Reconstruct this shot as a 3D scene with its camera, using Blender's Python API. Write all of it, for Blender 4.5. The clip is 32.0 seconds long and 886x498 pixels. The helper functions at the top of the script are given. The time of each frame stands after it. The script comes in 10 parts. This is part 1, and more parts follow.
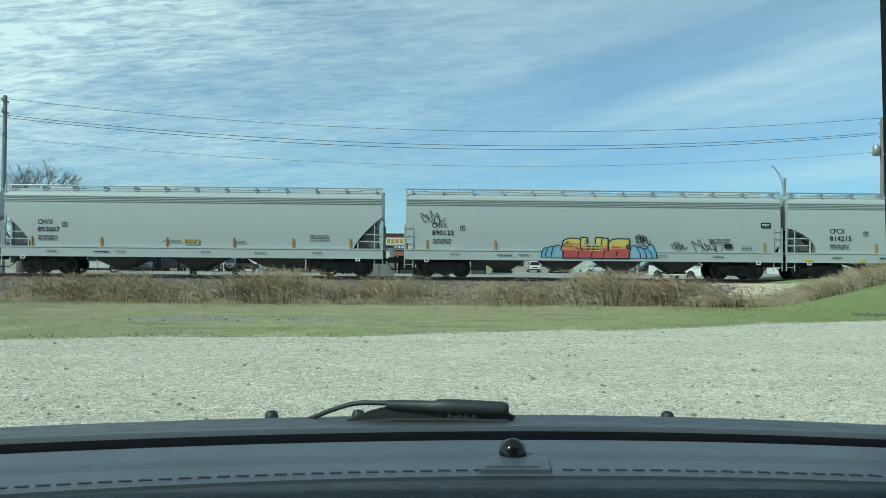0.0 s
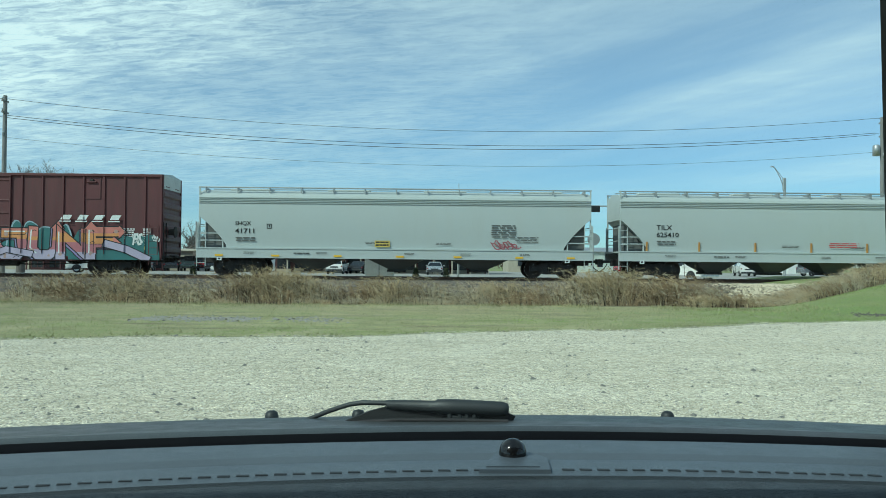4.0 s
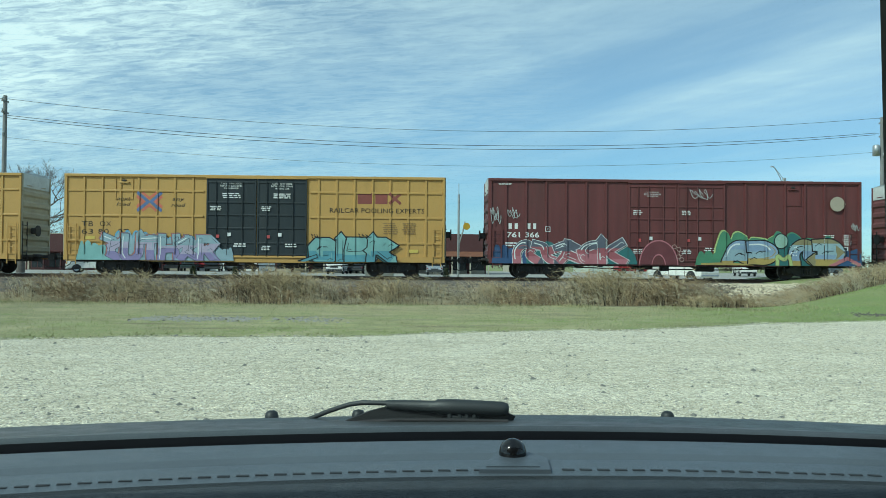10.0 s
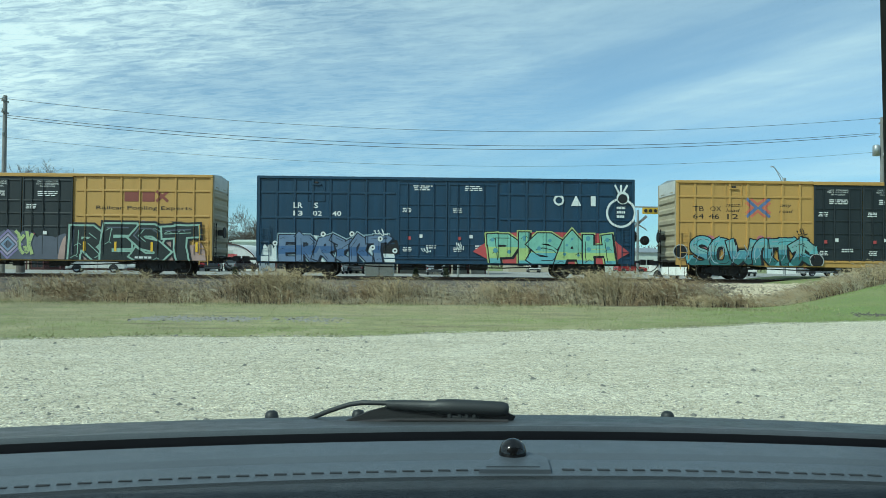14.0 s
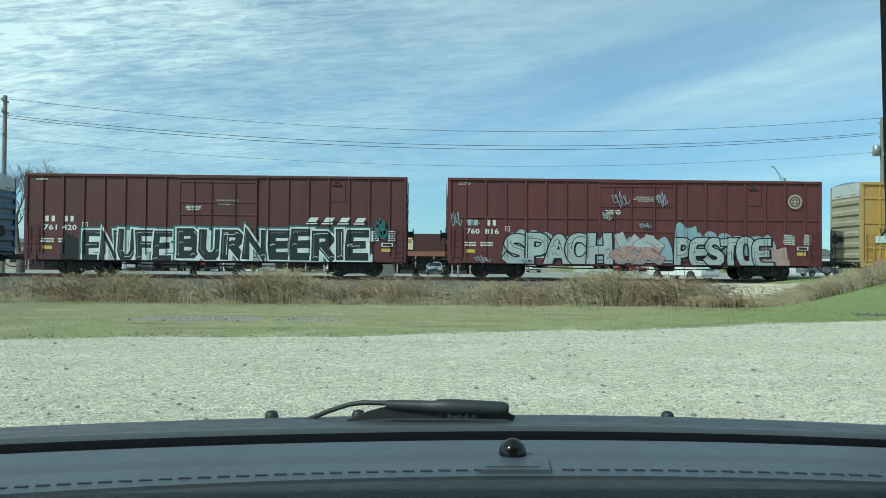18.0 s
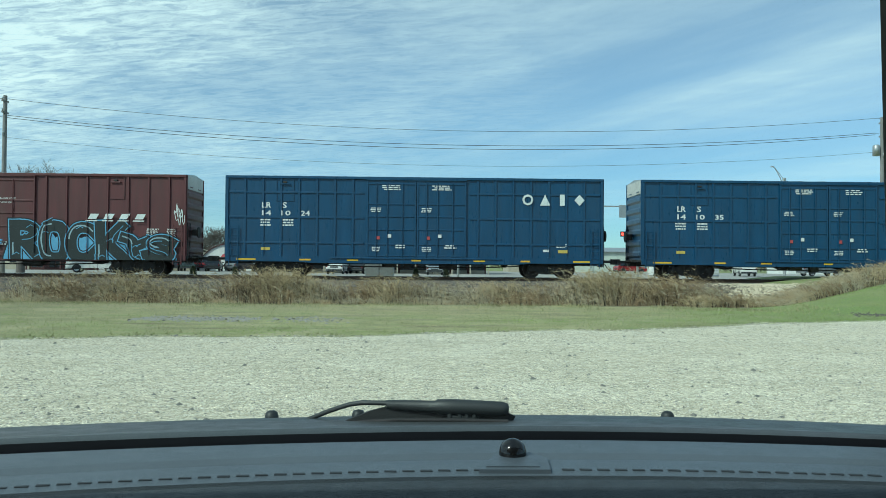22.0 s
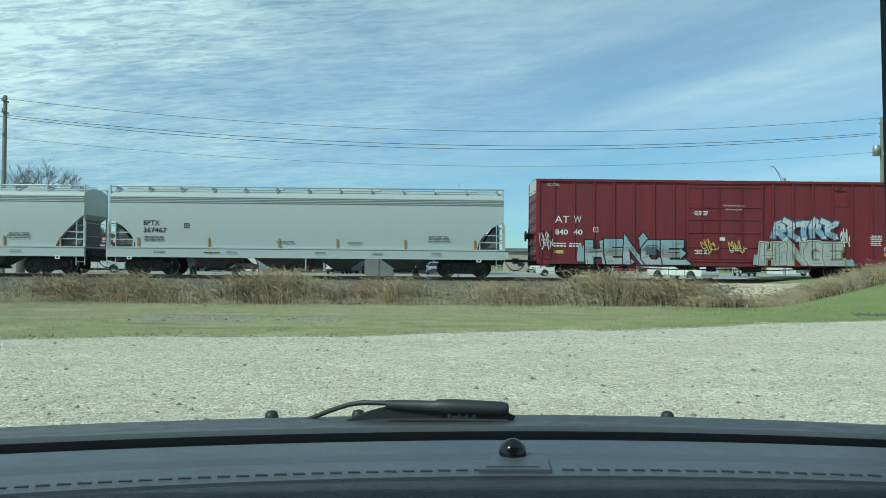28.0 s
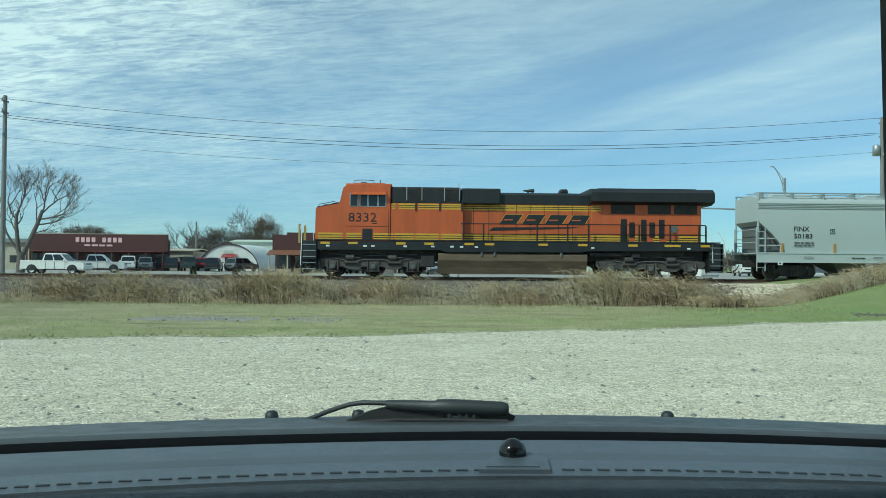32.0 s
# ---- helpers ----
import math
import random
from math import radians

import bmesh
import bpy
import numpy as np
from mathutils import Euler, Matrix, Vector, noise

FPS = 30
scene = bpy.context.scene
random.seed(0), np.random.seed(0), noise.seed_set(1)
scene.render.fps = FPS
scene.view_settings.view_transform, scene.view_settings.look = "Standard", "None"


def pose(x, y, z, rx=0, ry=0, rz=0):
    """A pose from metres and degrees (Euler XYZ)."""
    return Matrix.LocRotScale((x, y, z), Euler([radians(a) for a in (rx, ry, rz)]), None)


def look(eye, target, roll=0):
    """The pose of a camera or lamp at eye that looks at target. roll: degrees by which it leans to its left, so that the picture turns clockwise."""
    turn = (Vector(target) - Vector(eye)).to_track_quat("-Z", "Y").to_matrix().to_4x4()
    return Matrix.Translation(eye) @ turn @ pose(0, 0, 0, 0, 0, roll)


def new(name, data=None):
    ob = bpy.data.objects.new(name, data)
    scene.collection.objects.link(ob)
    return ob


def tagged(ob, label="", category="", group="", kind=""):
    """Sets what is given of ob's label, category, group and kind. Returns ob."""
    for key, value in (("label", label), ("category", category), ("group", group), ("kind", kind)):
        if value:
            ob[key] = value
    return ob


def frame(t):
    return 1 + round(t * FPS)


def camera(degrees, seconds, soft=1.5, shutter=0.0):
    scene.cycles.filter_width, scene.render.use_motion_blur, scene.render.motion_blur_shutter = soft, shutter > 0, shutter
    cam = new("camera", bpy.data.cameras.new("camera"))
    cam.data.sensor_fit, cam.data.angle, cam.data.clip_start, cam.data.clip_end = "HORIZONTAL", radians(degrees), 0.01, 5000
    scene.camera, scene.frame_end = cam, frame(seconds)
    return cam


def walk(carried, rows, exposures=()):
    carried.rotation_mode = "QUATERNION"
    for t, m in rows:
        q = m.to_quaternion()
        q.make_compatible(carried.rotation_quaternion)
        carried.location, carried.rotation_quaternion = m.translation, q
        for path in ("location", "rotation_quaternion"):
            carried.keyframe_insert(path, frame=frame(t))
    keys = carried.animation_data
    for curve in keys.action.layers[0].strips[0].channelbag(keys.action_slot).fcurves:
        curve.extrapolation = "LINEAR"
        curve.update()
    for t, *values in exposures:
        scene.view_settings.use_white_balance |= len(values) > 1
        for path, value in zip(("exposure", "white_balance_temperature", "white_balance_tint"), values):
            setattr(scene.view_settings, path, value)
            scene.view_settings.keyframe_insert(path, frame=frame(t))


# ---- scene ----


EYE = (0.0, 0.0, 1.45)
cam = camera(57.1, 32.0, soft=0.5)
VIEW = look(EYE, (100 * math.tan(radians(1.27)), 100.0, EYE[2] + 100 * math.tan(radians(1.03))), 0.5)
walk(cam, [(0.0, VIEW), (32.0, VIEW)], [(0.0, -0.33, 5750, -12), (3.0, -0.33, 5750, -12), (5.5, -0.24, 5750, -12), (25.5, -0.24, 5750, -12), (28.0, -0.32, 5750, -12), (32.0, -0.33, 5750, -12)])

# ---- world, sun ----
SUN_EL, SUN_AZ = radians(42), radians(230)
world = bpy.data.worlds.new("world")
scene.world = world
world.use_nodes = True
wn, wl = world.node_tree.nodes, world.node_tree.links
wn.clear()
w_out, w_bg, w_sky = wn.new("ShaderNodeOutputWorld"), wn.new("ShaderNodeBackground"), wn.new("ShaderNodeTexSky")
w_sky.sky_type, w_sky.sun_disc = "NISHITA", False
w_sky.sun_elevation, w_sky.sun_rotation = SUN_EL, SUN_AZ
w_sky.altitude, w_sky.air_density, w_sky.dust_density, w_sky.ozone_density = 1500, 1.0, 0.2, 1.8
w_bg.inputs["Strength"].default_value = 0.14


def world_clouds():
    """High streaky cirrus, laid on a plane far above by dividing the direction by its height."""
    co = wn.new("ShaderNodeTexCoord")
    sep = wn.new("ShaderNodeSeparateXYZ")
    wl.new(co.outputs["Generated"], sep.inputs[0])

    def math_node(op, a, b=None, clamp=False):
        n = wn.new("ShaderNodeMath")
        n.operation, n.use_clamp = op, clamp
        for k, v in enumerate((a, b)):
            if v is None:
                continue
            if isinstance(v, (int, float)):
                n.inputs[k].default_value = v
            else:
                wl.new(v, n.inputs[k])
        return n.outputs[0]
    up = math_node("ADD", math_node("MAXIMUM", sep.outputs[2], 0.0), 0.07)
    px = math_node("DIVIDE", sep.outputs[0], up)
    py = math_node("DIVIDE", sep.outputs[1], up)
    comb = wn.new("ShaderNodeCombineXYZ")
    wl.new(px, comb.inputs[0])
    wl.new(py, comb.inputs[1])

    def layer(rot, sx, sy, scale, detail, rough, dist, lo, hi, off):
        turn = wn.new("ShaderNodeMapping")
        turn.inputs["Rotation"].default_value = (0, 0, radians(rot))
        wl.new(comb.outputs[0], turn.inputs[0])
        mp = wn.new("ShaderNodeMapping")
        mp.inputs["Scale"].default_value = (sx, sy, 1)
        mp.inputs["Location"].default_value = (off, off * 0.7, 0)
        wl.new(turn.outputs[0], mp.inputs[0])
        nz = wn.new("ShaderNodeTexNoise")
        nz.inputs["Scale"].default_value, nz.inputs["Detail"].default_value = scale, detail
        nz.inputs["Roughness"].default_value, nz.inputs["Distortion"].default_value = rough, dist
        wl.new(mp.outputs[0], nz.inputs["Vector"])
        mr = wn.new("ShaderNodeMapRange")
        mr.interpolation_type = "SMOOTHSTEP"
        mr.inputs[1].default_value, mr.inputs[2].default_value = lo, hi
        wl.new(nz.outputs[0], mr.inputs[0])
        return mr.outputs[0]
    # the low sky is a clearer, deeper blue
    low = wn.new("ShaderNodeMapRange")
    low.interpolation_type = "SMOOTHSTEP"
    low.inputs[1].default_value, low.inputs[2].default_value, low.inputs[3].default_value, low.inputs[4].default_value = 0.0, 0.24, 0.0, 1.0
    wl.new(sep.outputs[2], low.inputs[0])
    tone = wn.new("ShaderNodeMix")
    tone.data_type = "RGBA"
    tone.inputs["A"].default_value, tone.inputs["B"].default_value = (0.50, 0.66, 0.80, 1), (1, 1, 1, 1)
    wl.new(low.outputs[0], tone.inputs["Factor"])
    clear = wn.new("ShaderNodeMix")
    clear.data_type, clear.blend_type = "RGBA", "MULTIPLY"
    clear.inputs["Factor"].default_value = 1.0
    wl.new(w_sky.outputs[0], clear.inputs["A"])
    wl.new(tone.outputs["Result"], clear.inputs["B"])
    fine = layer(22, 0.9, 1.9, 2.6, 11, 0.66, 0.25, 0.34, 0.70, 1.7)
    fibre = layer(14, 1.3, 3.6, 6.0, 10, 0.66, 0.7, 0.36, 0.62, 2.9)
    patch = layer(30, 0.5, 0.9, 1.0, 5, 0.55, 0.2, 0.30, 0.68, 4.3)
    wisp = layer(58, 0.20, 0.85, 1.0, 9, 0.58, 0.25, 0.40, 0.74, 7.7)
    # more cloud toward -x, clearer blue toward +x
    side = math_node("ADD", math_node("MULTIPLY", sep.outputs[0], -1.5), 0.33, True)
    left = math_node("MULTIPLY", math_node("ADD", math_node("ADD", math_node("MULTIPLY", fine, 0.36), math_node("MULTIPLY", fibre, 0.36)), 0.18), math_node("MULTIPLY", side, math_node("ADD", math_node("MULTIPLY", patch, 0.75), 0.45)))
    right = math_node("MULTIPLY", math_node("MULTIPLY", wisp, math_node("ADD", math_node("MULTIPLY", fine, 0.35), 0.65)), 0.62)
    right = math_node("MULTIPLY", right, math_node("ADD", math_node("MULTIPLY", sep.outputs[0], 1.5), 0.55, True))
    dens = math_node("ADD", math_node("MULTIPLY", left, 1.25), math_node("MULTIPLY", right, math_node("SUBTRACT", 1.0, side)))
    dens = math_node("MULTIPLY", dens, math_node("ADD", math_node("MULTIPLY", low.outputs[0], 0.66), 0.34))
    veil = math_node("MULTIPLY", math_node("MULTIPLY", low.outputs[0], 0.14), math_node("ADD", math_node("MULTIPLY", sep.outputs[0], 2.2), 0.0, True))
    dens = math_node("ADD", math_node("ADD", dens, veil), 0.045, True)
    mix = wn.new("ShaderNodeMix")
    mix.data_type = "RGBA"
    mix.inputs["B"].default_value = (7.6, 8.1, 8.3, 1)
    wl.new(dens, mix.inputs["Factor"])
    wl.new(clear.outputs["Result"], mix.inputs["A"])
    wl.new(mix.outputs["Result"], w_bg.inputs["Color"])


world_clouds()
wl.new(w_bg.outputs[0], w_out.inputs["Surface"])
sun = new("sun", bpy.data.lights.new("sun", "SUN"))
sun.data.energy, sun.data.angle, sun.data.color = 3.9, radians(0.5), (1.0, 0.94, 0.85)
sun.matrix_basis = look((0, 0, 0), (-math.sin(SUN_AZ) * math.cos(SUN_EL), -math.cos(SUN_AZ) * math.cos(SUN_EL), -math.sin(SUN_EL)))


# ---- materials ----
def mat(name, col, rough=0.6, metal=0.0, var=0.15, scale=3.0, bump=0.0, bscale=40.0, dirt=None, dirt_amt=0.0, dscale=1.2, stretch=(1, 1, 1), rand=0.0, coat=0.0):
    """A painted or natural surface: two scales of colour variation, optional dirt in stains, fine relief."""
    m = bpy.data.materials.new(name)
    m.use_nodes = True
    n, l = m.node_tree.nodes, m.node_tree.links
    p = n["Principled BSDF"]
    p.inputs["Roughness"].default_value, p.inputs["Metallic"].default_value = rough, metal
    if coat:
        p.inputs["Coat Weight"].default_value = coat
    co = n.new("ShaderNodeTexCoord")
    mp = n.new("ShaderNodeMapping")
    mp.inputs["Scale"].default_value = stretch
    l.new(co.outputs["Object"], mp.inputs[0])

    def nz(s, d, r=0.6):
        t = n.new("ShaderNodeTexNoise")
        t.inputs["Scale"].default_value, t.inputs["Detail"].default_value, t.inputs["Roughness"].default_value = s, d, r
        l.new(mp.outputs[0], t.inputs["Vector"])
        return t.outputs[0]

    def mix(fac, a, b, kind="MIX"):
        x = n.new("ShaderNodeMix")
        x.data_type, x.blend_type = "RGBA", kind
        for v, k in ((fac, "Factor"), (a, "A"), (b, "B")):
            if isinstance(v, (int, float)):
                x.inputs[k].default_value = v
            elif isinstance(v, tuple):
                x.inputs[k].default_value = (*v, 1)
            else:
                l.new(v, x.inputs[k])
        return x.outputs["Result"]

    def rng(v, lo, hi, a=0.0, b=1.0):
        r = n.new("ShaderNodeMapRange")
        r.inputs[1].default_value, r.inputs[2].default_value, r.inputs[3].default_value, r.inputs[4].default_value = lo, hi, a, b
        l.new(v, r.inputs[0])
        return r.outputs[0]
    lo = tuple(c * (1 - var) for c in col)
    hi = tuple(min(1, c * (1 + var)) for c in col)
    c = mix(rng(nz(scale, 6), 0.3, 0.7), lo, hi)
    c = mix(rng(nz(scale * 11, 4), 0.3, 0.7, 0.0, 0.35), c, tuple(x * (1 - var) for x in col))
    if dirt:
        c = mix(rng(nz(dscale, 8, 0.7), 0.45, 0.75, 0.0, dirt_amt), c, dirt)
    if rand:
        oi = n.new("ShaderNodeObjectInfo")
        c = mix(1.0, c, rng(oi.outputs["Random"], 0, 1, 1 - rand, 1 + rand), "MULTIPLY")
    l.new(c, p.inputs["Base Color"])
    l.new(rng(nz(scale * 4, 5), 0.3, 0.7, max(0.02, rough - 0.08), min(1, rough + 0.08)), p.inputs["Roughness"])
    if bump:
        b = n.new("ShaderNodeBump")
        b.inputs["Strength"].default_value, b.inputs["Distance"].default_value = bump, 0.02
        l.new(nz(bscale, 5), b.inputs["Height"])
        l.new(b.outputs[0], p.inputs["Normal"])
    return m


def flat(name, col, rough=0.6, metal=0.0):
    return mat(name, col, rough, metal, 0.07, 2.5)


def glow(name, col, strength):
    m = bpy.data.materials.new(name)
    m.use_nodes = True
    p = m.node_tree.nodes["Principled BSDF"]
    p.inputs["Base Color"].default_value = (*col, 1)
    p.inputs["Emission Color"].default_value = (*col, 1)
    p.inputs["Emission Strength"].default_value = strength
    return m


GRIME = (0.05, 0.04, 0.032)
STREAK = (2.2, 2.2, 0.35)
BROWN = mat("brown_car_paint", (0.102, 0.029, 0.032), 0.55, 0, 0.22, 0.9, 0.15, 9, GRIME, 0.45, 0.8, STREAK)
BROWN_B = mat("maroon_car_paint", (0.122, 0.033, 0.033), 0.6, 0, 0.22, 0.9, 0.15, 9, GRIME, 0.35, 0.8, STREAK)
REDCAR = mat("red_car_paint", (0.170, 0.019, 0.027), 0.5, 0, 0.2, 0.9, 0.15, 9, GRIME, 0.3, 0.8, STREAK)
YELLOW = mat("yellow_car_paint", (0.50, 0.30, 0.085), 0.55, 0, 0.14, 0.8, 0.2, 5, (0.22, 0.13, 0.05), 0.4, 0.8, STREAK)
DULLEND = mat("dull_cream_end_paint", (0.40, 0.35, 0.24), 0.6, 0, 0.15, 0.9, 0.15, 9, GRIME, 0.35, 0.8)
BLUE = mat("blue_car_paint", (0.010, 0.057, 0.130), 0.33, 0, 0.2, 0.8, 1.0, 1.7, (0.03, 0.05, 0.08), 0.35, 0.7, STREAK)
DKBLUE = mat("dark_blue_car_paint", (0.014, 0.046, 0.092), 0.4, 0, 0.2, 0.8, 0.9, 1.7, (0.03, 0.04, 0.05), 0.4, 0.7, STREAK)
BLACKD = mat("black_door_paint", (0.016, 0.022, 0.026), 0.5, 0, 0.2, 1.0, 0.2, 6, (0.06, 0.06, 0.055), 0.3, 0.8, STREAK)
HOPGREY = mat("hopper_grey_paint", (0.44, 0.48, 0.47), 0.5, 0, 0.06, 0.5, 0.1, 4, (0.30, 0.29, 0.25), 0.3, 0.5, (1.5, 1.5, 0.4))
HOPGREY_B = mat("hopper_dull_grey_paint", (0.43, 0.465, 0.45), 0.5, 0, 0.08, 0.5, 0.1, 4, (0.27, 0.25, 0.21), 0.35, 0.5, (1.5, 1.5, 0.4))
PALEPANEL = mat("pale_end_panel", (0.55, 0.55, 0.52), 0.55, 0, 0.1, 1.0, 0.1, 6, GRIME, 0.25)
STEEL = mat("dark_running_gear", (0.030, 0.028, 0.027), 0.7, 0.1, 0.3, 4, 0.2, 30, (0.10, 0.075, 0.055), 0.5, 2.5)
WHEELM = mat("wheel_steel", (0.06, 0.05, 0.045), 0.55, 0.6, 0.3, 6, 0.1, 30, (0.09, 0.06, 0.04), 0.5, 3)
TREAD = mat("polished_tread", (0.35, 0.34, 0.33), 0.3, 0.9, 0.1, 6)
UNDER = mat("underframe_grey", (0.13, 0.135, 0.13), 0.65, 0, 0.2, 2, 0.1, 20, GRIME, 0.6, 1.0)
RAILTOP = mat("rail_head", (0.55, 0.54, 0.52), 0.28, 0.9, 0.1, 3)
RAILRUST = mat("rail_rust", (0.10, 0.062, 0.042), 0.8, 0.2, 0.3, 5, 0.2, 40)
TIE = mat("weathered_tie", (0.10, 0.085, 0.07), 0.9, 0, 0.3, 3, 0.5, 30, stretch=(8, 1, 1), rand=0.25)
WHITE = flat("white_lettering", (0.72, 0.72, 0.70))
CREAM = flat("cream_paint", (0.38, 0.325, 0.255))
BLACKP = flat("black_lettering", (0.012, 0.012, 0.013))
MARKY = flat("reflector_yellow", (0.75, 0.45, 0.03), 0.4)
AMBER = flat("amber_stripe", (0.40, 0.21, 0.055), 0.5)
RUBBER = mat("rubber", (0.018, 0.018, 0.019), 0.75, 0, 0.2, 8, 0.1, 60)
GLASSD = mat("dark_window_glass", (0.015, 0.02, 0.024), 0.06, 0, 0.1, 2)
CHROME = flat("chrome", (0.6, 0.6, 0.6), 0.18, 1.0)
GALV = mat("galvanised_steel", (0.42, 0.43, 0.43), 0.45, 0.7, 0.12, 6)
CONC = mat("concrete", (0.55, 0.53, 0.47), 0.85, 0, 0.12, 1.5, 0.2, 30, (0.2, 0.19, 0.17), 0.3, 0.6)


# ---- mesh building ----
class Mesh:
    """Collects faces for one mesh object."""

    def __init__(self, *mats):
        self.v, self.f, self.m, self.s, self.mats = [], [], [], [], list(mats)

    def slot(self, material):
        if material not in self.mats:
            self.mats.append(material)
        return self.mats.index(material)

    def face(self, pts, k=0, smooth=False):
        b = len(self.v)
        self.v.extend(pts)
        self.f.append(tuple(range(b, b + len(pts))))
        self.m.append(k)
        self.s.append(smooth)

    def grid(self, rows, k=0, smooth=True, closed=False):
        """Faces between rows of equally many points."""
        b, n = len(self.v), len(rows[0])
        for r in rows:
            self.v.extend(r)
        for i in range(len(rows) - 1):
            for j in range(n if closed else n - 1):
                j2 = (j + 1) % n
                self.f.append((b + i * n + j, b + i * n + j2, b + (i + 1) * n + j2, b + (i + 1) * n + j))
                self.m.append(k)
                self.s.append(smooth)

    def box(self, x0, x1, y0, y1, z0, z1, k=0, c=0.0):
        """A box; c chamfers the upright and long edges a little."""
        if c <= 0:
            p = [(x, y, z) for z in (z0, z1) for y in (y0, y1) for x in (x0, x1)]
            b = len(self.v)
            self.v.extend(p)
            for q in ((0, 2, 3, 1), (4, 5, 7, 6), (0, 1, 5, 4), (2, 6, 7, 3), (0, 4, 6, 2), (1, 3, 7, 5)):
                self.f.append(tuple(b + i for i in q))
                self.m.append(k)
                self.s.append(False)
            return
        c = min(c, (x1 - x0) / 2.01, (y1 - y0) / 2.01, (z1 - z0) / 2.01)

        def ring(z, d):
            a0, a1, b0, b1 = x0 + d, x1 - d, y0 + d, y1 - d
            e = c
            return [(a0 + e, b0, z), (a1 - e, b0, z), (a1, b0 + e, z), (a1, b1 - e, z), (a1 - e, b1, z), (a0 + e, b1, z), (a0, b1 - e, z), (a0, b0 + e, z)]
        c2 = c * 0.49
        rows = [ring(z0, c2), ring(z0 + c, 0), ring(z1 - c, 0), ring(z1, c2)]
        self.grid(rows, k, False, True)
        self.face(rows[0][::-1], k)
        self.face(rows[-1], k)

    def cyl(self, p0, p1, r0, r1=None, n=10, k=0, caps=True, kc=None):
        r1 = r0 if r1 is None else r1
        p0, p1 = Vector(p0), Vector(p1)
        d = (p1 - p0).normalized()
        a = d.orthogonal().normalized()
        b = d.cross(a)
        rows = []
        for p, r in ((p0, r0), (p1, r1)):
            rows.append([tuple(p + r * (math.cos(t) * a + math.sin(t) * b)) for t in (2 * math.pi * i / n for i in range(n))])
        self.grid(rows, k, True, True)
        if caps:
            self.face(rows[0][::-1], k if kc is None else kc)
            self.face(rows[1], k if kc is None else kc)

    def tube(self, pts, r, n=6, k=0, r1=None):
        """A tube along points, tapering to r1."""
        pts = [Vector(p) for p in pts]
        rows = []
        for i, p in enumerate(pts):
            d = (pts[min(i + 1, len(pts) - 1)] - pts[max(i - 1, 0)])
            d = d.normalized() if d.length > 1e-9 else Vector((0, 0, 1))
            a = d.cross(Vector((0.13, 0.31, 0.94)))
            a = a.normalized() if a.length > 1e-3 else d.orthogonal().normalized()
            b = d.cross(a)
            rr = r if r1 is None else r + (r1 - r) * i / max(1, len(pts) - 1)
            rows.append([tuple(p + rr * (math.cos(t) * a + math.sin(t) * b)) for t in (2 * math.pi * j / n for j in range(n))])
        self.grid(rows, k, True, True)
        self.face(rows[0][::-1], k)
        self.face(rows[-1], k)

    def prism(self, poly, y0, y1, k=0, axis="y", smooth=False):
        """A polygon in xz (axis y), xy (axis z) or yz (axis x), pushed along the axis."""
        def at(p, t):
            return (p[0], t, p[1]) if axis == "y" else (p[0], p[1], t) if axis == "z" else (t, p[0], p[1])
        n = len(poly)
        self.grid([[at(p, y0) for p in poly], [at(p, y1) for p in poly]], k, smooth, True)
        for t, flip in ((y0, False), (y1, True)):
            pts = [at(p, t) for p in poly]
            self.face(pts[::-1] if flip else pts, k)

    def lathe(self, prof, n=16, k=0, centre=(0, 0, 0), axis="z"):
        rows = []
        for r, h in prof:
            row = []
            for i in range(n):
                a = 2 * math.pi * i / n
                c, s = r * math.cos(a), r * math.sin(a)
                q = (c, s, h) if axis == "z" else (c, h, s)
                row.append(tuple(q[i2] + centre[i2] for i2 in range(3)))
            rows.append(row)
        self.grid(rows, k, True, True)

    def data(self, name):
        me = bpy.data.meshes.new(name)
        me.from_pydata([tuple(p) for p in self.v], [], self.f)
        for x in self.mats:
            me.materials.append(x)
        if self.f:
            me.polygons.foreach_set("material_index", self.m)
            me.polygons.foreach_set("use_smooth", self.s)
        me.update()
        return me


def part(name, me, parent=None, label="", m=None, kind=""):
    """One mesh object, under a thing or a part."""
    ob = new(name, me.data(name) if isinstance(me, Mesh) else me)
    if parent is not None:
        ob.parent = parent
    if m is not None:
        ob.matrix_basis = m
    return tagged(ob, label, kind=kind)


def thing(name, label, category, m=None, group=""):
    ob = new(name)
    ob.empty_display_size = 0.2
    if m is not None:
        ob.matrix_basis = m
    return tagged(ob, label, category, group)


def structure(name, me, label):
    return tagged(part(name, me), label, kind="structure")


TEXTS = {}


def text_tris(body, offset=0.0, shear=0.0):
    """Triangles of a line of text in the built-in font, scaled to the unit square."""
    key = (body, offset, shear)
    if key not in TEXTS:
        cu = bpy.data.curves.new("text", "FONT")
        cu.body, cu.offset, cu.shear, cu.resolution_u = body, offset, shear, 2
        ob = bpy.data.objects.new("text", cu)
        me = bpy.data.meshes.new_from_object(ob)
        me.calc_loop_triangles()
        co = [v.co for v in me.vertices]
        x0, x1 = min(c.x for c in co), max(c.x for c in co)
        y0, y1 = min(c.y for c in co), max(c.y for c in co)
        TEXTS[key] = [[((co[i].x - x0) / (x1 - x0), (co[i].y - y0) / (y1 - y0)) for i in t.vertices] for t in me.loop_triangles]
        bpy.data.objects.remove(ob)
        bpy.data.curves.remove(cu)
        bpy.data.meshes.remove(me)
    return TEXTS[key]


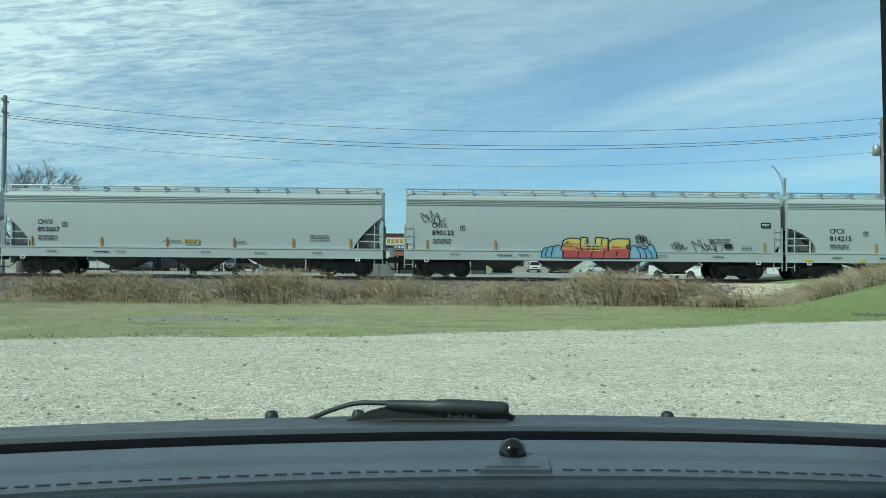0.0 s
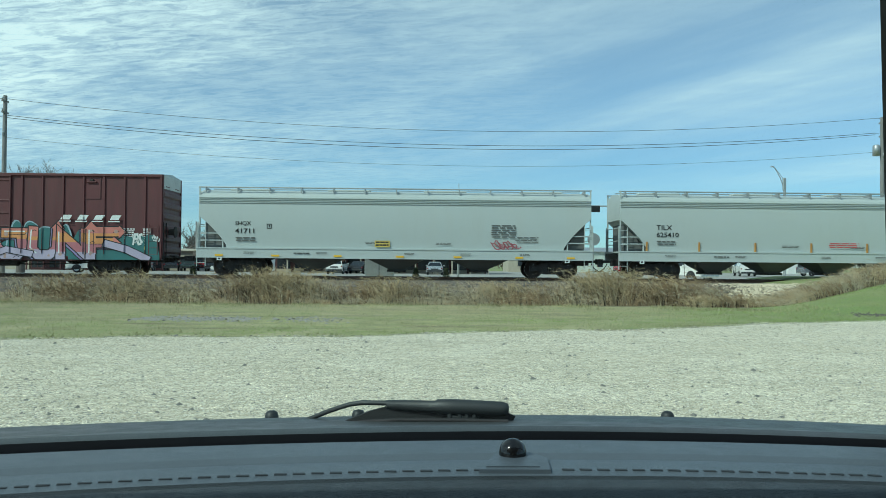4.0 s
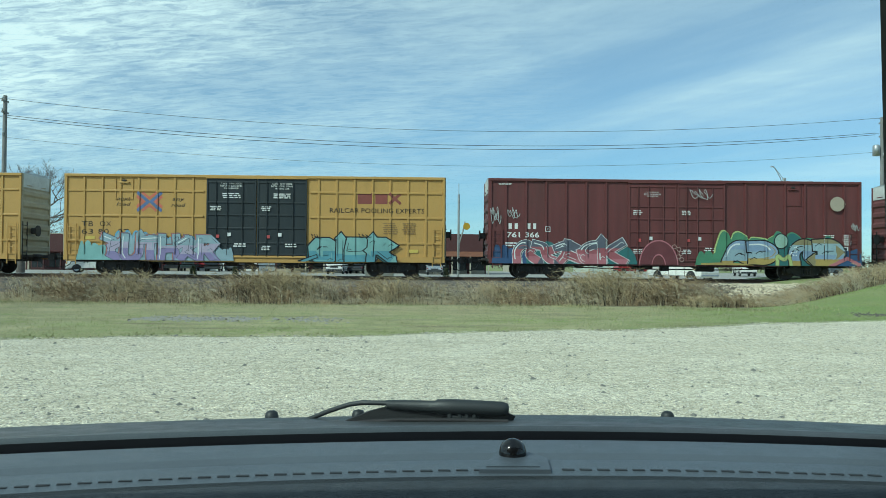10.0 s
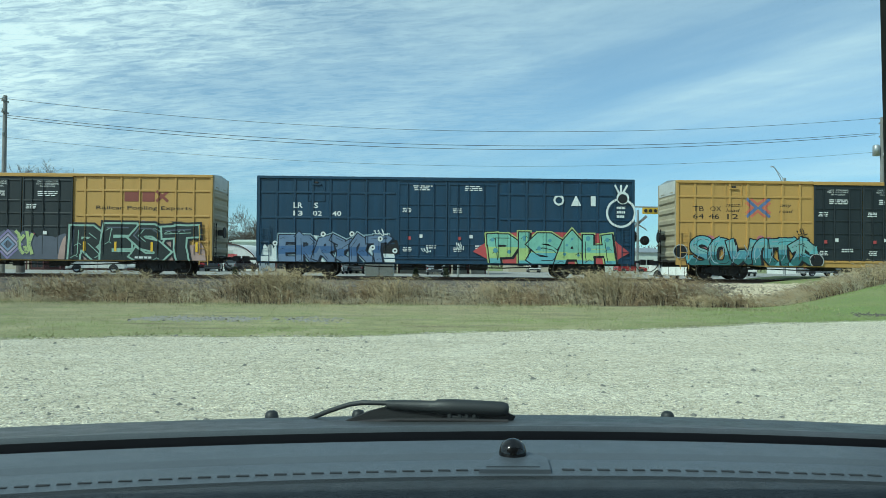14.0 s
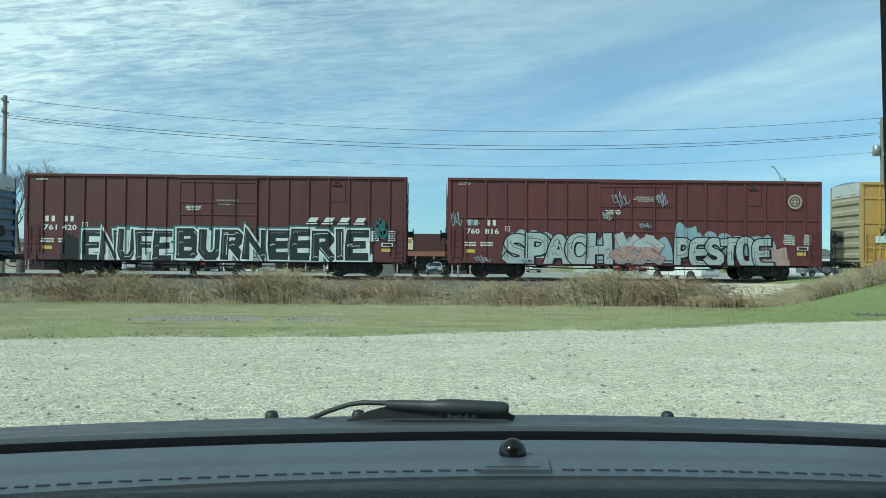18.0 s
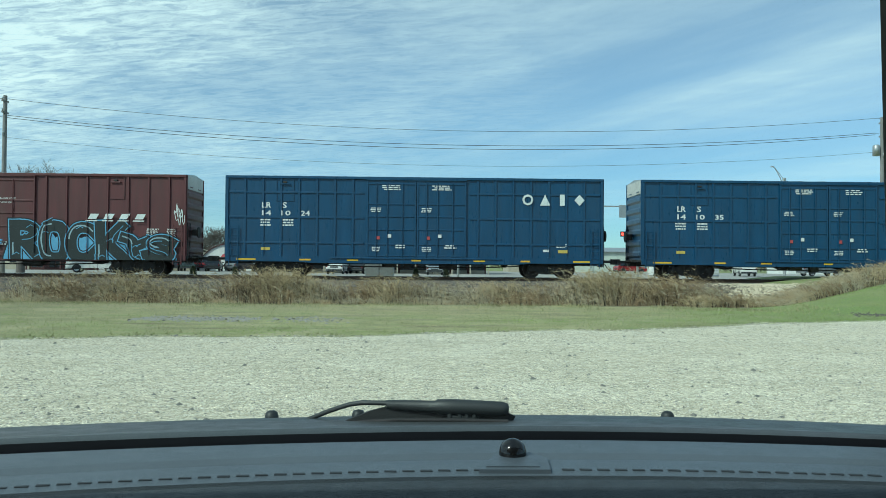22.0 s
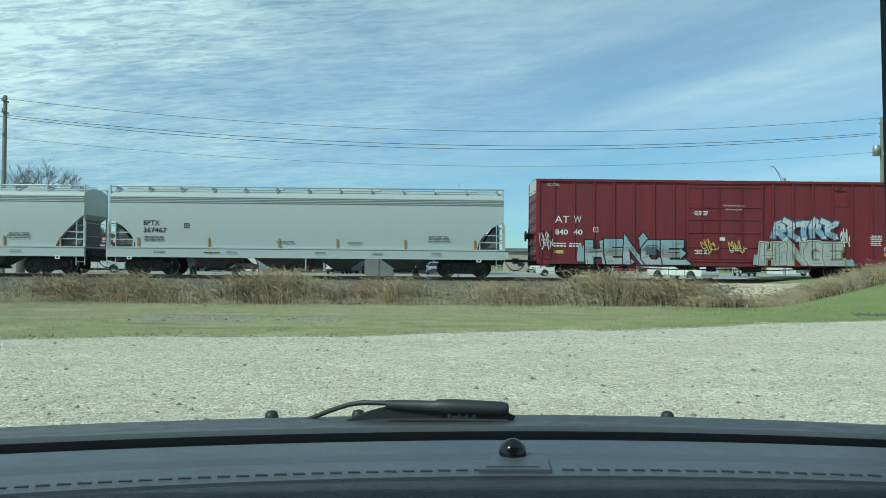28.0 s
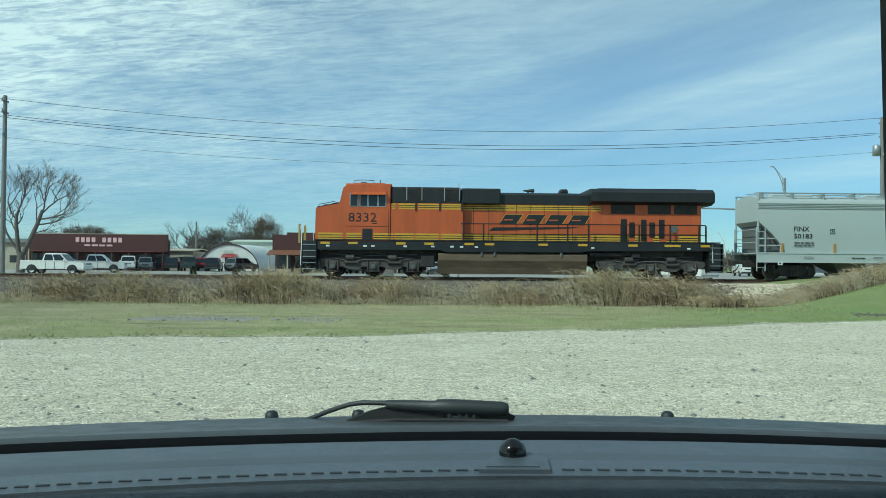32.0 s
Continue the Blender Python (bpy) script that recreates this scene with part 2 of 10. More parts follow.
def clip(poly, axis, lo, hi):
    """The part of a convex polygon between lo and hi along an axis."""
    for lim, sgn in ((lo, 1), (hi, -1)):
        out = []
        for i, p in enumerate(poly):
            q = poly[(i + 1) % len(poly)]
            a, b = (p[axis] - lim) * sgn, (q[axis] - lim) * sgn
            if a >= 0:
                out.append(p)
            if (a >= 0) != (b >= 0):
                t = a / (a - b)
                out.append((p[0] + t * (q[0] - p[0]), p[1] + t * (q[1] - p[1])))
        poly = out
        if len(poly) < 3:
            return []
    return poly

# middle lines of letter forms in a unit box, and of forms that spell nothing (a to h)
FORMS = {
    "A": [[(0, 0), (0.28, 0.75), (0.5, 1), (0.74, 0.75), (1, 0)], [(0.2, 0.34), (0.8, 0.34)]],
    "B": [[(0.05, 0), (0.05, 1)], [(0.05, 1), (0.7, 1), (0.95, 0.78), (0.7, 0.54), (0.1, 0.52)], [(0.3, 0.52), (0.8, 0.5), (1, 0.25), (0.75, 0), (0.05, 0)]],
    "C": [[(1, 0.8), (0.75, 1), (0.25, 1), (0, 0.7), (0, 0.3), (0.25, 0), (0.75, 0), (1, 0.2)]],
    "D": [[(0.05, 0), (0.05, 1)], [(0.05, 1), (0.6, 1), (1, 0.7), (1, 0.3), (0.6, 0), (0.05, 0)]],
    "E": [[(0.95, 1), (0.1, 1), (0.05, 0.5), (0.1, 0), (1, 0)], [(0.1, 0.5), (0.8, 0.52)]],
    "F": [[(0.08, 0), (0.08, 1)], [(0.08, 1), (1, 1)], [(0.1, 0.52), (0.8, 0.52)]],
    "G": [[(1, 0.82), (0.75, 1), (0.25, 1), (0, 0.7), (0, 0.3), (0.25, 0), (0.8, 0), (1, 0.2), (1, 0.46), (0.6, 0.46)]],
    "H": [[(0.08, 1), (0.02, 0)], [(0.92, 1), (0.98, 0)], [(0.08, 0.5), (0.92, 0.52)]],
    "I": [[(0.5, 0), (0.5, 1)]],
    "i": [[(0.5, 0), (0.5, 0.62)], [(0.45, 0.97), (0.55, 1.0)]],
    "J": [[(0.2, 1), (0.95, 1)], [(0.72, 1), (0.75, 0.3), (0.5, 0), (0.1, 0.05), (-0.1, 0.3)]],
    "K": [[(0.05, 0), (0.05, 1)], [(0.95, 1), (0.25, 0.5), (1, 0)]],
    "L": [[(0.1, 1), (0.05, 0.1), (0.2, 0), (1, 0.05)]],
    "M": [[(0, 0), (0.05, 1), (0.5, 0.4), (0.95, 1), (1, 0)]],
    "N": [[(0.03, 0), (0.03, 1), (0.95, 0), (0.97, 1)]],
    "O": [[(0.5, 1), (0.15, 0.95), (0, 0.5), (0.15, 0.05), (0.5, 0), (0.85, 0.05), (1, 0.5), (0.85, 0.95), (0.5, 1)]],
    "P": [[(0.1, 0), (0.08, 1)], [(0.08, 1), (0.7, 1), (1, 0.78), (0.75, 0.45), (0.15, 0.42)]],
    "R": [[(0.08, 0), (0.05, 1)], [(0.05, 1), (0.65, 1), (0.95, 0.78), (0.65, 0.5), (0.15, 0.48)], [(0.45, 0.48), (1, 0)]],
    "S": [[(0.95, 0.85), (0.7, 1), (0.25, 1), (0, 0.76), (0.25, 0.55), (0.75, 0.45), (1, 0.24), (0.72, 0), (0.25, 0), (0, 0.15)]],
    "T": [[(0, 0.95), (1, 1)], [(0.52, 1), (0.46, 0.4), (0.55, 0)]],
    "U": [[(0.05, 1), (0.05, 0.25), (0.3, 0), (0.7, 0), (0.95, 0.25), (0.95, 1)]],
    "W": [[(0, 1), (0.22, 0), (0.5, 0.65), (0.78, 0), (1, 1)]],
    "X": [[(0, 0), (1, 1)], [(0, 1), (1, 0)]],
    "Y": [[(0, 1), (0.5, 0.48), (1, 1)], [(0.5, 0.5), (0.3, 0)]],
    "Z": [[(0, 1), (0.95, 1), (0.05, 0), (1, 0)]],
    "a": [[(0, 0.1), (0.3, 0.9), (0.75, 1), (0.9, 0.55), (0.45, 0.4)], [(0.45, 0.4), (0.9, 0.0)]],
    "b": [[(0, 1), (0.45, 0.85), (0.4, 0.2), (0.9, 0)], [(0.4, 0.55), (1, 0.8)]],
    "c": [[(0.1, 0), (0.05, 0.6), (0.4, 1), (0.8, 0.8), (0.6, 0.35), (1, 0.05)]],
    "d": [[(0, 0.75), (0.5, 1), (0.95, 0.7)], [(0.5, 1), (0.35, 0.35), (0.05, 0)], [(0.4, 0.4), (1, 0.1)]],
    "e": [[(1, 1), (0.4, 0.9), (0.1, 0.5), (0.5, 0.3), (0.9, 0.55)], [(0.1, 0.5), (0.2, 0.05), (0.9, 0)]],
    "f": [[(0, 0.3), (0.3, 0.0), (0.55, 0.5), (0.3, 1)], [(0.55, 0.5), (1, 0.9)], [(0.55, 0.5), (0.95, 0.05)]],
    "g": [[(0.05, 0), (0.05, 0.9), (0.5, 0.6), (0.95, 1)], [(0.5, 0.6), (0.9, 0)]],
    "h": [[(0, 0.9), (0.6, 0.95), (0.95, 0.5), (0.6, 0.05), (0.0, 0.1)], [(0.2, 0.5), (0.6, 0.52)]],
}


class Paint:
    """Paint on a car's near side: it follows the ribs and doors, each coat a hair above the last."""

    def __init__(self, side, ribs, length, sill=None):
        """sill: the top of the side sill, how far it stands out, and its foot, below which there is nothing to paint."""
        self.side, self.ribs, self.length, self.sill = side, ribs, length, sill
        self.mesh, self.lift = Mesh(), 0.004
        self.cuts = sorted({-99.0, 99.0} | {x for r in ribs for x in r[:2]})

    def x(self, u):
        return (u - 0.5) * self.length

    def height(self, x):
        return max([0.0] + [r[2] for r in self.ribs if r[0] < x < r[1]])

    def poly(self, pts, material):
        """A convex polygon of (x, z)."""
        if self.sill and min(p[1] for p in pts) < self.sill[0]:
            low = clip(pts, 1, self.sill[2], self.sill[0])
            if len(low) > 2:
                y = self.side - self.sill[1] - self.lift
                self.mesh.face([(p[0], y, p[1]) for p in low], self.mesh.slot(material))
            pts = clip(pts, 1, self.sill[0], 99.0)
            if len(pts) < 3:
                return
        k = self.mesh.slot(material)
        lo, hi = min(p[0] for p in pts), max(p[0] for p in pts)
        for a, b in zip(self.cuts, self.cuts[1:]):
            if b <= lo or a >= hi:
                continue
            c = clip(pts, 0, a, b) if (lo < a or hi > b) else pts
            if c:
                y = self.side - self.height((max(a, lo) + min(b, hi)) / 2) - self.lift
                self.mesh.face([(p[0], y, p[1]) for p in c], k)

    def coat(self):
        self.lift += 0.0004

    def fan(self, pts, material, centre=None):
        c = centre or (sum(p[0] for p in pts) / len(pts), sum(p[1] for p in pts) / len(pts))
        for i, p in enumerate(pts):
            self.poly([c, p, pts[(i + 1) % len(pts)]], material)
        self.coat()

    def stroke(self, pts, w, material, cap=True, bands=None):
        """A thick line with mitred joints, of one paint or in level bands of (from, to, paint)."""
        n = len(pts)
        loop = n > 3 and pts[0] == pts[-1]
        cap = cap and not loop
        left, right = [], []
        for i, p in enumerate(pts):
            a, b = pts[max(i - 1, 0)], pts[min(i + 1, n - 1)]
            if loop and i in (0, n - 1):
                a, b = pts[n - 2], pts[1]
            d1 = Vector((p[0] - a[0], p[1] - a[1]))
            d2 = Vector((b[0] - p[0], b[1] - p[1]))
            d1 = d1.normalized() if d1.length > 1e-6 else d2.normalized()
            d2 = d2.normalized() if d2.length > 1e-6 else d1
            d = d1 + d2
            d = d.normalized() if d.length > 0.2 else d1
            g = w / 2 / max(0.5, d.dot(d1))
            nx, nz = -d.y * g, d.x * g
            e = 0.0
            if cap and i in (0, n - 1):
                e = w / 2 * (-1 if i == 0 else 1)
            left.append((p[0] + nx + d.x * e, p[1] + nz + d.y * e))
            right.append((p[0] - nx + d.x * e, p[1] - nz + d.y * e))
        base = self.lift
        for i in range(n - 1):
            self.lift = base + 0.00014 * (i % 3)
            quad = [left[i], left[i + 1], right[i + 1], right[i]]
            if not bands:
                self.poly(quad, material)
                continue
            for lo, hi, m in bands:
                q = clip(quad, 1, lo, hi)
                if len(q) > 2:
                    self.poly(q, m)
        self.lift = base
        self.coat()

    def rect(self, u0, u1, z0, z1, material, lean=0.0):
        a, b = self.x(u0), self.x(u1)
        self.poly([(a, z0), (b, z0), (b + lean, z1), (a + lean, z1)], material)
        self.coat()

    def text(self, body, u0, u1, z0, z1, material, offset=0.0, shear=0.0):
        a, b = self.x(u0), self.x(u1)
        for t in text_tris(body, offset, shear):
            self.poly([(a + (b - a) * p[0], z0 + (z1 - z0) * p[1]) for p in t], material)
        self.coat()

    def bars(self, u0, u1, z0, z1, rows, material, rnd=None, ragged=0.3):
        """Lines of small print, as plain bars."""
        rnd = rnd or random.Random(int(u0 * 1000) + rows)
        h = (z1 - z0) / rows
        for i in range(rows):
            a, z = u0 + (u1 - u0) * ragged * rnd.random() * 0.5, z1 - h * (i + 0.75)
            end = u1 - (u1 - u0) * ragged * rnd.random() * 0.5
            while a < end - 0.002:
                w = min(end - a, (u1 - u0) * rnd.uniform(0.14, 0.34))
                self.rect(a, a + w, z, z + h * 0.55, material)
                a += w + (u1 - u0) * 0.05

    def ring(self, u, z, r, w, material, n=20):
        x = self.x(u)
        for i in range(n):
            a, b = 2 * math.pi * i / n, 2 * math.pi * (i + 1) / n
            self.poly([(x + (r - w) * math.cos(a), z + (r - w) * math.sin(a)), (x + r * math.cos(a), z + r * math.sin(a)), (x + r * math.cos(b), z + r * math.sin(b)), (x + (r - w) * math.cos(b), z + (r - w) * math.sin(b))], material)
        self.coat()

    def disc(self, u, z, r, material, n=20):
        x = self.x(u)
        self.poly([(x + r * math.cos(2 * math.pi * i / n), z + r * math.sin(2 * math.pi * i / n)) for i in range(n)], material)
        self.coat()

    # ---- sprayed pieces ----
    def cloud(self, u0, u1, z0, z1, material, rnd, bumps=9, jag=0.0):
        """A soft-edged patch with a bumpy top."""
        a, b = self.x(u0), self.x(u1)
        top = []
        n = bumps * 8
        for i in range(n + 1):
            t = i / n
            ph = (t * bumps) % 1
            h = 0.74 + 0.26 * math.sqrt(math.sin(math.pi * ph)) * (0.6 + 0.4 * math.sin(7 * t + rnd.random() * jag))
            edge = min(1, 0.2 + math.sqrt(6 * t), 0.2 + math.sqrt(6 * (1 - t)))
            top.append((a + (b - a) * t, z0 + (z1 - z0) * h * edge))
        for p, q in zip(top, top[1:]):
            self.poly([(p[0], z0), (q[0], z0), q, p], material)
        self.coat()

    def capitals(self, body, u0, u1, z0, z1, zones, line, rnd, weight=0.30, lw=0.05, round_=True, shine=None, shade=None, shift=(0.12, -0.10), lap=0.10, jit=0.04, dots=None, flare=0.0, halo=None):
        """Sprayed letter forms, one by one: fat strokes with an outline, filled in bands from the foot up, with optional block shade, shine and spots.
        zones: (share of the height, paint) from the foot up."""
        wide = {"I": 0.55, "M": 1.25, "W": 1.25, "i": 0.55}
        total = sum(wide.get(c, 1.0) for c in body)
        a, b, h = self.x(u0), self.x(u1), z1 - z0
        unit = (b - a) / total
        lap += 0.06
        forms, at = [], a
        for c in body:
            w = unit * wide.get(c, 1.0)
            forms.append(self.form(c, at - unit * lap * 0.5, at + w + unit * lap * 0.5, z0 + rnd.uniform(-jit, jit) * h, z1 + rnd.uniform(-jit, jit) * h, min(weight * h, 0.31 * unit * (1 + lap)), round_, rnd))
            at += w
        if halo:
            for lines, t in forms:
                for p in lines:
                    self.stroke(p, t + 4.2 * lw, halo)
        if shade:
            for lines, t in forms:
                for p in lines:
                    self.stroke([(x + shift[0], z + shift[1]) for x, z in p], t + 2 * lw, line)
                for p in lines:
                    self.stroke([(x + shift[0], z + shift[1]) for x, z in p], t + 0.2 * lw, shade)
        for lines, t in forms:
            ends = []
            for p in lines:
                self.stroke(p, t + 2 * lw, line)
                if flare and rnd.random() < flare:
                    ends.append((p[-1], p[-2]))
            for e, f in ends:
                self.spike(e, f, t, lw, line)
            cuts, lo = [], z0 - 1.0
            for share, m in zones:
                hi = z0 + h * min(0.98, share + rnd.uniform(-0.13, 0.13)) if share < 1 else z1 + 1.0
                hi = max(hi, lo + 0.01)
                cuts.append((lo, hi, m))
                lo = hi
            for p in lines:
                self.stroke(p, t, zones[0][1], True, cuts)
            for e, f in ends:
                self.spike(e, f, t, 0.0, zones[-1][1])
            for p in lines:
                k = len(p)
                i0 = rnd.randrange(0, max(1, k // 2))
                cutp = p[i0:i0 + max(2, k // 2)]
                if len(cutp) > 1:
                    sd = rnd.choice((-0.24, 0.24)) * t
                    self.stroke([(x + sd, z + sd * 0.6) for x, z in cutp], max(0.02, t * 0.07), line if rnd.random() < 0.6 else zones[rnd.randrange(len(zones))][1], False)
                x, z = p[rnd.randrange(k)]
                self.stroke([(x - t * 0.3, z - t * 0.1), (x + t * 0.1, z + t * 0.15), (x + t * 0.35, z)], max(0.018, t * 0.06), line, False)
            if shine:
                p = lines[0]
                k = max(2, len(p) // 2)
                self.stroke([(x - t * 0.22, z + t * 0.18) for x, z in p[:k]], max(0.022, t * 0.13), shine, False)
            if dots:
                for p in lines:
                    for _ in range(2):
                        x, z = p[rnd.randrange(len(p))]
                        self.disc(x / self.length + 0.5, z + rnd.uniform(-0.2, 0.2) * t, rnd.uniform(0.12, 0.26) * t, dots, 9)

    def spike(self, e, f, t, lw, material):
        """A pointed end on a stroke."""
        d = Vector((e[0] - f[0], e[1] - f[1]))
        if d.length < 1e-6:
            return
        d.normalize()
        n = Vector((-d.y, d.x))
        c = Vector(e) + d * t * 0.3
        g = t * 0.68 + lw
        p = [c + n * g, c + d * (t * 0.8 + 1.6 * lw), c - n * g]
        self.poly([tuple(v) for v in p], material)
        self.coat()

    def form(self, c, x0, x1, z0, z1, t, round_, rnd):
        """The middle lines of one letter form in a box, for strokes t thick."""
        lines = []
        sway = rnd.uniform(-0.10, 0.10)
        for line in FORMS[c]:
            pts = [(x0 + t / 2 + (x1 - x0 - t) * (px + sway * (pz - 0.5)), z0 + t / 2 + (z1 - z0 - t) * pz) for px, pz in line]
            if round_:
                for _ in range(2):
                    pts = [pts[0]] + [q for p, r in zip(pts, pts[1:]) for q in ((0.75 * p[0] + 0.25 * r[0], 0.75 * p[1] + 0.25 * r[1]), (0.25 * p[0] + 0.75 * r[0], 0.25 * p[1] + 0.75 * r[1]))] + [pts[-1]]
            lines.append(pts)
        return lines, t

    def specks(self, u0, u1, z0, z1, n, r, material, rnd):
        """Loose sprayed dots."""
        for _ in range(n):
            self.disc(rnd.uniform(u0, u1), rnd.uniform(z0, z1), r * rnd.uniform(0.5, 1.2), material, 8)

    def drips(self, u0, u1, z0, z1, n, material, rnd, w=0.025):
        """Runs of paint."""
        for _ in range(n):
            x, z = self.x(rnd.uniform(u0, u1)), rnd.uniform((z0 + z1) / 2, z1)
            self.poly([(x, z), (x + w * rnd.uniform(0.5, 1.3), z), (x + w * 0.4, z - (z1 - z0) * rnd.uniform(0.15, 0.5))], material)
        self.coat()

    def halo_cloud(self, u0, u1, z0, z1, material, edge, rnd, bumps=7):
        """A sprayed patch with a thin paler rim."""
        self.cloud(u0 - 0.004, u1 + 0.004, z0, z1 + 0.07, edge, rnd, bumps)
        self.cloud(u0, u1, z0, z1, material, rnd, bumps)

    def tag(self, u0, u1, z0, z1, material, rnd, w=0.03, n=12):
        """A quick looping scribble."""
        pts, k = [], n * 4
        x0, x1 = self.x(u0), self.x(u1)
        loops = max(2, n // 3)
        for i in range(k + 1):
            t = i / k
            q = 2 * math.pi * loops * t
            amp = 0.34 + 0.16 * math.sin(q * 0.37 + u0 * 50)
            pts.append((x0 + (x1 - x0) * (0.1 + 0.8 * t + 0.13 * math.cos(q + 0.8)), z0 + (z1 - z0) * (0.5 + amp * math.sin(q) + 0.1 * math.sin(q * 2.6 + 1))))
        self.stroke(pts, w, material, False)

    def done(self, name, parent, label, kind=""):
        ob = part(name, self.mesh, parent, label, None, kind)
        self.mesh = Mesh()
        return ob


# ---- ground, track and the lot ----
TRACK_Y, RAIL_Z = 42.05, 0.77

def smooth_step(a, b, t):
    t = min(1, max(0, (t - a) / (b - a)))
    return t * t * (3 - 2 * t)


def lot_edge(x):
    return 16.6 + 0.30 * x + 0.0105 * x * x + 0.25 * math.sin(x * 0.9) + 0.12 * math.sin(x * 2.3 + 1)


def ground_z(x, y):
    """Height of the ground: level lot, a shallow ditch, the low railway bank, and a rise beside the crossing."""
    z = 0.035 * noise.noise((x * 0.25, y * 0.25, 0)) * smooth_step(15, 20, y)
    z -= 0.22 * smooth_step(28, 31, y) * (1 - smooth_step(33, 36, y))
    z += 0.42 * smooth_step(37.4, 40.0, y) * (1 - smooth_step(46, 50, y))
    z += 0.12 * smooth_step(46, 52, y)
    if -5 < x < 80:
        foot = 0.405 * min(y, 36)
        rise = smooth_step(foot, foot + 6.2, x) * smooth_step(22.5 + max(0, (x - 12)) * 0.35, 31, y) * (1 - smooth_step(35, 38, y) * 0.55)
        z += 1.08 * rise * (1 - smooth_step(46, 56, y))
    return z


def sheet(xs, ys, zf, me, k=0):
    me.grid([[(x, y, zf(x, y)) for x in xs] for y in ys], k, True)


def axis(near, far, step, grow=1.35):
    out, v, s = [], 0.0, step
    while v < near:
        out.append(v)
        v += step
    while v < far:
        out.append(v)
        s *= grow
        v += s
    out.append(far)
    return out


def ground_material(name, a, b, c, scale, bump, patch=0.25):
    m = mat(name, a, 0.95, 0, 0.3, scale, bump, scale * 9, b, 0.75, patch)
    n, l = m.node_tree.nodes, m.node_tree.links
    p = n["Principled BSDF"]
    src = p.inputs["Base Color"].links[0].from_socket
    t = n.new("ShaderNodeTexNoise")
    t.inputs["Scale"].default_value, t.inputs["Detail"].default_value = patch * 2.7, 9
    co = n.new("ShaderNodeTexCoord")
    l.new(co.outputs["Object"], t.inputs["Vector"])
    r = n.new("ShaderNodeMapRange")
    r.inputs[1].default_value, r.inputs[2].default_value = 0.5, 0.68
    l.new(t.outputs[0], r.inputs[0])
    x = n.new("ShaderNodeMix")
    x.data_type = "RGBA"
    x.inputs["B"].default_value = (*c, 1)
    l.new(r.outputs[0], x.inputs["Factor"])
    l.new(src, x.inputs["A"])
    l.new(x.outputs["Result"], p.inputs["Base Color"])
    return m


EARTH = ground_material("grassy_earth", (0.34, 0.325, 0.155), (0.23, 0.285, 0.09), (0.39, 0.345, 0.205), 1.2, 0.4, 0.22)


def lush_side(m):
    """Greener grass toward the crossing."""
    n, l = m.node_tree.nodes, m.node_tree.links
    p = n["Principled BSDF"]
    co, sep, nz = n.new("ShaderNodeTexCoord"), n.new("ShaderNodeSeparateXYZ"), n.new("ShaderNodeTexNoise")
    l.new(co.outputs["Object"], sep.inputs[0])
    l.new(co.outputs["Object"], nz.inputs["Vector"])
    nz.inputs["Scale"].default_value, nz.inputs["Detail"].default_value = 0.5, 6
    r = n.new("ShaderNodeMapRange")
    r.inputs[1].default_value, r.inputs[2].default_value = 3.5, 11.5
    l.new(sep.outputs[0], r.inputs[0])
    mul = n.new("ShaderNodeMath")
    mul.operation = "MULTIPLY"
    l.new(r.outputs[0], mul.inputs[0])
    r2 = n.new("ShaderNodeMapRange")
    r2.inputs[1].default_value, r2.inputs[2].default_value, r2.inputs[3].default_value = 0.3, 0.6, 0.35
    l.new(nz.outputs[0], r2.inputs[0])
    l.new(r2.outputs[0], mul.inputs[1])
    x = n.new("ShaderNodeMix")
    x.data_type = "RGBA"
    x.inputs["B"].default_value = (0.185, 0.24, 0.075, 1)
    l.new(mul.outputs[0], x.inputs["Factor"])
    l.new(p.inputs["Base Color"].links[0].from_socket, x.inputs["A"])
    l.new(x.outputs["Result"], p.inputs["Base Color"])


lush_side(EARTH)


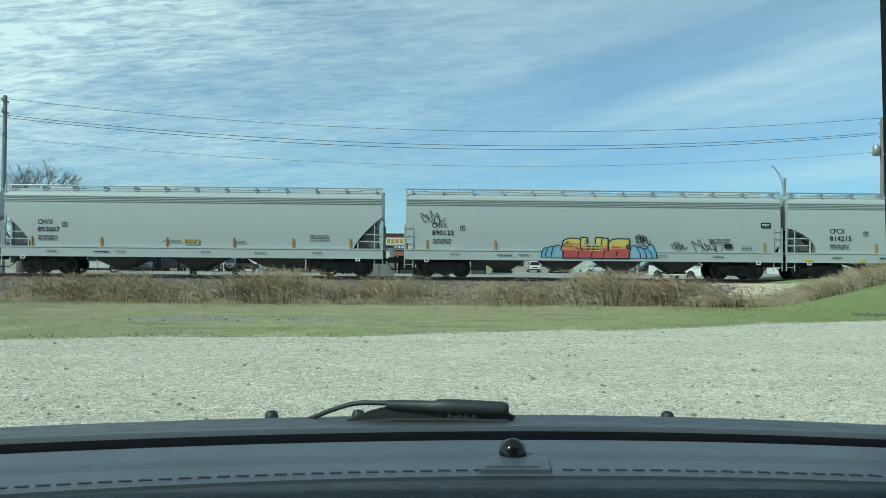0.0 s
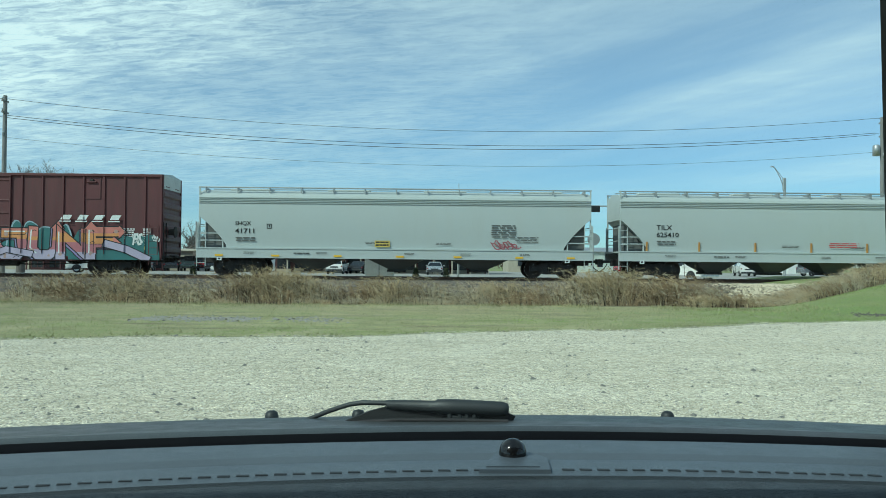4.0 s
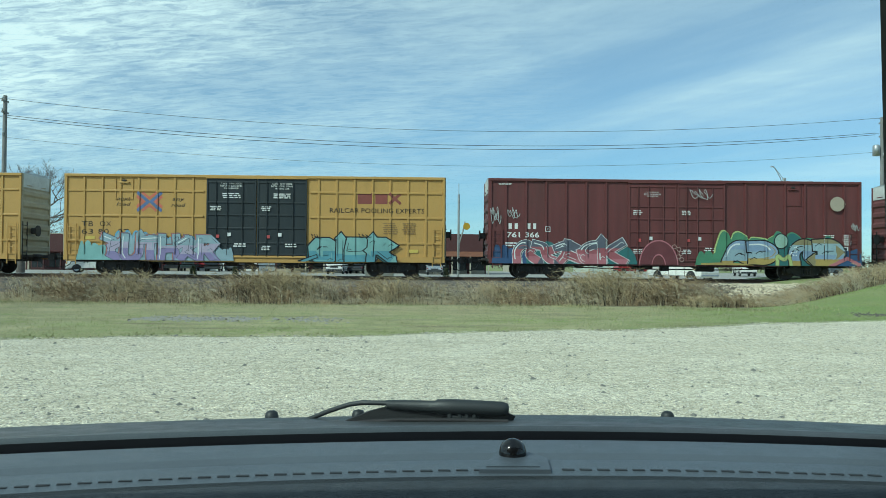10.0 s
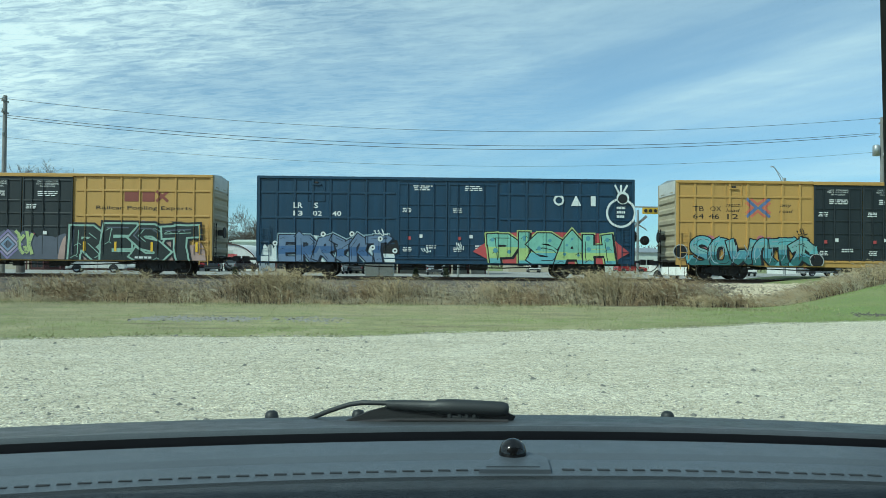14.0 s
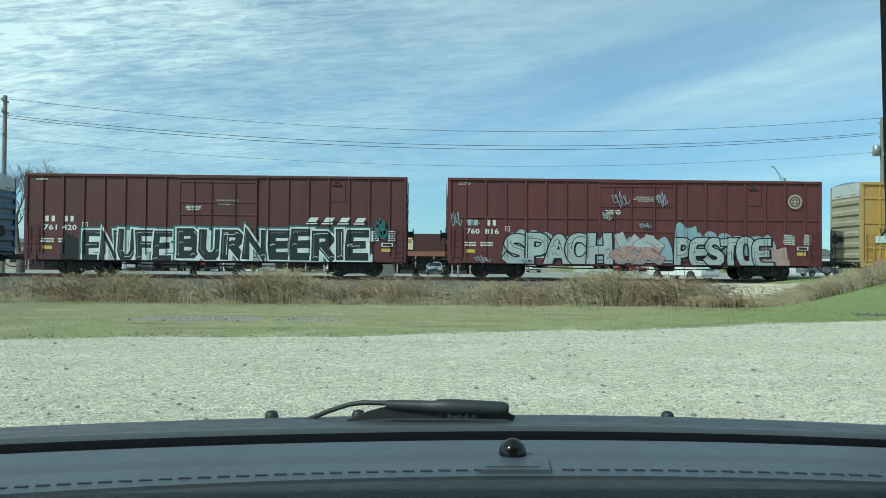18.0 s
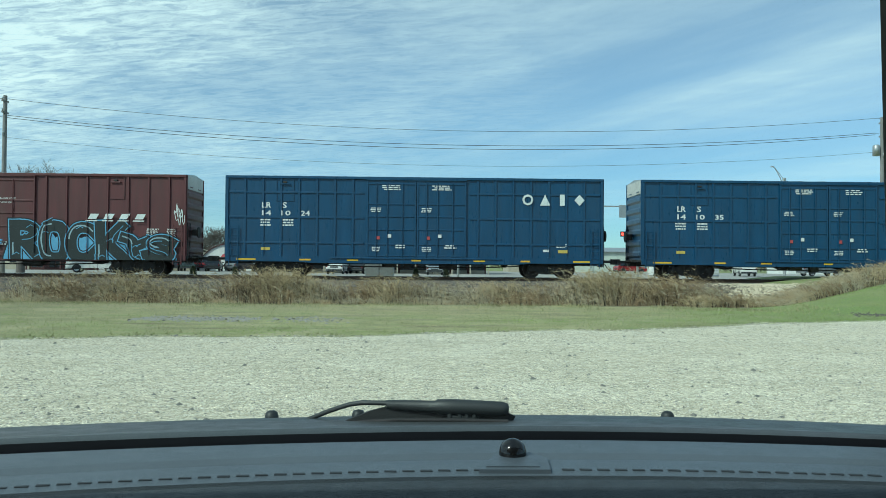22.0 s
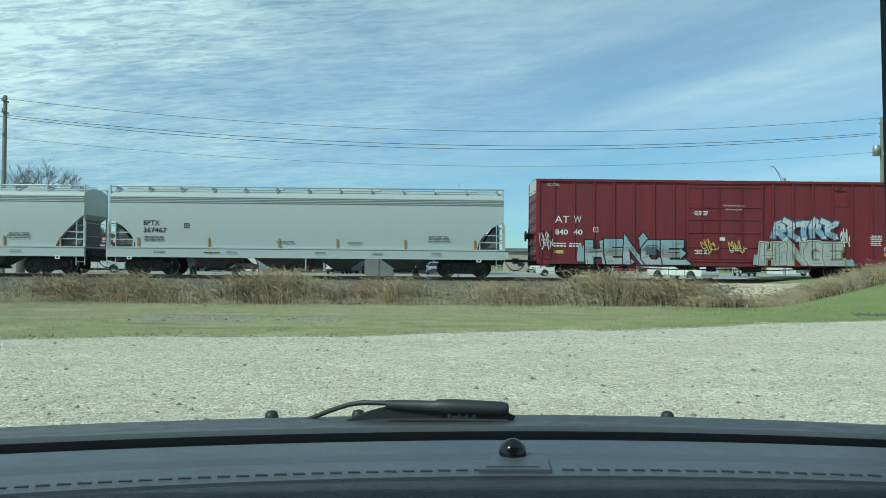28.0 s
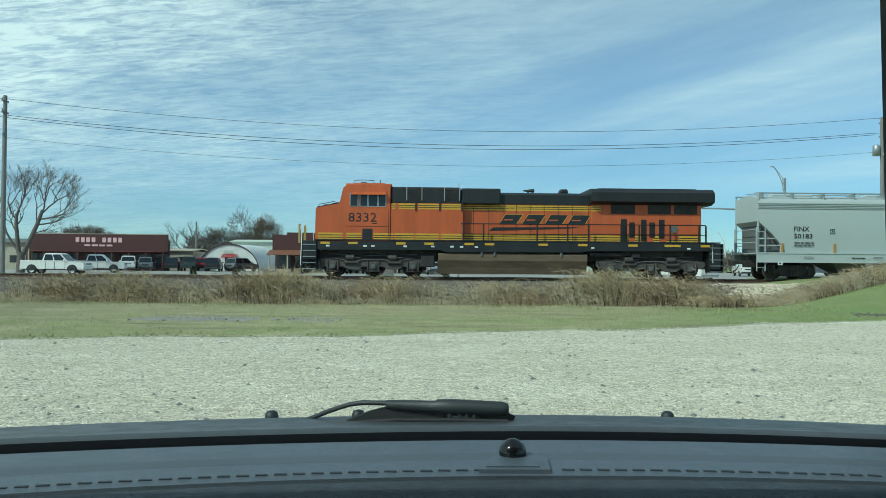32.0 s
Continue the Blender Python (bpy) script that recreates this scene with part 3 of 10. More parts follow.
def worn_patches(m):
    """Straw toward the weeds, bare brown earth in long streaks, and fresh green tufts."""
    n, l = m.node_tree.nodes, m.node_tree.links
    p = n["Principled BSDF"]
    co, sep = n.new("ShaderNodeTexCoord"), n.new("ShaderNodeSeparateXYZ")
    l.new(co.outputs["Object"], sep.inputs[0])

    def ramp(v, a, b, c=0.0, d=1.0):
        r = n.new("ShaderNodeMapRange")
        r.inputs[1].default_value, r.inputs[2].default_value, r.inputs[3].default_value, r.inputs[4].default_value = a, b, c, d
        l.new(v, r.inputs[0])
        return r.outputs[0]

    def times(a, b):
        x = n.new("ShaderNodeMath")
        x.operation = "MULTIPLY"
        l.new(a, x.inputs[0])
        l.new(b, x.inputs[1])
        return x.outputs[0]

    def streaks(sx, sy, scale, off, a, b, d):
        mp, t = n.new("ShaderNodeMapping"), n.new("ShaderNodeTexNoise")
        mp.inputs["Scale"].default_value, mp.inputs["Location"].default_value = (sx, sy, 1), (off, off * 0.6, 0)
        l.new(co.outputs["Object"], mp.inputs[0])
        t.inputs["Scale"].default_value, t.inputs["Detail"].default_value, t.inputs["Roughness"].default_value = scale, 9, 0.65
        l.new(mp.outputs[0], t.inputs["Vector"])
        return ramp(t.outputs[0], a, b, 0.0, d)

    def over(fac, col):
        x = n.new("ShaderNodeMix")
        x.data_type = "RGBA"
        x.inputs["B"].default_value = (*col, 1)
        l.new(fac, x.inputs["Factor"])
        l.new(p.inputs["Base Color"].links[0].from_socket, x.inputs["A"])
        l.new(x.outputs["Result"], p.inputs["Base Color"])
    dry_side = ramp(sep.outputs[0], 4.0, 11.0, 1.0, 0.25)
    over(times(times(ramp(sep.outputs[1], 21.5, 26.5), dry_side), streaks(0.25, 0.7, 1.0, 3.0, 0.34, 0.58, 0.85)), (0.36, 0.30, 0.175))
    over(times(dry_side, streaks(0.22, 1.1, 1.1, 7.0, 0.53, 0.64, 0.80)), (0.17, 0.135, 0.085))
    over(times(ramp(sep.outputs[0], -3.0, -11.0), streaks(0.3, 0.8, 1.0, 21.0, 0.36, 0.60, 0.55)), (0.20, 0.18, 0.10))
    over(streaks(0.4, 1.2, 1.6, 11.0, 0.56, 0.68, 0.75), (0.17, 0.25, 0.06))
    over(streaks(3.0, 6.0, 2.0, 5.0, 0.52, 0.70, 0.45), (0.12, 0.13, 0.055))


worn_patches(EARTH)
GRAVEL = ground_material("limestone_gravel", (0.63, 0.57, 0.435), (0.53, 0.475, 0.35), (0.69, 0.635, 0.50), 6, 0.8, 0.22)


def pebbles(m, sizes, lo, hi, depth):
    """Pebbles of several sizes: each cell its own tone, with relief between them."""
    n, l = m.node_tree.nodes, m.node_tree.links
    p = n["Principled BSDF"]
    col = p.inputs["Base Color"].links[0].from_socket
    co = n.new("ShaderNodeTexCoord")
    total = None
    for size, k in sizes:
        v = n.new("ShaderNodeTexVoronoi")
        v.inputs["Scale"].default_value = 1 / size
        l.new(co.outputs["Object"], v.inputs["Vector"])
        sep = n.new("ShaderNodeSeparateColor")
        l.new(v.outputs["Color"], sep.inputs[0])
        r = n.new("ShaderNodeMapRange")
        r.inputs[3].default_value, r.inputs[4].default_value = 1 - (1 - lo) * k, 1 + (hi - 1) * k
        l.new(sep.outputs[0], r.inputs[0])
        x = n.new("ShaderNodeMix")
        x.data_type, x.blend_type = "RGBA", "MULTIPLY"
        x.inputs["Factor"].default_value = 1.0
        l.new(col, x.inputs["A"])
        l.new(r.outputs[0], x.inputs["B"])
        col = x.outputs["Result"]
        d = n.new("ShaderNodeMath")
        d.operation = "MULTIPLY"
        d.inputs[1].default_value = -size
        l.new(v.outputs["Distance"], d.inputs[0])
        if total is None:
            total = d.outputs[0]
        else:
            s_ = n.new("ShaderNodeMath")
            l.new(total, s_.inputs[0])
            l.new(d.outputs[0], s_.inputs[1])
            total = s_.outputs[0]
    l.new(col, p.inputs["Base Color"])
    b = n.new("ShaderNodeBump")
    b.inputs["Strength"].default_value, b.inputs["Distance"].default_value = 1.0, depth
    l.new(total, b.inputs["Height"])
    l.new(b.outputs[0], p.inputs["Normal"])
    p.inputs["Specular IOR Level"].default_value = 0.15




def wheel_tracks(m):
    """Long worn bands across the lot where wheels have pressed the stone dusty or bare."""
    n, l = m.node_tree.nodes, m.node_tree.links
    p = n["Principled BSDF"]
    co = n.new("ShaderNodeTexCoord")
    for off, a, b, d, col in ((2.0, 0.50, 0.70, 0.30, (0.50, 0.44, 0.32)), (9.0, 0.50, 0.68, 0.42, (0.42, 0.385, 0.31)), (15.0, 0.54, 0.70, 0.35, (0.74, 0.69, 0.56))):
        mp, t, r, x = n.new("ShaderNodeMapping"), n.new("ShaderNodeTexNoise"), n.new("ShaderNodeMapRange"), n.new("ShaderNodeMix")
        mp.inputs["Scale"].default_value, mp.inputs["Location"].default_value, mp.inputs["Rotation"].default_value = (0.07, 0.85, 1), (off, off, 0), (0, 0, radians(4))
        l.new(co.outputs["Object"], mp.inputs[0])
        t.inputs["Scale"].default_value, t.inputs["Detail"].default_value, t.inputs["Roughness"].default_value = 1.0, 10, 0.62
        l.new(mp.outputs[0], t.inputs["Vector"])
        r.inputs[1].default_value, r.inputs[2].default_value, r.inputs[4].default_value = a, b, d
        l.new(t.outputs[0], r.inputs[0])
        x.data_type = "RGBA"
        x.inputs["B"].default_value = (*col, 1)
        l.new(r.outputs[0], x.inputs["Factor"])
        l.new(p.inputs["Base Color"].links[0].from_socket, x.inputs["A"])
        l.new(x.outputs["Result"], p.inputs["Base Color"])


wheel_tracks(GRAVEL)
pebbles(GRAVEL, ((0.009, 0.7), (0.019, 0.9), (0.045, 0.5)), 0.62, 1.36, 0.14)
BALLAST = ground_material("ballast", (0.15, 0.128, 0.108), (0.095, 0.08, 0.068), (0.21, 0.18, 0.15), 9, 1.0, 0.8)
PAVE = ground_material("pale_pavement", (0.33, 0.32, 0.29), (0.24, 0.235, 0.22), (0.40, 0.385, 0.35), 1.5, 0.2, 0.06)
ASPHALT = ground_material("worn_asphalt", (0.12, 0.118, 0.112), (0.09, 0.088, 0.085), (0.16, 0.155, 0.145), 2.5, 0.3, 0.15)

xs = axis(60, 2600, 1.0)
xs = [-v for v in xs[:0:-1]] + xs
ys = [-2600, -1200, -500, -200, -80, -30, -10, 0, 6, 10] + [12 + 0.6 * i for i in range(70)] + [55, 60, 70, 85, 100, 130, 180, 260, 400, 700, 1300, 2600]
g = Mesh(EARTH)
sheet(xs, ys, ground_z, g)
structure("ground", g, "grassy ground with dry patches running to the horizon")

g = Mesh(GRAVEL)
gx = [-60 + 0.8 * i for i in range(151)]
rows = []
for j in range(60):
    t = j / 59
    rows.append([(x, -25 + (lot_edge(x) + 25) * (1 - (1 - t) ** 1.5), 0.02 - 0.016 * (j == 59)) for x in gx])
g.grid(rows, 0, True)
structure("gravel_lot", g, "pale crushed limestone parking lot")


def stones(me, n, place, size, rnd, k=0):
    """Loose angular stones: squashed octahedra."""
    for _ in range(n):
        x, y, z = place(rnd)
        s = size(rnd, y)
        a = rnd.uniform(0, 6.28)
        pts = []
        for i in range(4):
            q = a + i * math.pi / 2 + rnd.uniform(-0.35, 0.35)
            r = s * rnd.uniform(0.7, 1.15)
            pts.append((x + r * math.cos(q), y + r * math.sin(q), z + s * rnd.uniform(-0.1, 0.2)))
        top = (x + rnd.uniform(-0.3, 0.3) * s, y + rnd.uniform(-0.3, 0.3) * s, z + s * rnd.uniform(0.45, 0.8))
        b = len(me.v)
        me.v.extend(pts + [top])
        for i in range(4):
            me.f.append((b + i, b + (i + 1) % 4, b + 4))
            me.m.append(k)
            me.s.append(False)


STONE_A = mat("limestone_chip", (0.58, 0.53, 0.42), 0.9, 0, 0.25, 9, 0.2, 60)
STONE_B = mat("grey_chip", (0.34, 0.32, 0.29), 0.9, 0, 0.25, 9, 0.2, 60)
STONE_C = mat("dark_ballast_chip", (0.145, 0.13, 0.115), 0.9, 0, 0.35, 6, 0.2, 60)
STONE_D = mat("brown_ballast_chip", (0.26, 0.21, 0.16), 0.9, 0, 0.3, 6, 0.2, 60)

STONE_E = mat("tan_chip", (0.46, 0.41, 0.31), 0.9, 0, 0.25, 9, 0.2, 60)
STONE_F = mat("white_chip", (0.68, 0.64, 0.53), 0.9, 0, 0.2, 9, 0.2, 60)
for chip in (STONE_A, STONE_B, STONE_C, STONE_D, STONE_E, STONE_F):
    chip.node_tree.nodes["Principled BSDF"].inputs["Specular IOR Level"].default_value = 0.1
g = Mesh(STONE_A, STONE_B)
rg = random.Random(5)


def on_lot(r):
    y = 6.0 + 16 * r.random() ** 1.6
    x = r.uniform(-0.62, 0.64) * (y + 1)
    while y > lot_edge(x) + 0.25:
        y = 6.0 + 16 * r.random() ** 1.6
        x = r.uniform(-0.62, 0.64) * (y + 1)
    return x, y, 0.019


STONE_G = mat("dark_grey_chip", (0.20, 0.19, 0.17), 0.9, 0, 0.3, 9, 0.2, 60)
STONE_I = mat("bright_chip", (0.80, 0.77, 0.68), 0.9, 0, 0.15, 9, 0.2, 60)
g.mats = [STONE_A, STONE_B, STONE_E, STONE_F, STONE_G, STONE_I]
for tone, count in ((0, 38000), (2, 46000), (3, 20000), (1, 16000)):
    stones(g, count, on_lot, lambda r, y: 0.004 + 0.014 * r.random() ** 5 + 0.00042 * y, rg, tone)
stones(g, 220, on_lot, lambda r, y: r.uniform(0.02, 0.05), rg, 4)
for tone, count in ((4, 5200), (1, 8000), (3, 7000), (5, 900)):
    stones(g, count, on_lot, lambda r, y: 0.005 + 0.010 * r.random() ** 2 + 0.00050 * y, rg, tone)
tagged(part("gravel_stones", g), "loose pale limestone chips", "gravel", kind="stuff")

# bank of ballast under the track
g = Mesh(BALLAST)
prof = [(36.2, 0.0), (37.3, 0.2), (38.6, 0.5), (39.3, 0.575), (44.8, 0.575), (45.5, 0.5), (47.5, 0.08)]
bx = [-160 + 1.6 * i for i in range(201)]
g.grid([[(x, y + 0.12 * noise.noise((x * 0.7, y, 2)), z + 0.05 * noise.noise((x * 1.1, y * 2, 7))) for x in bx] for y, z in prof], 0, True)
structure("ballast_bank", g, "grey crushed-stone ballast bank under the track")
g = Mesh(STONE_C, STONE_D)


def on_bank(r):
    x, t = r.uniform(-27, 30), r.random()
    y = 36.4 + t * 4.2
    for (ya, za), (yb, zb) in zip(prof, prof[1:]):
        if ya <= y <= yb:
            return x, y, za + (zb - za) * (y - ya) / (yb - ya) - 0.01
    return x, y, 0.57


for tone, count in ((0, 20000), (1, 10000)):
    stones(g, count, on_bank, lambda r, y: 0.035 + 0.06 * r.random(), rg, tone)
tagged(part("ballast_stones", g), "grey and brown ballast stones", "ballast", kind="stuff")

g = Mesh(STONE_C, STONE_B)


def on_patch(r):
    x = r.uniform(-7.2, -4.2) if r.random() < 0.8 else r.gauss(-3.0, 0.5)
    y = 20.6 + r.gauss(0, 0.42) + 0.06 * (x + 5)
    return x, y, ground_z(x, y)


for tone, count in ((0, 60), (1, 700)):
    stones(g, count, on_patch, lambda r, y: r.uniform(0.025, 0.065), rg, tone)
stones(g, 500, lambda r: (lambda x: (x, lot_edge(x) + abs(r.gauss(0, 0.25)), 0.0))(r.uniform(-9, 12)), lambda r, y: r.uniform(0.015, 0.04), rg)
stones(g, 160, lambda r: (lambda x, y: (x, y, ground_z(x, y)))(13.4 + r.gauss(0, 0.35), 24.0 + r.gauss(0, 0.25)), lambda r, y: r.uniform(0.03, 0.06), rg)
tagged(part("scattered_stones", g), "grey stones scattered in the grass", "stones", kind="stuff")
STONE_H = mat("rubble_chip", (0.62, 0.53, 0.38), 0.9, 0, 0.25, 6, 0.2, 60)
g = Mesh(STONE_H, STONE_E)


def on_heap(r):
    y = r.uniform(31.5, 39.3)
    x = 12.9 + (y - 32) * 0.52 + r.gauss(0, 0.35 + 0.10 * (y - 31.5))
    return x, y, max(ground_z(x, y), 0.0 + 0.57 * smooth_step(36.0, 39.0, y)) + 0.01


for tone, count in ((0, 5000), (1, 1500)):
    stones(g, count, on_heap, lambda r, y: r.uniform(0.03, 0.08), rg, tone)
tagged(part("limestone_heap", g), "pale limestone rubble beside the crossing", "rubble", kind="stuff")

# rails and ties
for y in (TRACK_Y - 0.7535, TRACK_Y + 0.7535):
    g = Mesh(RAILRUST, RAILTOP)
    o = [(-0.07, RAIL_Z - 0.17), (0.07, RAIL_Z - 0.17), (0.07, RAIL_Z - 0.155), (0.012, RAIL_Z - 0.13), (0.012, RAIL_Z - 0.045), (0.036, RAIL_Z - 0.035), (0.036, RAIL_Z - 0.004), (-0.036, RAIL_Z - 0.004), (-0.036, RAIL_Z - 0.035), (-0.012, RAIL_Z - 0.045), (-0.012, RAIL_Z - 0.13), (-0.07, RAIL_Z - 0.155)]
    g.prism([(y + a, b) for a, b in o], -160, 160, 0, "x")
    g.box(-160, 160, y - 0.034, y + 0.034, RAIL_Z - 0.004, RAIL_Z, 1)
    structure("rail", g, "steel rail with a polished head")
tie_me = Mesh(TIE)
tie_me.box(-0.11, 0.11, -1.3, 1.3, -0.12, 0.05, 0, 0.015)
tie_me = tie_me.data("tie")
bed = tagged(new("track_ties"), "weathered wooden railway ties", "railway ties", kind="structure")
rt = random.Random(8)
for i in range(150):
    part("tie", tie_me, bed, "", pose(-40 + 0.54 * i, TRACK_Y + rt.uniform(-0.04, 0.04), RAIL_Z - 0.17 - 0.05, 0, 0, rt.uniform(-1, 1)))

# the street and lots beyond the track
g = Mesh(CONC)
g.box(-260, 260, 53.5, 74.0, 0.10, 0.165)
structure("road", g, "pale concrete street beyond the track")
g = Mesh(PAVE)
g.box(-260, 260, 74.0, 150, 0.09, 0.15)
structure("parking_lot", g, "pale worn pavement of lots and a main road")
g = Mesh(CONC)
g.box(-260, 13.0, 52.9, 53.5, 0.05, 0.30, 0, 0.03)
structure("kerb", g, "pale concrete kerb along the street")

LITTER = ground_material("dead_litter", (0.20, 0.165, 0.095), (0.11, 0.085, 0.06), (0.27, 0.225, 0.16), 5, 1.0, 0.7)
g = Mesh(LITTER)
lx = [-40 + 0.4 * i for i in range(129)]
rows = []
for j in range(34):
    t = j / 33
    rows.append([])
    for x in lx:
        y0 = 29.0 + 1.1 * noise.noise((x * 0.35, 0, 9)) + 0.6 * noise.noise((x * 1.3, 4, 9)) - 1.3 * smooth_step(5, 11, x)
        y = y0 + (37.2 - y0) * t
        rows[-1].append((x, y, ground_z(x, y) + (0.03 if j else -0.02)))
g.grid(rows, 0, True)
structure("verge", g, "dark litter of dead stems under the weeds")

# ---- weeds and grass ----
DRY = mat("dry_stalk", (0.46, 0.36, 0.21), 0.9, 0, 0.35, 0.6)
DRY_B = mat("brown_stalk", (0.27, 0.19, 0.105), 0.9, 0, 0.35, 0.6)
DRY_C = mat("pale_stalk", (0.43, 0.37, 0.25), 0.9, 0, 0.3, 0.6)
BLADE = mat("green_blade", (0.30, 0.36, 0.12), 0.8, 0, 0.35, 0.5)
BLADE_B = mat("dry_blade", (0.42, 0.38, 0.21), 0.85, 0, 0.3, 0.5)


def stalk(me, x, y, z, h, r, k, wid=0.010):
    """A leaning dry stalk with a few side twigs and a feathery head."""
    lx, ly = r.gauss(0, 0.22) * h, r.gauss(0, 0.22) * h
    p0, p1, p2 = (x, y, z), (x + lx * 0.35, y + ly * 0.35, z + h * 0.6), (x + lx, y + ly, z + h)
    a = r.uniform(0, 3.14)
    wx, wy = math.cos(a) * wid, math.sin(a) * wid * 0.4
    me.face([(p0[0] - wx, p0[1] - wy, p0[2]), (p0[0] + wx, p0[1] + wy, p0[2]), (p1[0] + wx * 0.8, p1[1] + wy, p1[2]), (p1[0] - wx * 0.8, p1[1] - wy, p1[2])], k)
    me.face([(p1[0] - wx * 0.8, p1[1] - wy, p1[2]), (p1[0] + wx * 0.8, p1[1] + wy, p1[2]), p2], k)
    for _ in range(3):
        t = r.uniform(0.35, 1)
        q = (x + lx * t, y + ly * t, z + h * t)
        e = (q[0] + r.gauss(0, 0.16) * h, q[1] + r.gauss(0, 0.12) * h, q[2] + r.uniform(0.02, 0.22) * h)
        me.face([q, (q[0] + wid * 1.2, q[1], q[2] + wid), e], k)




def bush(me, cx, cy, n, height, width, r, k):
    """A dead weed clump: arching stems from a common root with side twigs."""
    for _ in range(n):
        x, y = cx + r.gauss(0, 0.28) * width, cy + r.gauss(0, 0.22) * width
        z = ground_z(x, y) - 0.03
        h = height * r.uniform(0.35, 1.05)
        ox, oy = r.gauss(0, 0.42) * h + (x - cx) * 0.5, r.gauss(0, 0.35) * h
        kk = k if r.random() < 0.65 else r.randrange(3)
        pts = [(x, y, z), (x + ox * 0.25, y + oy * 0.25, z + h * 0.55), (x + ox * 0.7, y + oy * 0.7, z + h * 0.92), (x + ox * 1.25, y + oy * 1.2, z + h * r.uniform(0.7, 1.05))]
        w = r.uniform(0.006, 0.013)
        for i in range(3):
            p, q = pts[i], pts[i + 1]
            w0, w1 = w * (1 - 0.28 * i), w * (1 - 0.28 * (i + 1))
            me.face([(p[0] - w0, p[1], p[2]), (p[0] + w0, p[1], p[2]), (q[0] + w1, q[1], q[2] + w1), (q[0] - w1, q[1], q[2] - w1)], kk)
        for _ in range(8):
            i = r.randrange(1, 4)
            q = pts[i]
            e = (q[0] + r.gauss(0, 0.13), q[1] + r.gauss(0, 0.10), q[2] + r.gauss(0.02, 0.10))
            me.face([q, (q[0] + 0.009, q[1], q[2] + 0.014), e], kk)
    # short near-black stems: the clump's inner shade put into their colour
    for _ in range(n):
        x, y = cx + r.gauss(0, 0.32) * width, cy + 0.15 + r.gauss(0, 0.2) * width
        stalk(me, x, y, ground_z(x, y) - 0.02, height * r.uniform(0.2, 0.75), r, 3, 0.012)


# stem colour darkened to stand for the shade between weeds
SHADEW = mat("shade_dark_stem", (0.055, 0.043, 0.028), 0.95, 0, 0.3, 0.8)
g = Mesh(DRY, DRY_B, DRY_C, SHADEW)
rw = random.Random(17)
for _ in range(150):
    cx, cy = rw.uniform(-25, 11.3), rw.uniform(28.9, 33.2)
    cy -= 1.2 * smooth_step(5, 12, cx)
    bush(g, cx, cy, rw.choice((25, 45, 80)), rw.uniform(0.2, 0.55), rw.uniform(0.6, 1.3), rw, rw.choice((0, 1, 1, 2, 2)))
for cx, n, hh, k in ((-14.726, 130, 1.0, 2), (-13.461, 240, 1.2, 1), (-12.209, 120, 0.8, 2), (-11.242, 260, 1.25, 0), (-9.653, 160, 0.9, 0), (-8.379, 130, 0.85, 2), (-6.676, 240, 1.2, 1), (-5.824, 300, 1.4, 0), (-4.970, 300, 1.3, 0), (-4.115, 150, 1.0, 2), (-2.402, 140, 0.95, 1), (-1.114, 220, 1.1, 0), (0.176, 140, 0.9, 2), (2.115, 130, 0.8, 2), (2.979, 200, 1.0, 0), (4.276, 130, 0.85, 1), (5.576, 150, 0.95, 2), (6.661, 320, 1.45, 0), (7.313, 320, 1.4, 0), (8.051, 160, 1.0, 1), (9.135, 300, 1.2, 1), (9.593, 220, 1.0, 1), (10.130, 160, 0.75, 2)):
    bush(g, cx, 31.0 - 1.6 * smooth_step(6, 12, cx), int(n * 1.15), hh * 1.07, 1.5, rw, k)
# low filler stalks, a quarter of them in the shade-coloured stem
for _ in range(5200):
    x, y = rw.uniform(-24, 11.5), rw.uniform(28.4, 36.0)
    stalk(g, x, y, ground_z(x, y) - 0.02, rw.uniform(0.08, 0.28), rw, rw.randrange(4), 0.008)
for _ in range(150):
    cx = rw.uniform(13.0, 30)
    cy = 31.2 + 0.05 * (cx - 12) + rw.gauss(0, 0.6) + rw.uniform(0, 2.0)
    bush(g, cx, cy, 60, 0.3 + rw.uniform(0.2, 0.6) * smooth_step(12.5, 18, cx), 1.5, rw, rw.choice((0, 1, 2, 2)))
tagged(part("dry_weeds", g), "tall dry brown weeds along the railway bank", "weeds", kind="stuff")

BLADE_C = mat("shaded_olive_blade", (0.21, 0.22, 0.09), 0.85, 0, 0.35, 0.5)
g = Mesh(BLADE, BLADE_B, BLADE_C)
for _ in range(90000):
    x = rw.uniform(-19, 24)
    e = lot_edge(x)
    y = e - 0.25 + (30.5 - e) * rw.random() ** 1.2
    lush = smooth_step(4, 11, x)
    dry = noise.noise((x * 0.22, y * 0.45, 4)) * 1.2 + 0.4 * rw.random() + 0.7 * smooth_step(21.5, 26, y) * (1 - lush)
    if y < e + 0.6 and rw.random() < 0.5:
        continue
    z, h = ground_z(x, y), rw.uniform(0.015, 0.045)
    a = rw.uniform(0, 3.14)
    wx = 0.006
    me_k = 1 if dry > -0.02 + 0.8 * lush else 0
    if rw.random() < 0.16:
        me_k, wx = 2, 0.008
    g.face([(x - wx * math.cos(a), y - wx * math.sin(a), z), (x + wx * math.cos(a), y + wx * math.sin(a), z), (x + rw.gauss(0, 0.02), y + rw.gauss(0, 0.02), z + h)], me_k)
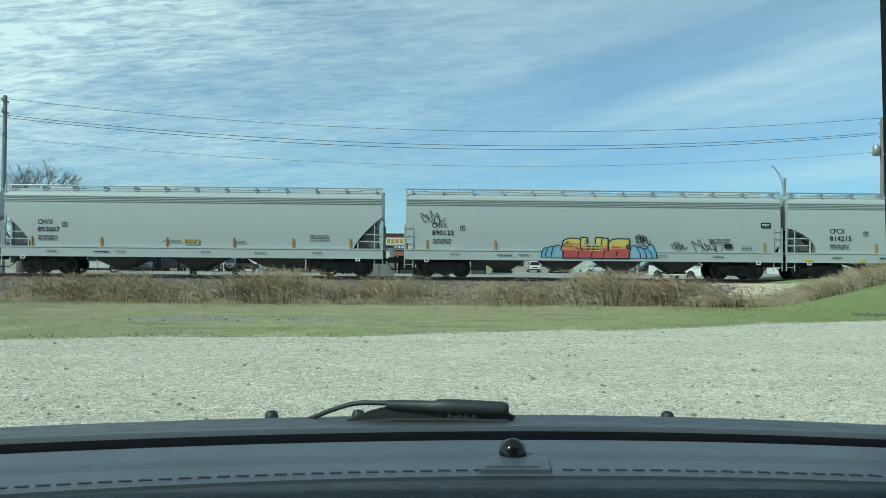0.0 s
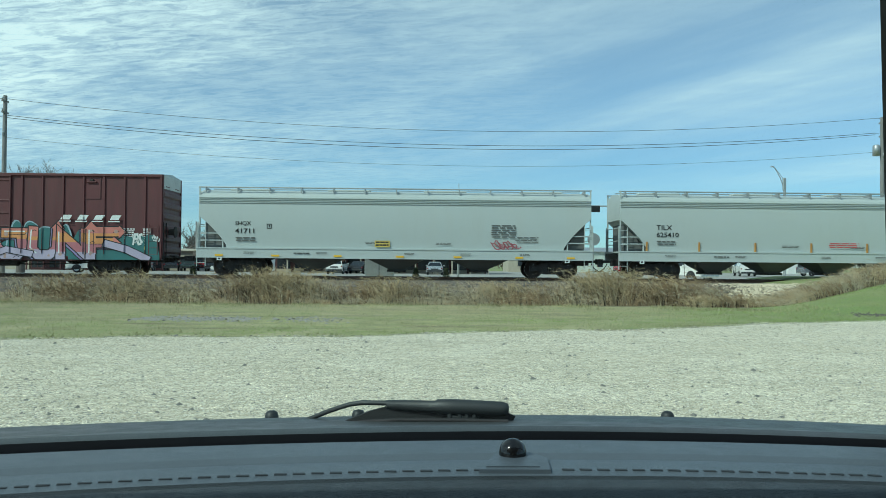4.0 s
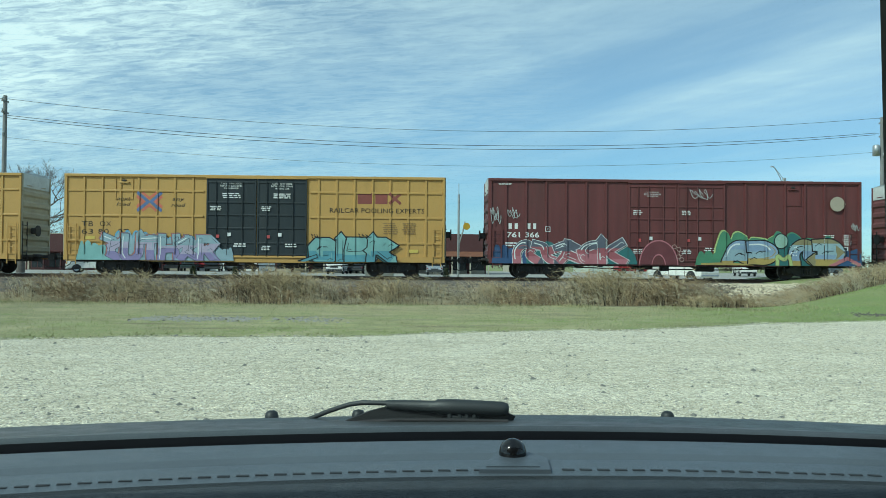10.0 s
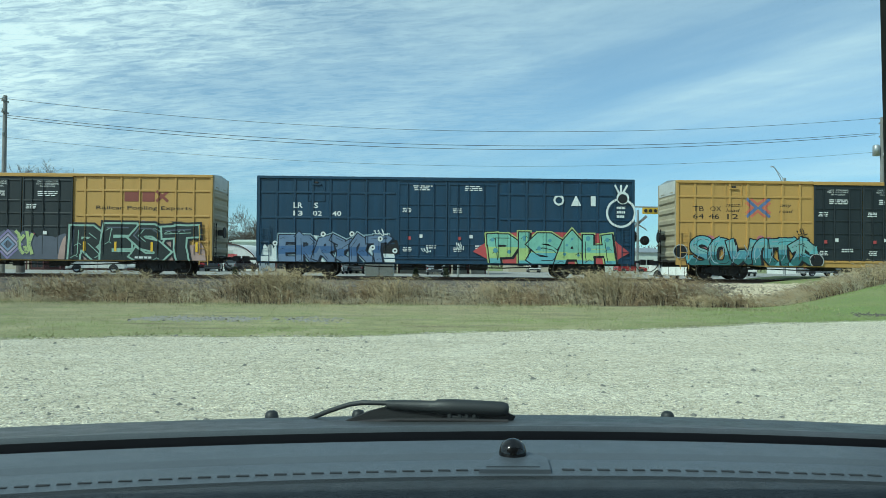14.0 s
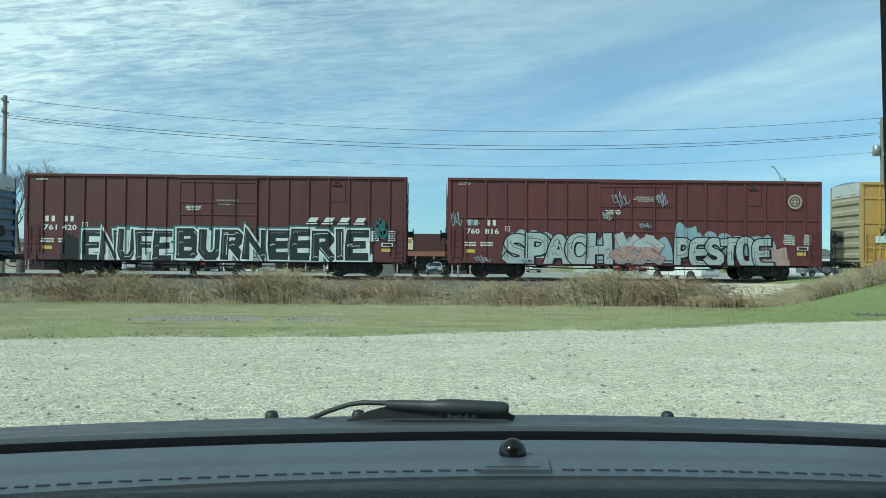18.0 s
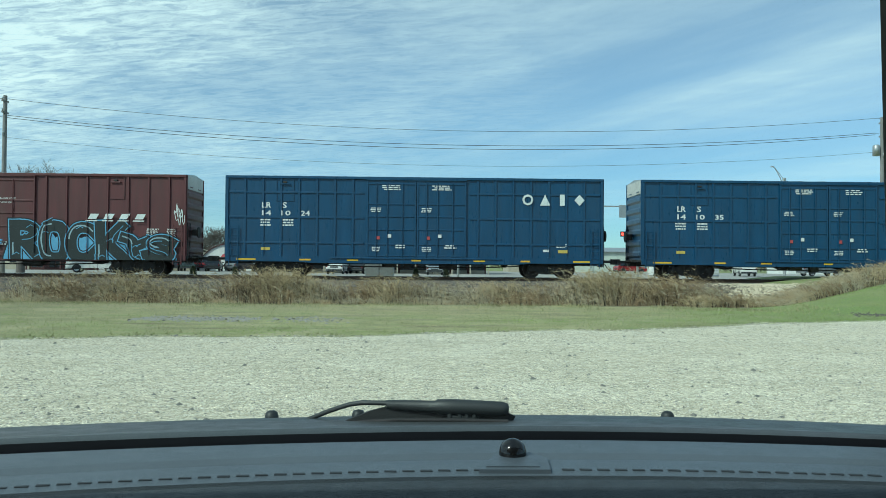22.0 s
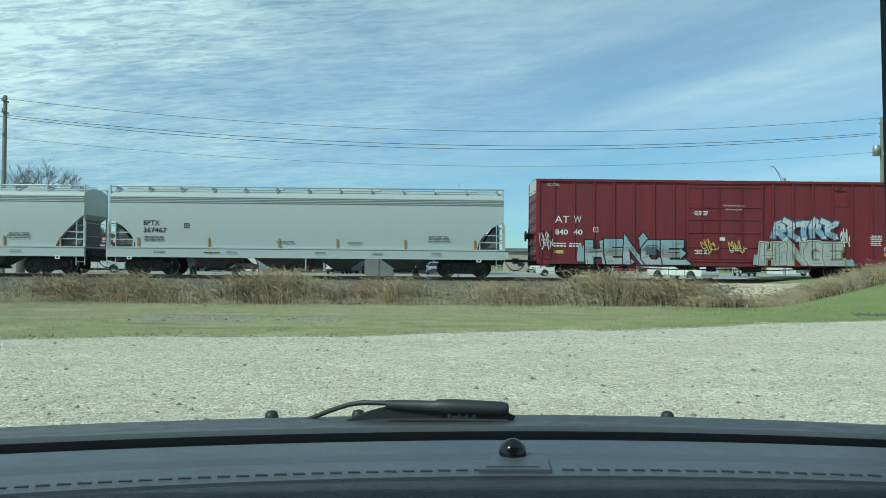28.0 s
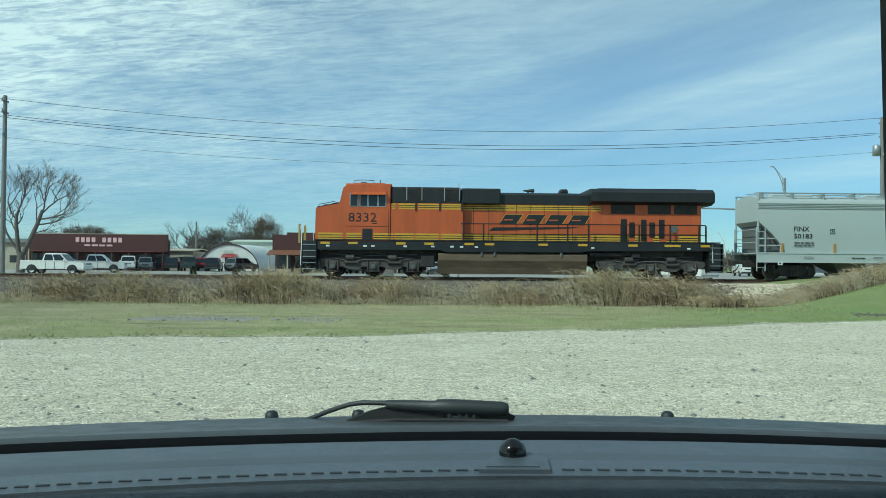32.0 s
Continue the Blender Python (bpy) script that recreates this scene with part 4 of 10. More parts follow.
# longer straw that thins out from the weeds into the grass, and tufts along the lot's edge
for _ in range(16000):
    x = rw.uniform(-19, 13)
    if rw.random() < 0.8:
        y = 29.2 - abs(rw.gauss(0, 1.5)) - 1.3 * smooth_step(5, 11, x)
        if noise.noise((x * 0.5, y * 0.6, 12)) < -0.05:
            continue
        h, k = rw.uniform(0.04, 0.13), rw.choice((1, 1, 2))
    else:
        y = lot_edge(x) + abs(rw.gauss(0, 0.5))
        h, k = rw.uniform(0.03, 0.08), rw.choice((0, 2, 2))
        if noise.noise((x * 0.8, y, 31)) < 0.05:
            continue
    z, a = ground_z(x, y), rw.uniform(0, 3.14)
    wx = rw.uniform(0.005, 0.010)
    g.face([(x - wx * math.cos(a), y - wx * math.sin(a), z), (x + wx * math.cos(a), y + wx * math.sin(a), z), (x + rw.gauss(0, 0.05), y + rw.gauss(0, 0.05), z + h)], k)
tagged(part("grass", g), "short patchy green and straw-coloured grass", "grass", kind="stuff")


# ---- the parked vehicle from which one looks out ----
# top vinyl lightened and blued: the reflected sky is in its colour
DASH = mat("dash_vinyl_sky_sheen", (0.092, 0.112, 0.134), 0.42, 0, 0.12, 5, 0.35, 900)
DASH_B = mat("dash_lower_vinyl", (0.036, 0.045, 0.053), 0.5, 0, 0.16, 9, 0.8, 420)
FRIT = flat("black_glass_border", (0.004, 0.004, 0.005), 0.95)
FRIT.node_tree.nodes["Principled BSDF"].inputs["Specular IOR Level"].default_value = 0.05
PLAST = mat("black_cowl_plastic", (0.024, 0.027, 0.029), 0.55, 0, 0.15, 6, 0.08, 700)
LINER = mat("cabin_liner", (0.10, 0.10, 0.10), 0.9, 0, 0.1, 4, 0.2, 300)
BODY = mat("dark_car_paint", (0.03, 0.032, 0.036), 0.25, 0.2, 0.05, 3)
car = thing("parked_car", "dark vehicle interior with a black dashboard and wiper", "car")


def across(points, n=33, half=0.95):
    """Rows across the cabin; the line bows toward the driver at its ends. points: (y, z, bow)."""
    rows = []
    for y, z, bow in points:
        rows.append([(x, y - 0.168 * (x - 0.187) ** 2, z - 0.010 * x * x + 0.004 * x + (0.014 * x * x * min(1, max(0, (y - 0.95) / 0.2)) if x < 0 else 0)) for x in (-half + 2 * half * i / (n - 1) for i in range(n))])
    return rows


g = Mesh(DASH)
g.grid(across([(1.16, 1.19, 0), (1.137, 1.203, 0), (1.12, 1.2085, 0), (1.04, 1.2095, 0), (1.032, 1.2068, 0), (1.025, 1.2045, 0), (1.016, 1.2065, 0), (0.99, 1.2085, 0), (0.955, 1.2085, 0), (0.94, 1.2065, 0)]), 0, True)
part("dash_top", g, car, "padded dark blue-grey dash top with a stitched seam")
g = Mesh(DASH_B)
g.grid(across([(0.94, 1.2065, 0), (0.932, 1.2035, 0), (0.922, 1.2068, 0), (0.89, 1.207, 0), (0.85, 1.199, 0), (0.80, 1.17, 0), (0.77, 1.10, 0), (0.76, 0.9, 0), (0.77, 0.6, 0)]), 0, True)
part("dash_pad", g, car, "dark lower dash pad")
g = Mesh(FRIT)
g.grid(across([(1.125, 1.2, 0), (1.15, 1.2035, 0), (1.175, 1.2055, 0), (1.20, 1.2042, 0)]), 0, True)
part("glass_border", g, car, "black printed border of the windscreen")
# stitches along the seam
STITCH = flat("dark_thread", (0.030, 0.036, 0.043), 0.7)
st = Mesh(STITCH)
st.prism([(-0.0070, -0.0020), (0.0070, -0.0030), (0.0070, 0.0018), (-0.0070, 0.0028)], 0, 0.0016, 0, "z")
st_me = st.data("stitch")
for i in range(62):
    x = -0.62 + i * 0.0208
    if -0.040 < x - 0.111 < 0.040:
        continue
    part("stitch", st_me, car, "", pose(x, 0.957 - 0.168 * (x - 0.187) ** 2, 1.2082 - 0.010 * x * x + 0.004 * x, 0, 0, math.degrees(-0.336 * (x - 0.187))))
# light sensor dome on its plate
PLATE = mat("sensor_plate_plastic", (0.080, 0.096, 0.115), 0.4, 0, 0.1, 6, 0.2, 600)
g = Mesh(DASH)
g.prism([(0.065, 0.945, 1.209)[:2], (0.148, 0.945, 1.209)[:2], (0.153, 1.005, 1.211)[:2], (0.129, 1.040, 1.208)[:2], (0.095, 1.040, 1.208)[:2]], 1.2, 1.2125, 0, "z")
g.prism([(0.074, 0.955, 1.210)[:2], (0.137, 0.955, 1.211)[:2], (0.140, 1.000, 1.210)[:2], (0.125, 1.020, 1.210)[:2], (0.096, 1.020, 1.210)[:2]], 1.2125, 1.2140, 0, "z")
g.mats = [PLATE]
part("sensor_plate", g, car, "raised plate under the sensor")
DOME = mat("sensor_dome_plastic", (0.008, 0.008, 0.009), 0.12, 0, 0.1, 9)
g = Mesh(DOME)
g.lathe([(0.0171, 0.0), (0.0173, 0.004)] + [(0.0168 * math.cos(a), 0.004 + 0.0168 * math.sin(a)) for a in (0.15, 0.45, 0.75, 1.05, 1.3, 1.5, 1.57)], 24, 0, (0.111, 1.012, 1.209)[:2] + (1.2135,))
part("sensor_dome", g, car, "glossy black dome-shaped light sensor")
# cowl, hood and wipers outside
# black cowl plastic with veiling glare lightened into its colour
COWL = mat("veil_pale_cowl_plastic", (0.046, 0.054, 0.057), 0.45, 0, 0.15, 6, 0.08, 700)
g = Mesh(COWL)
g.grid(across([(1.20, 1.2042, 0), (1.215, 1.2085, 0), (1.23, 1.2065, 0), (1.30, 1.1965, 0), (1.36, 1.192, 0), (1.42, 1.1855, 0), (1.44, 1.184, 0), (1.46, 1.175, 0), (1.50, 1.13, 0)], 33, 1.05), 0, True)
part("cowl", g, car, "matt black wiper cowl")
g = Mesh(BODY)
g.grid([[(x, y - 0.12 * x * x, z - 0.05 * x * x) for x in (-0.95 + 1.9 * i / 24 for i in range(25))] for y, z in ((1.49, 1.135), (1.6, 1.118), (1.9, 1.068), (2.3, 0.98), (2.6, 0.88), (2.75, 0.7), (2.78, 0.3))], 0, True)
part("hood", g, car, "dark painted hood")
for px in (-0.351, 1.900, 1.103), (0.571, 1.900, 1.106):
    g = Mesh(PLAST)
    g.lathe([(0.0165, -0.045), (0.0160, -0.009), (0.0135, -0.001), (0.008, 0.003), (0.0, 0.004)], 12, 0, px)
    part("washer_nozzle", g, car, "small black washer nozzle")


def wiper():
    w = part("wiper_arm", (lambda m: (m.tube([(-0.202, 1.400, 1.180), (-0.157, 1.380, 1.201), (-0.124, 1.370, 1.213), (-0.103, 1.360, 1.218), (-0.056, 1.350, 1.219)], 0.0042, 8), m)[-1])(Mesh(PLAST)), car, "black wiper arm")
    g = Mesh(PLAST)
    a, b = Vector((-0.061, 1.340, 1.218)), Vector((0.139, 1.330, 1.214))
    d = b - a
    rows = []
    for t, h, wd in ((0, 0.0075, 0.006), (0.06, 0.0085, 0.007), (0.4, 0.0095, 0.008), (0.42, 0.012, 0.010), (0.55, 0.013, 0.011), (0.85, 0.012, 0.011), (0.95, 0.0115, 0.010), (0.99, 0.009, 0.008), (1.0, 0.005, 0.004)):
        c = a + d * t
        rows.append([tuple(c + Vector((0, wd * math.cos(q), h * math.sin(q)))) for q in (math.pi / 4 * i for i in range(8))])
    g.grid(rows, 0, True, True)
    g.face(rows[0], 0)
    g.face(rows[-1][::-1], 0)
    part("wiper_cover", g, w, "black wiper blade joint cover")
    g = Mesh(PLAST)
    for t in (0.52, 0.60, 0.66, 0.72):
        c = a + d * t
        g.box(c.x - 0.004, c.x + 0.004, c.y - 0.006, c.y + 0.006, c.z - 0.026, c.z - 0.008, 0, 0.002)
    c0, c1 = a + d * 0.5, a + d * 0.76
    g.box(c0.x, c1.x, c0.y - 0.005, c0.y + 0.005, c0.z - 0.02, c0.z - 0.013, 0, 0.002)
    part("blade_clip", g, w)
    g = Mesh(RUBBER)
    edge = [(-0.137, 1.335, 1.188), (-0.087, 1.335, 1.208), (-0.060, 1.335, 1.215), (0.028, 1.335, 1.211), (0.139, 1.335, 1.206), (0.151, 1.335, 1.200), (0.144, 1.335, 1.187)]
    g.prism([(p[0], p[2]) for p in edge], 1.338, 1.346)
    g.tube([(-0.100, 1.330, 1.191), (-0.045, 1.325, 1.196), (0.046, 1.320, 1.197), (0.137, 1.315, 1.196)], 0.004, 6)
    part("blade", g, w, "rubber wiper blade")
    g = Mesh(PLAST)
    c = Vector((-0.109, 1.370, 1.198))
    g.lathe([(0.011, -0.012), (0.0105, 0.0), (0.0085, 0.005), (0.0, 0.0075)], 12, 0, tuple(c))
    g.prism([(c.x - 0.02, c.z - 0.03), (c.x + 0.05, c.z - 0.03), (c.x + 0.04, c.z - 0.004), (c.x + 0.0, c.z - 0.002)], c.y + 0.005, c.y + 0.012)
    part("pivot_cap", g, w)


wiper()
g = Mesh(PLAST)
a, b = Vector((0.282, 0.500, 1.617)), Vector((0.399, 0.700, 1.521))
d = (b - a)
rows = []
for t in (-0.6, 0, 1, 2, 3, 4.2):
    c = a + d * t
    rows.append([(c.x + 0.001 + 0.045 * (1 + math.cos(q)), c.y + 0.008 * math.sin(q), c.z + 0.006 * math.sin(q)) for q in (math.pi / 5 * i for i in range(10))])
g.grid(rows, 0, True, True)
part("windscreen_pillar", g, car, "dark windscreen pillar")
g = Mesh(PLAST)
g.grid([[(x, y - bow * x * x, z) for x in (-0.9, -0.45, 0, 0.3, 0.55, 0.8)] for y, z, bow in ((1.24, 1.215, 0.25), (1.0, 1.36, 0.2), (0.62, 1.6, 0.12), (0.47, 1.70, 0.1))], 0, True)
for i in range(len(g.m)):
    g.s[i] = True
GLASS = bpy.data.materials.new("windscreen_glass")
GLASS.use_nodes = True
gn, gl = GLASS.node_tree.nodes, GLASS.node_tree.links
gn.clear()
g_out, g_tr, g_gl, g_mx, g_lw = (gn.new("ShaderNode" + k) for k in ("OutputMaterial", "BsdfTransparent", "BsdfGlossy", "MixShader", "Fresnel"))
g_tr.inputs[0].default_value = (0.90, 0.95, 0.94, 1)
g_gl.inputs["Roughness"].default_value = 0.02
g_lw.inputs[0].default_value = 1.12
gl.new(g_lw.outputs[0], g_mx.inputs[0])
gl.new(g_tr.outputs[0], g_mx.inputs[1])
gl.new(g_gl.outputs[0], g_mx.inputs[2])
gl.new(g_mx.outputs[0], g_out.inputs[0])
g.mats = [GLASS]
ws = part("windscreen", g, car, "clear sloping windscreen")
ws.visible_shadow = False
g = Mesh(LINER)
g.box(-0.95, 0.85, -2.2, 0.46, 1.71, 1.76, 0, 0.02)
part("cabin_roof", g, car, "grey fabric headliner")
g = Mesh(LINER)
g.box(-0.95, 0.85, -2.25, -2.2, 0.5, 1.71)
g.box(-0.95, 0.85, -2.2, 0.8, 0.45, 0.5)
part("cabin_rear", g, car)
for x in (-0.97, 0.85):
    g = Mesh(LINER)
    g.box(x, x + 0.05, -2.2, 1.2, 0.5, 1.22, 0, 0.01)
    part("side_door", g, car, "grey door panel")


# ---- the train ----

BOX_L, BOX_SIDE, EAVE, FLOOR = 18.77, 1.50, 4.97, 0.95
CACHE = {}


def cached(key, make):
    if key not in CACHE:
        CACHE[key] = make().data(key[0])
    return CACHE[key]


def wheelset_mesh(r=0.44):
    me = Mesh(WHEELM, TREAD)
    for s in (-1, 1):
        prof = [(0.05, 0.795), (0.10, 0.80), (0.13, 0.77), (r * 0.78, 0.74), (r * 0.86, 0.80), (r, 0.80)]
        me.lathe([(a, s * b) for a, b in prof], 20, 0, axis="y")
        me.lathe([(r, s * 0.80), (r, s * 0.70)], 20, 1, axis="y")
        me.lathe([(r, s * 0.70), (r + 0.028, s * 0.695), (r + 0.028, s * 0.665), (r * 0.86, s * 0.66), (0.1, s * 0.69)], 20, 0, axis="y")
        for i in range(3):
            a = 2 * math.pi * i / 3
            me.box(0.2 * math.cos(a) - 0.02, 0.2 * math.cos(a) + 0.02, min(s * 0.79, s * 0.765), max(s * 0.79, s * 0.765), 0.2 * math.sin(a) - 0.02, 0.2 * math.sin(a) + 0.02, 1)
    me.cyl((0, -0.95, 0), (0, 0.95, 0), 0.08, n=10)
    return me


def side_frame_mesh(y):
    """A cast truck side frame with its springs and bearing caps, seen from outside at y."""
    me = Mesh(STEEL)
    a, b = (y - 0.07, y + 0.07)
    me.prism([(-1.12, 0.36), (-0.72, 0.36), (-0.42, 0.18), (0.42, 0.18), (0.72, 0.36), (1.12, 0.36), (1.12, 0.58), (0.74, 0.62), (0.46, 0.74), (-0.46, 0.74), (-0.74, 0.62), (-1.12, 0.58)], a, b)
    for x in (-0.89, 0.89):
        me.cyl((x, a - 0.09, 0.46), (x, a, 0.46), 0.13, n=12)
        me.cyl((x, a - 0.11, 0.46), (x, a - 0.09, 0.46), 0.07, n=8)
    for x in (-0.2, -0.07, 0.07, 0.2):
        me.cyl((x, a - 0.04, 0.27), (x, a - 0.04, 0.5), 0.055, n=8)
    me.box(-0.3, 0.3, a - 0.06, b, 0.5, 0.62, 0, 0.02)
    me.box(-0.3, 0.3, a - 0.1, b, 0.21, 0.27, 0, 0.01)
    return me


WHEELS = []


def truck(parent, x, r=0.44):
    bol = cached(("truck", "frame"), lambda: (lambda m: (m.box(-0.2, 0.2, -1.0, 1.0, 0.42, 0.68, 0, 0.04), m.box(-0.95, -0.9, -0.8, 0.8, 0.3, 0.4), m.box(0.9, 0.95, -0.8, 0.8, 0.3, 0.4), m)[-1])(Mesh(STEEL)))
    t = part("truck", bol, parent, "dark cast-steel freight truck", pose(x, 0, 0))
    for y in (-1.0, 1.0):
        part("side_frame", cached(("side_frame", y), lambda y=y: side_frame_mesh(y)), t)
    for dx in (-0.89, 0.89):
        WHEELS.append((part("wheelset", cached(("wheelset", r), lambda: wheelset_mesh(r)), t, "", pose(dx, 0, r)), r, dx))


def coupler_mesh():
    me = Mesh(STEEL)
    me.box(-0.9, 0.25, -0.2, 0.2, 0.62, 0.98, 0, 0.03)
    me.box(0.2, 0.75, -0.08, 0.08, 0.78, 0.92, 0, 0.02)
    me.prism([(0.72, -0.16), (0.98, -0.12), (1.06, 0.02), (0.98, 0.06), (0.92, 0.14), (0.74, 0.16)], 0.70, 0.98, 0, "z")
    hose = [(0.35, -0.32, 0.75), (0.5, -0.34, 0.5), (0.75, -0.33, 0.34), (1.02, -0.3, 0.36)]
    me.tube(hose, 0.025, 6)
    return me


def ladder_mesh(w, z0, z1, n, mat_):
    me = Mesh(mat_)
    for x in (-w / 2, w / 2):
        me.box(x - 0.02, x + 0.02, -0.05, -0.01, z0, z1)
    for i in range(n):
        z = z0 + (z1 - z0) * (i + 0.5) / n
        me.cyl((-w / 2, -0.04, z), (w / 2, -0.04, z), 0.014, n=6)
    return me


def end_wall_mesh(body, panel, ribs, half):
    """A corrugated steel end, facing +x at x = 0; the top course is a pale panel."""
    me = Mesh(body, panel)
    n, z0, z1 = ribs, FLOOR, EAVE - 0.68
    prof = [(0.0, z0)]
    for i in range(n):
        a = z0 + (z1 - z0) * i / n
        h = (z1 - z0) / n
        prof += [(0.0, a + h * 0.18), (0.075, a + h * 0.36), (0.075, a + h * 0.66), (0.0, a + h * 0.84)]
    prof += [(0.0, z1)]
    yy = (-half, -half + 0.16, half - 0.16, half)
    rows = []
    for x, z in prof:
        rows.append([(x * (0 if i in (0, 3) else 1), y, z) for i, y in enumerate(yy)])
    me.grid(rows, 0, False)
    me.box(-0.05, 0.03, -half, half, z1, EAVE, 1, 0.015)
    me.box(-0.05, 0.06, -half, -half + 0.1, FLOOR, EAVE, 0)
    me.box(-0.05, 0.06, half - 0.1, half, FLOOR, EAVE, 0)
    for y in (-0.75, 0.75):
        me.box(0.03, 0.05, y - 0.25, y + 0.25, z1 + 0.1, z1 + 0.14, 0)
    return me


def boxcar(name, label, style, paint, doors, door_paint, end_paint, posts, belt=False):
    """style 'post': upright outside posts; 'waffle': posts and rails that make square panels."""
    car = thing("boxcar", label, "boxcar", group="train cars")
    L, s = BOX_L, BOX_SIDE
    half = L / 2
    dx = [((a - 0.5) * L, (b - 0.5) * L) for a, b in doors]
    d0, d1 = dx[0][0], dx[-1][1]
    ribs = [(x - 0.055, x + 0.055, 0.065) for x in posts if not d0 - 0.1 < x < d1 + 0.1]
    if style == "waffle":
        ribs = [(x - 0.06, x + 0.06, 0.05) for x in posts if not d0 - 0.1 < x < d1 + 0.1]
    ribs += [(-half, -half + 0.14, 0.07), (half - 0.14, half, 0.07)]
    pk = paint.name
    for sd in (-1, 1):
        def wall(sd=sd):
            me = Mesh(paint)
            lo, hi = (-s, -s + 0.06) if sd < 0 else (s - 0.06, s)
            me.box(-half, half, lo, hi, FLOOR, EAVE - 0.02)
            return me
        part("side_wall", cached(("side_wall", pk, sd), wall), car)

        def plate(sd=sd):
            me = Mesh(paint)
            lo, hi = (-s - 0.09, -s + 0.1) if sd < 0 else (s - 0.1, s + 0.09)
            me.box(-half, half, lo, hi, EAVE - 0.13, EAVE, 0, 0.015)
            return me
        part("top_plate", cached(("top_plate", pk, sd), plate), car)

        def sill(sd=sd):
            me = Mesh(paint)
            lo, hi = (-s - 0.075, -s + 0.06) if sd < 0 else (s - 0.06, s + 0.075)
            me.prism([(-half, FLOOR + 0.05), (-half, 0.72), (-half + 3.6, 0.72), (-half + 4.3, 0.66), (half - 4.3, 0.66), (half - 3.6, 0.72), (half, 0.72), (half, FLOOR + 0.05)], lo, hi)
            return me
        part("side_sill", cached(("side_sill", pk, sd), sill), car)
        for a, b, h in ribs:
            def post(a=a, b=b, h=h, sd=sd):
                me = Mesh(paint)
                w = (b - a) / 2
                y0, y1 = (-s - h, -s) if sd < 0 else (s, s + h)
                yo = y0 if sd < 0 else y1
                yi = y1 if sd < 0 else y0
                me.prism([(-w, yi), (-w * 0.75, yo), (w * 0.75, yo), (w, yi)], FLOOR + 0.05, EAVE - 0.13, 0, "z")
                return me
            part("side_post", cached(("side_post", pk, round(b - a, 3), h, sd), post), car, "", pose((a + b) / 2, 0, 0))
        rails = []
        if style == "waffle":
            rails = [4.16, 2.92, 1.66]
        elif belt:
            rails = [3.0]
        for z in rails:
            for a, b in ((-half + 0.14, d0 - 0.12), (d1 + 0.12, half - 0.14)):
                def rail(a=a, b=b, sd=sd):
                    me = Mesh(paint)
                    lo, hi = (-s - 0.045, -s) if sd < 0 else (s, s + 0.045)
                    me.box(a, b, lo, hi, -0.05, 0.05, 0, 0.012)
                    return me
                part("side_rail", cached(("side_rail", pk, round(a, 2), round(b, 2), sd), rail), car, "", pose(0, 0, z))
        for k, (a, b) in enumerate(dx):
            def door(a=a, b=b, sd=sd):
                me = Mesh(door_paint)
                lo, hi = (-s - 0.06, -s - 0.005) if sd < 0 else (s + 0.005, s + 0.06)
                me.box(a + 0.03, b - 0.03, lo, hi, FLOOR + 0.02, EAVE - 0.16, 0, 0.012)
                lo2, hi2 = (-s - 0.095, -s - 0.05) if sd < 0 else (s + 0.05, s + 0.095)
                for z in (1.05, 1.62, 2.35, 3.0, 3.62, 4.62):
                    me.box(a + 0.08, b - 0.08, lo2, hi2, z - 0.035, z + 0.035, 0, 0.01)
                for x in (a + 0.06, b - 0.06):
                    me.box(x - 0.04, x + 0.04, lo2, hi2, FLOOR + 0.04, EAVE - 0.2, 0, 0.01)
                return me
            d = part("sliding_door", cached(("sliding_door", pk, door_paint.name, k, len(dx), round(a, 2), sd), door), car, "" if door_paint is paint else "black plug door")
            for f in (0.2, 0.42, 0.72):
                def rod(sd=sd):
                    me = Mesh(door_paint)
                    y = sd * (s + 0.11)
                    me.cyl((0, y, FLOOR), (0, y, EAVE - 0.3), 0.022, n=6)
                    for z in (1.6, 3.2):
                        me.box(-0.05, 0.05, min(y, sd * s), max(y, sd * s), z, z + 0.06)
                    return me
                part("lock_rod", cached(("lock_rod", door_paint.name, sd), rod), d, "", pose(a + (b - a) * f, 0, 0))

        def track(sd=sd):
            me = Mesh(paint)
            lo, hi = (-s - 0.13, -s - 0.02) if sd < 0 else (s + 0.02, s + 0.13)
            me.box(d0 - (d1 - d0) * 0.35, d1 + (d1 - d0) * 0.35, lo, hi, FLOOR - 0.06, FLOOR, 0, 0.01)
            me.box(d0, d1, lo, hi, EAVE - 0.17, EAVE - 0.13, 0)
            return me
        part("door_track", cached(("door_track", pk, round(d0, 2), sd), track), car)

    def roof():
        me = Mesh(GALV)
        n = 16
        for i in range(n):
            a, b = -half + L * i / n, -half + L * (i + 1) / n
            me.face([(a, -s - 0.08, EAVE), (b, -s - 0.08, EAVE), (b, 0, EAVE + 0.13), (a, 0, EAVE + 0.13)])
            me.face([(a, 0, EAVE + 0.13), (b, 0, EAVE + 0.13), (b, s + 0.08, EAVE), (a, s + 0.08, EAVE)])
        me.face([(-half, -s, EAVE), (-half, 0, EAVE + 0.13), (-half, s, EAVE)])
        me.face([(half, -s, EAVE), (half, s, EAVE), (half, 0, EAVE + 0.13)])
        return me
    part("roof", cached(("roof", "box"), roof), car, "galvanised sheet roof")

    def seam():
        me = Mesh(GALV)
        me.prism([(-s + 0.25, EAVE + 0.02), (0, EAVE + 0.13), (s - 0.25, EAVE + 0.02), (s - 0.25, EAVE + 0.05), (0, EAVE + 0.16), (-s + 0.25, EAVE + 0.05)], -0.03, 0.03, 0, "x")
        return me
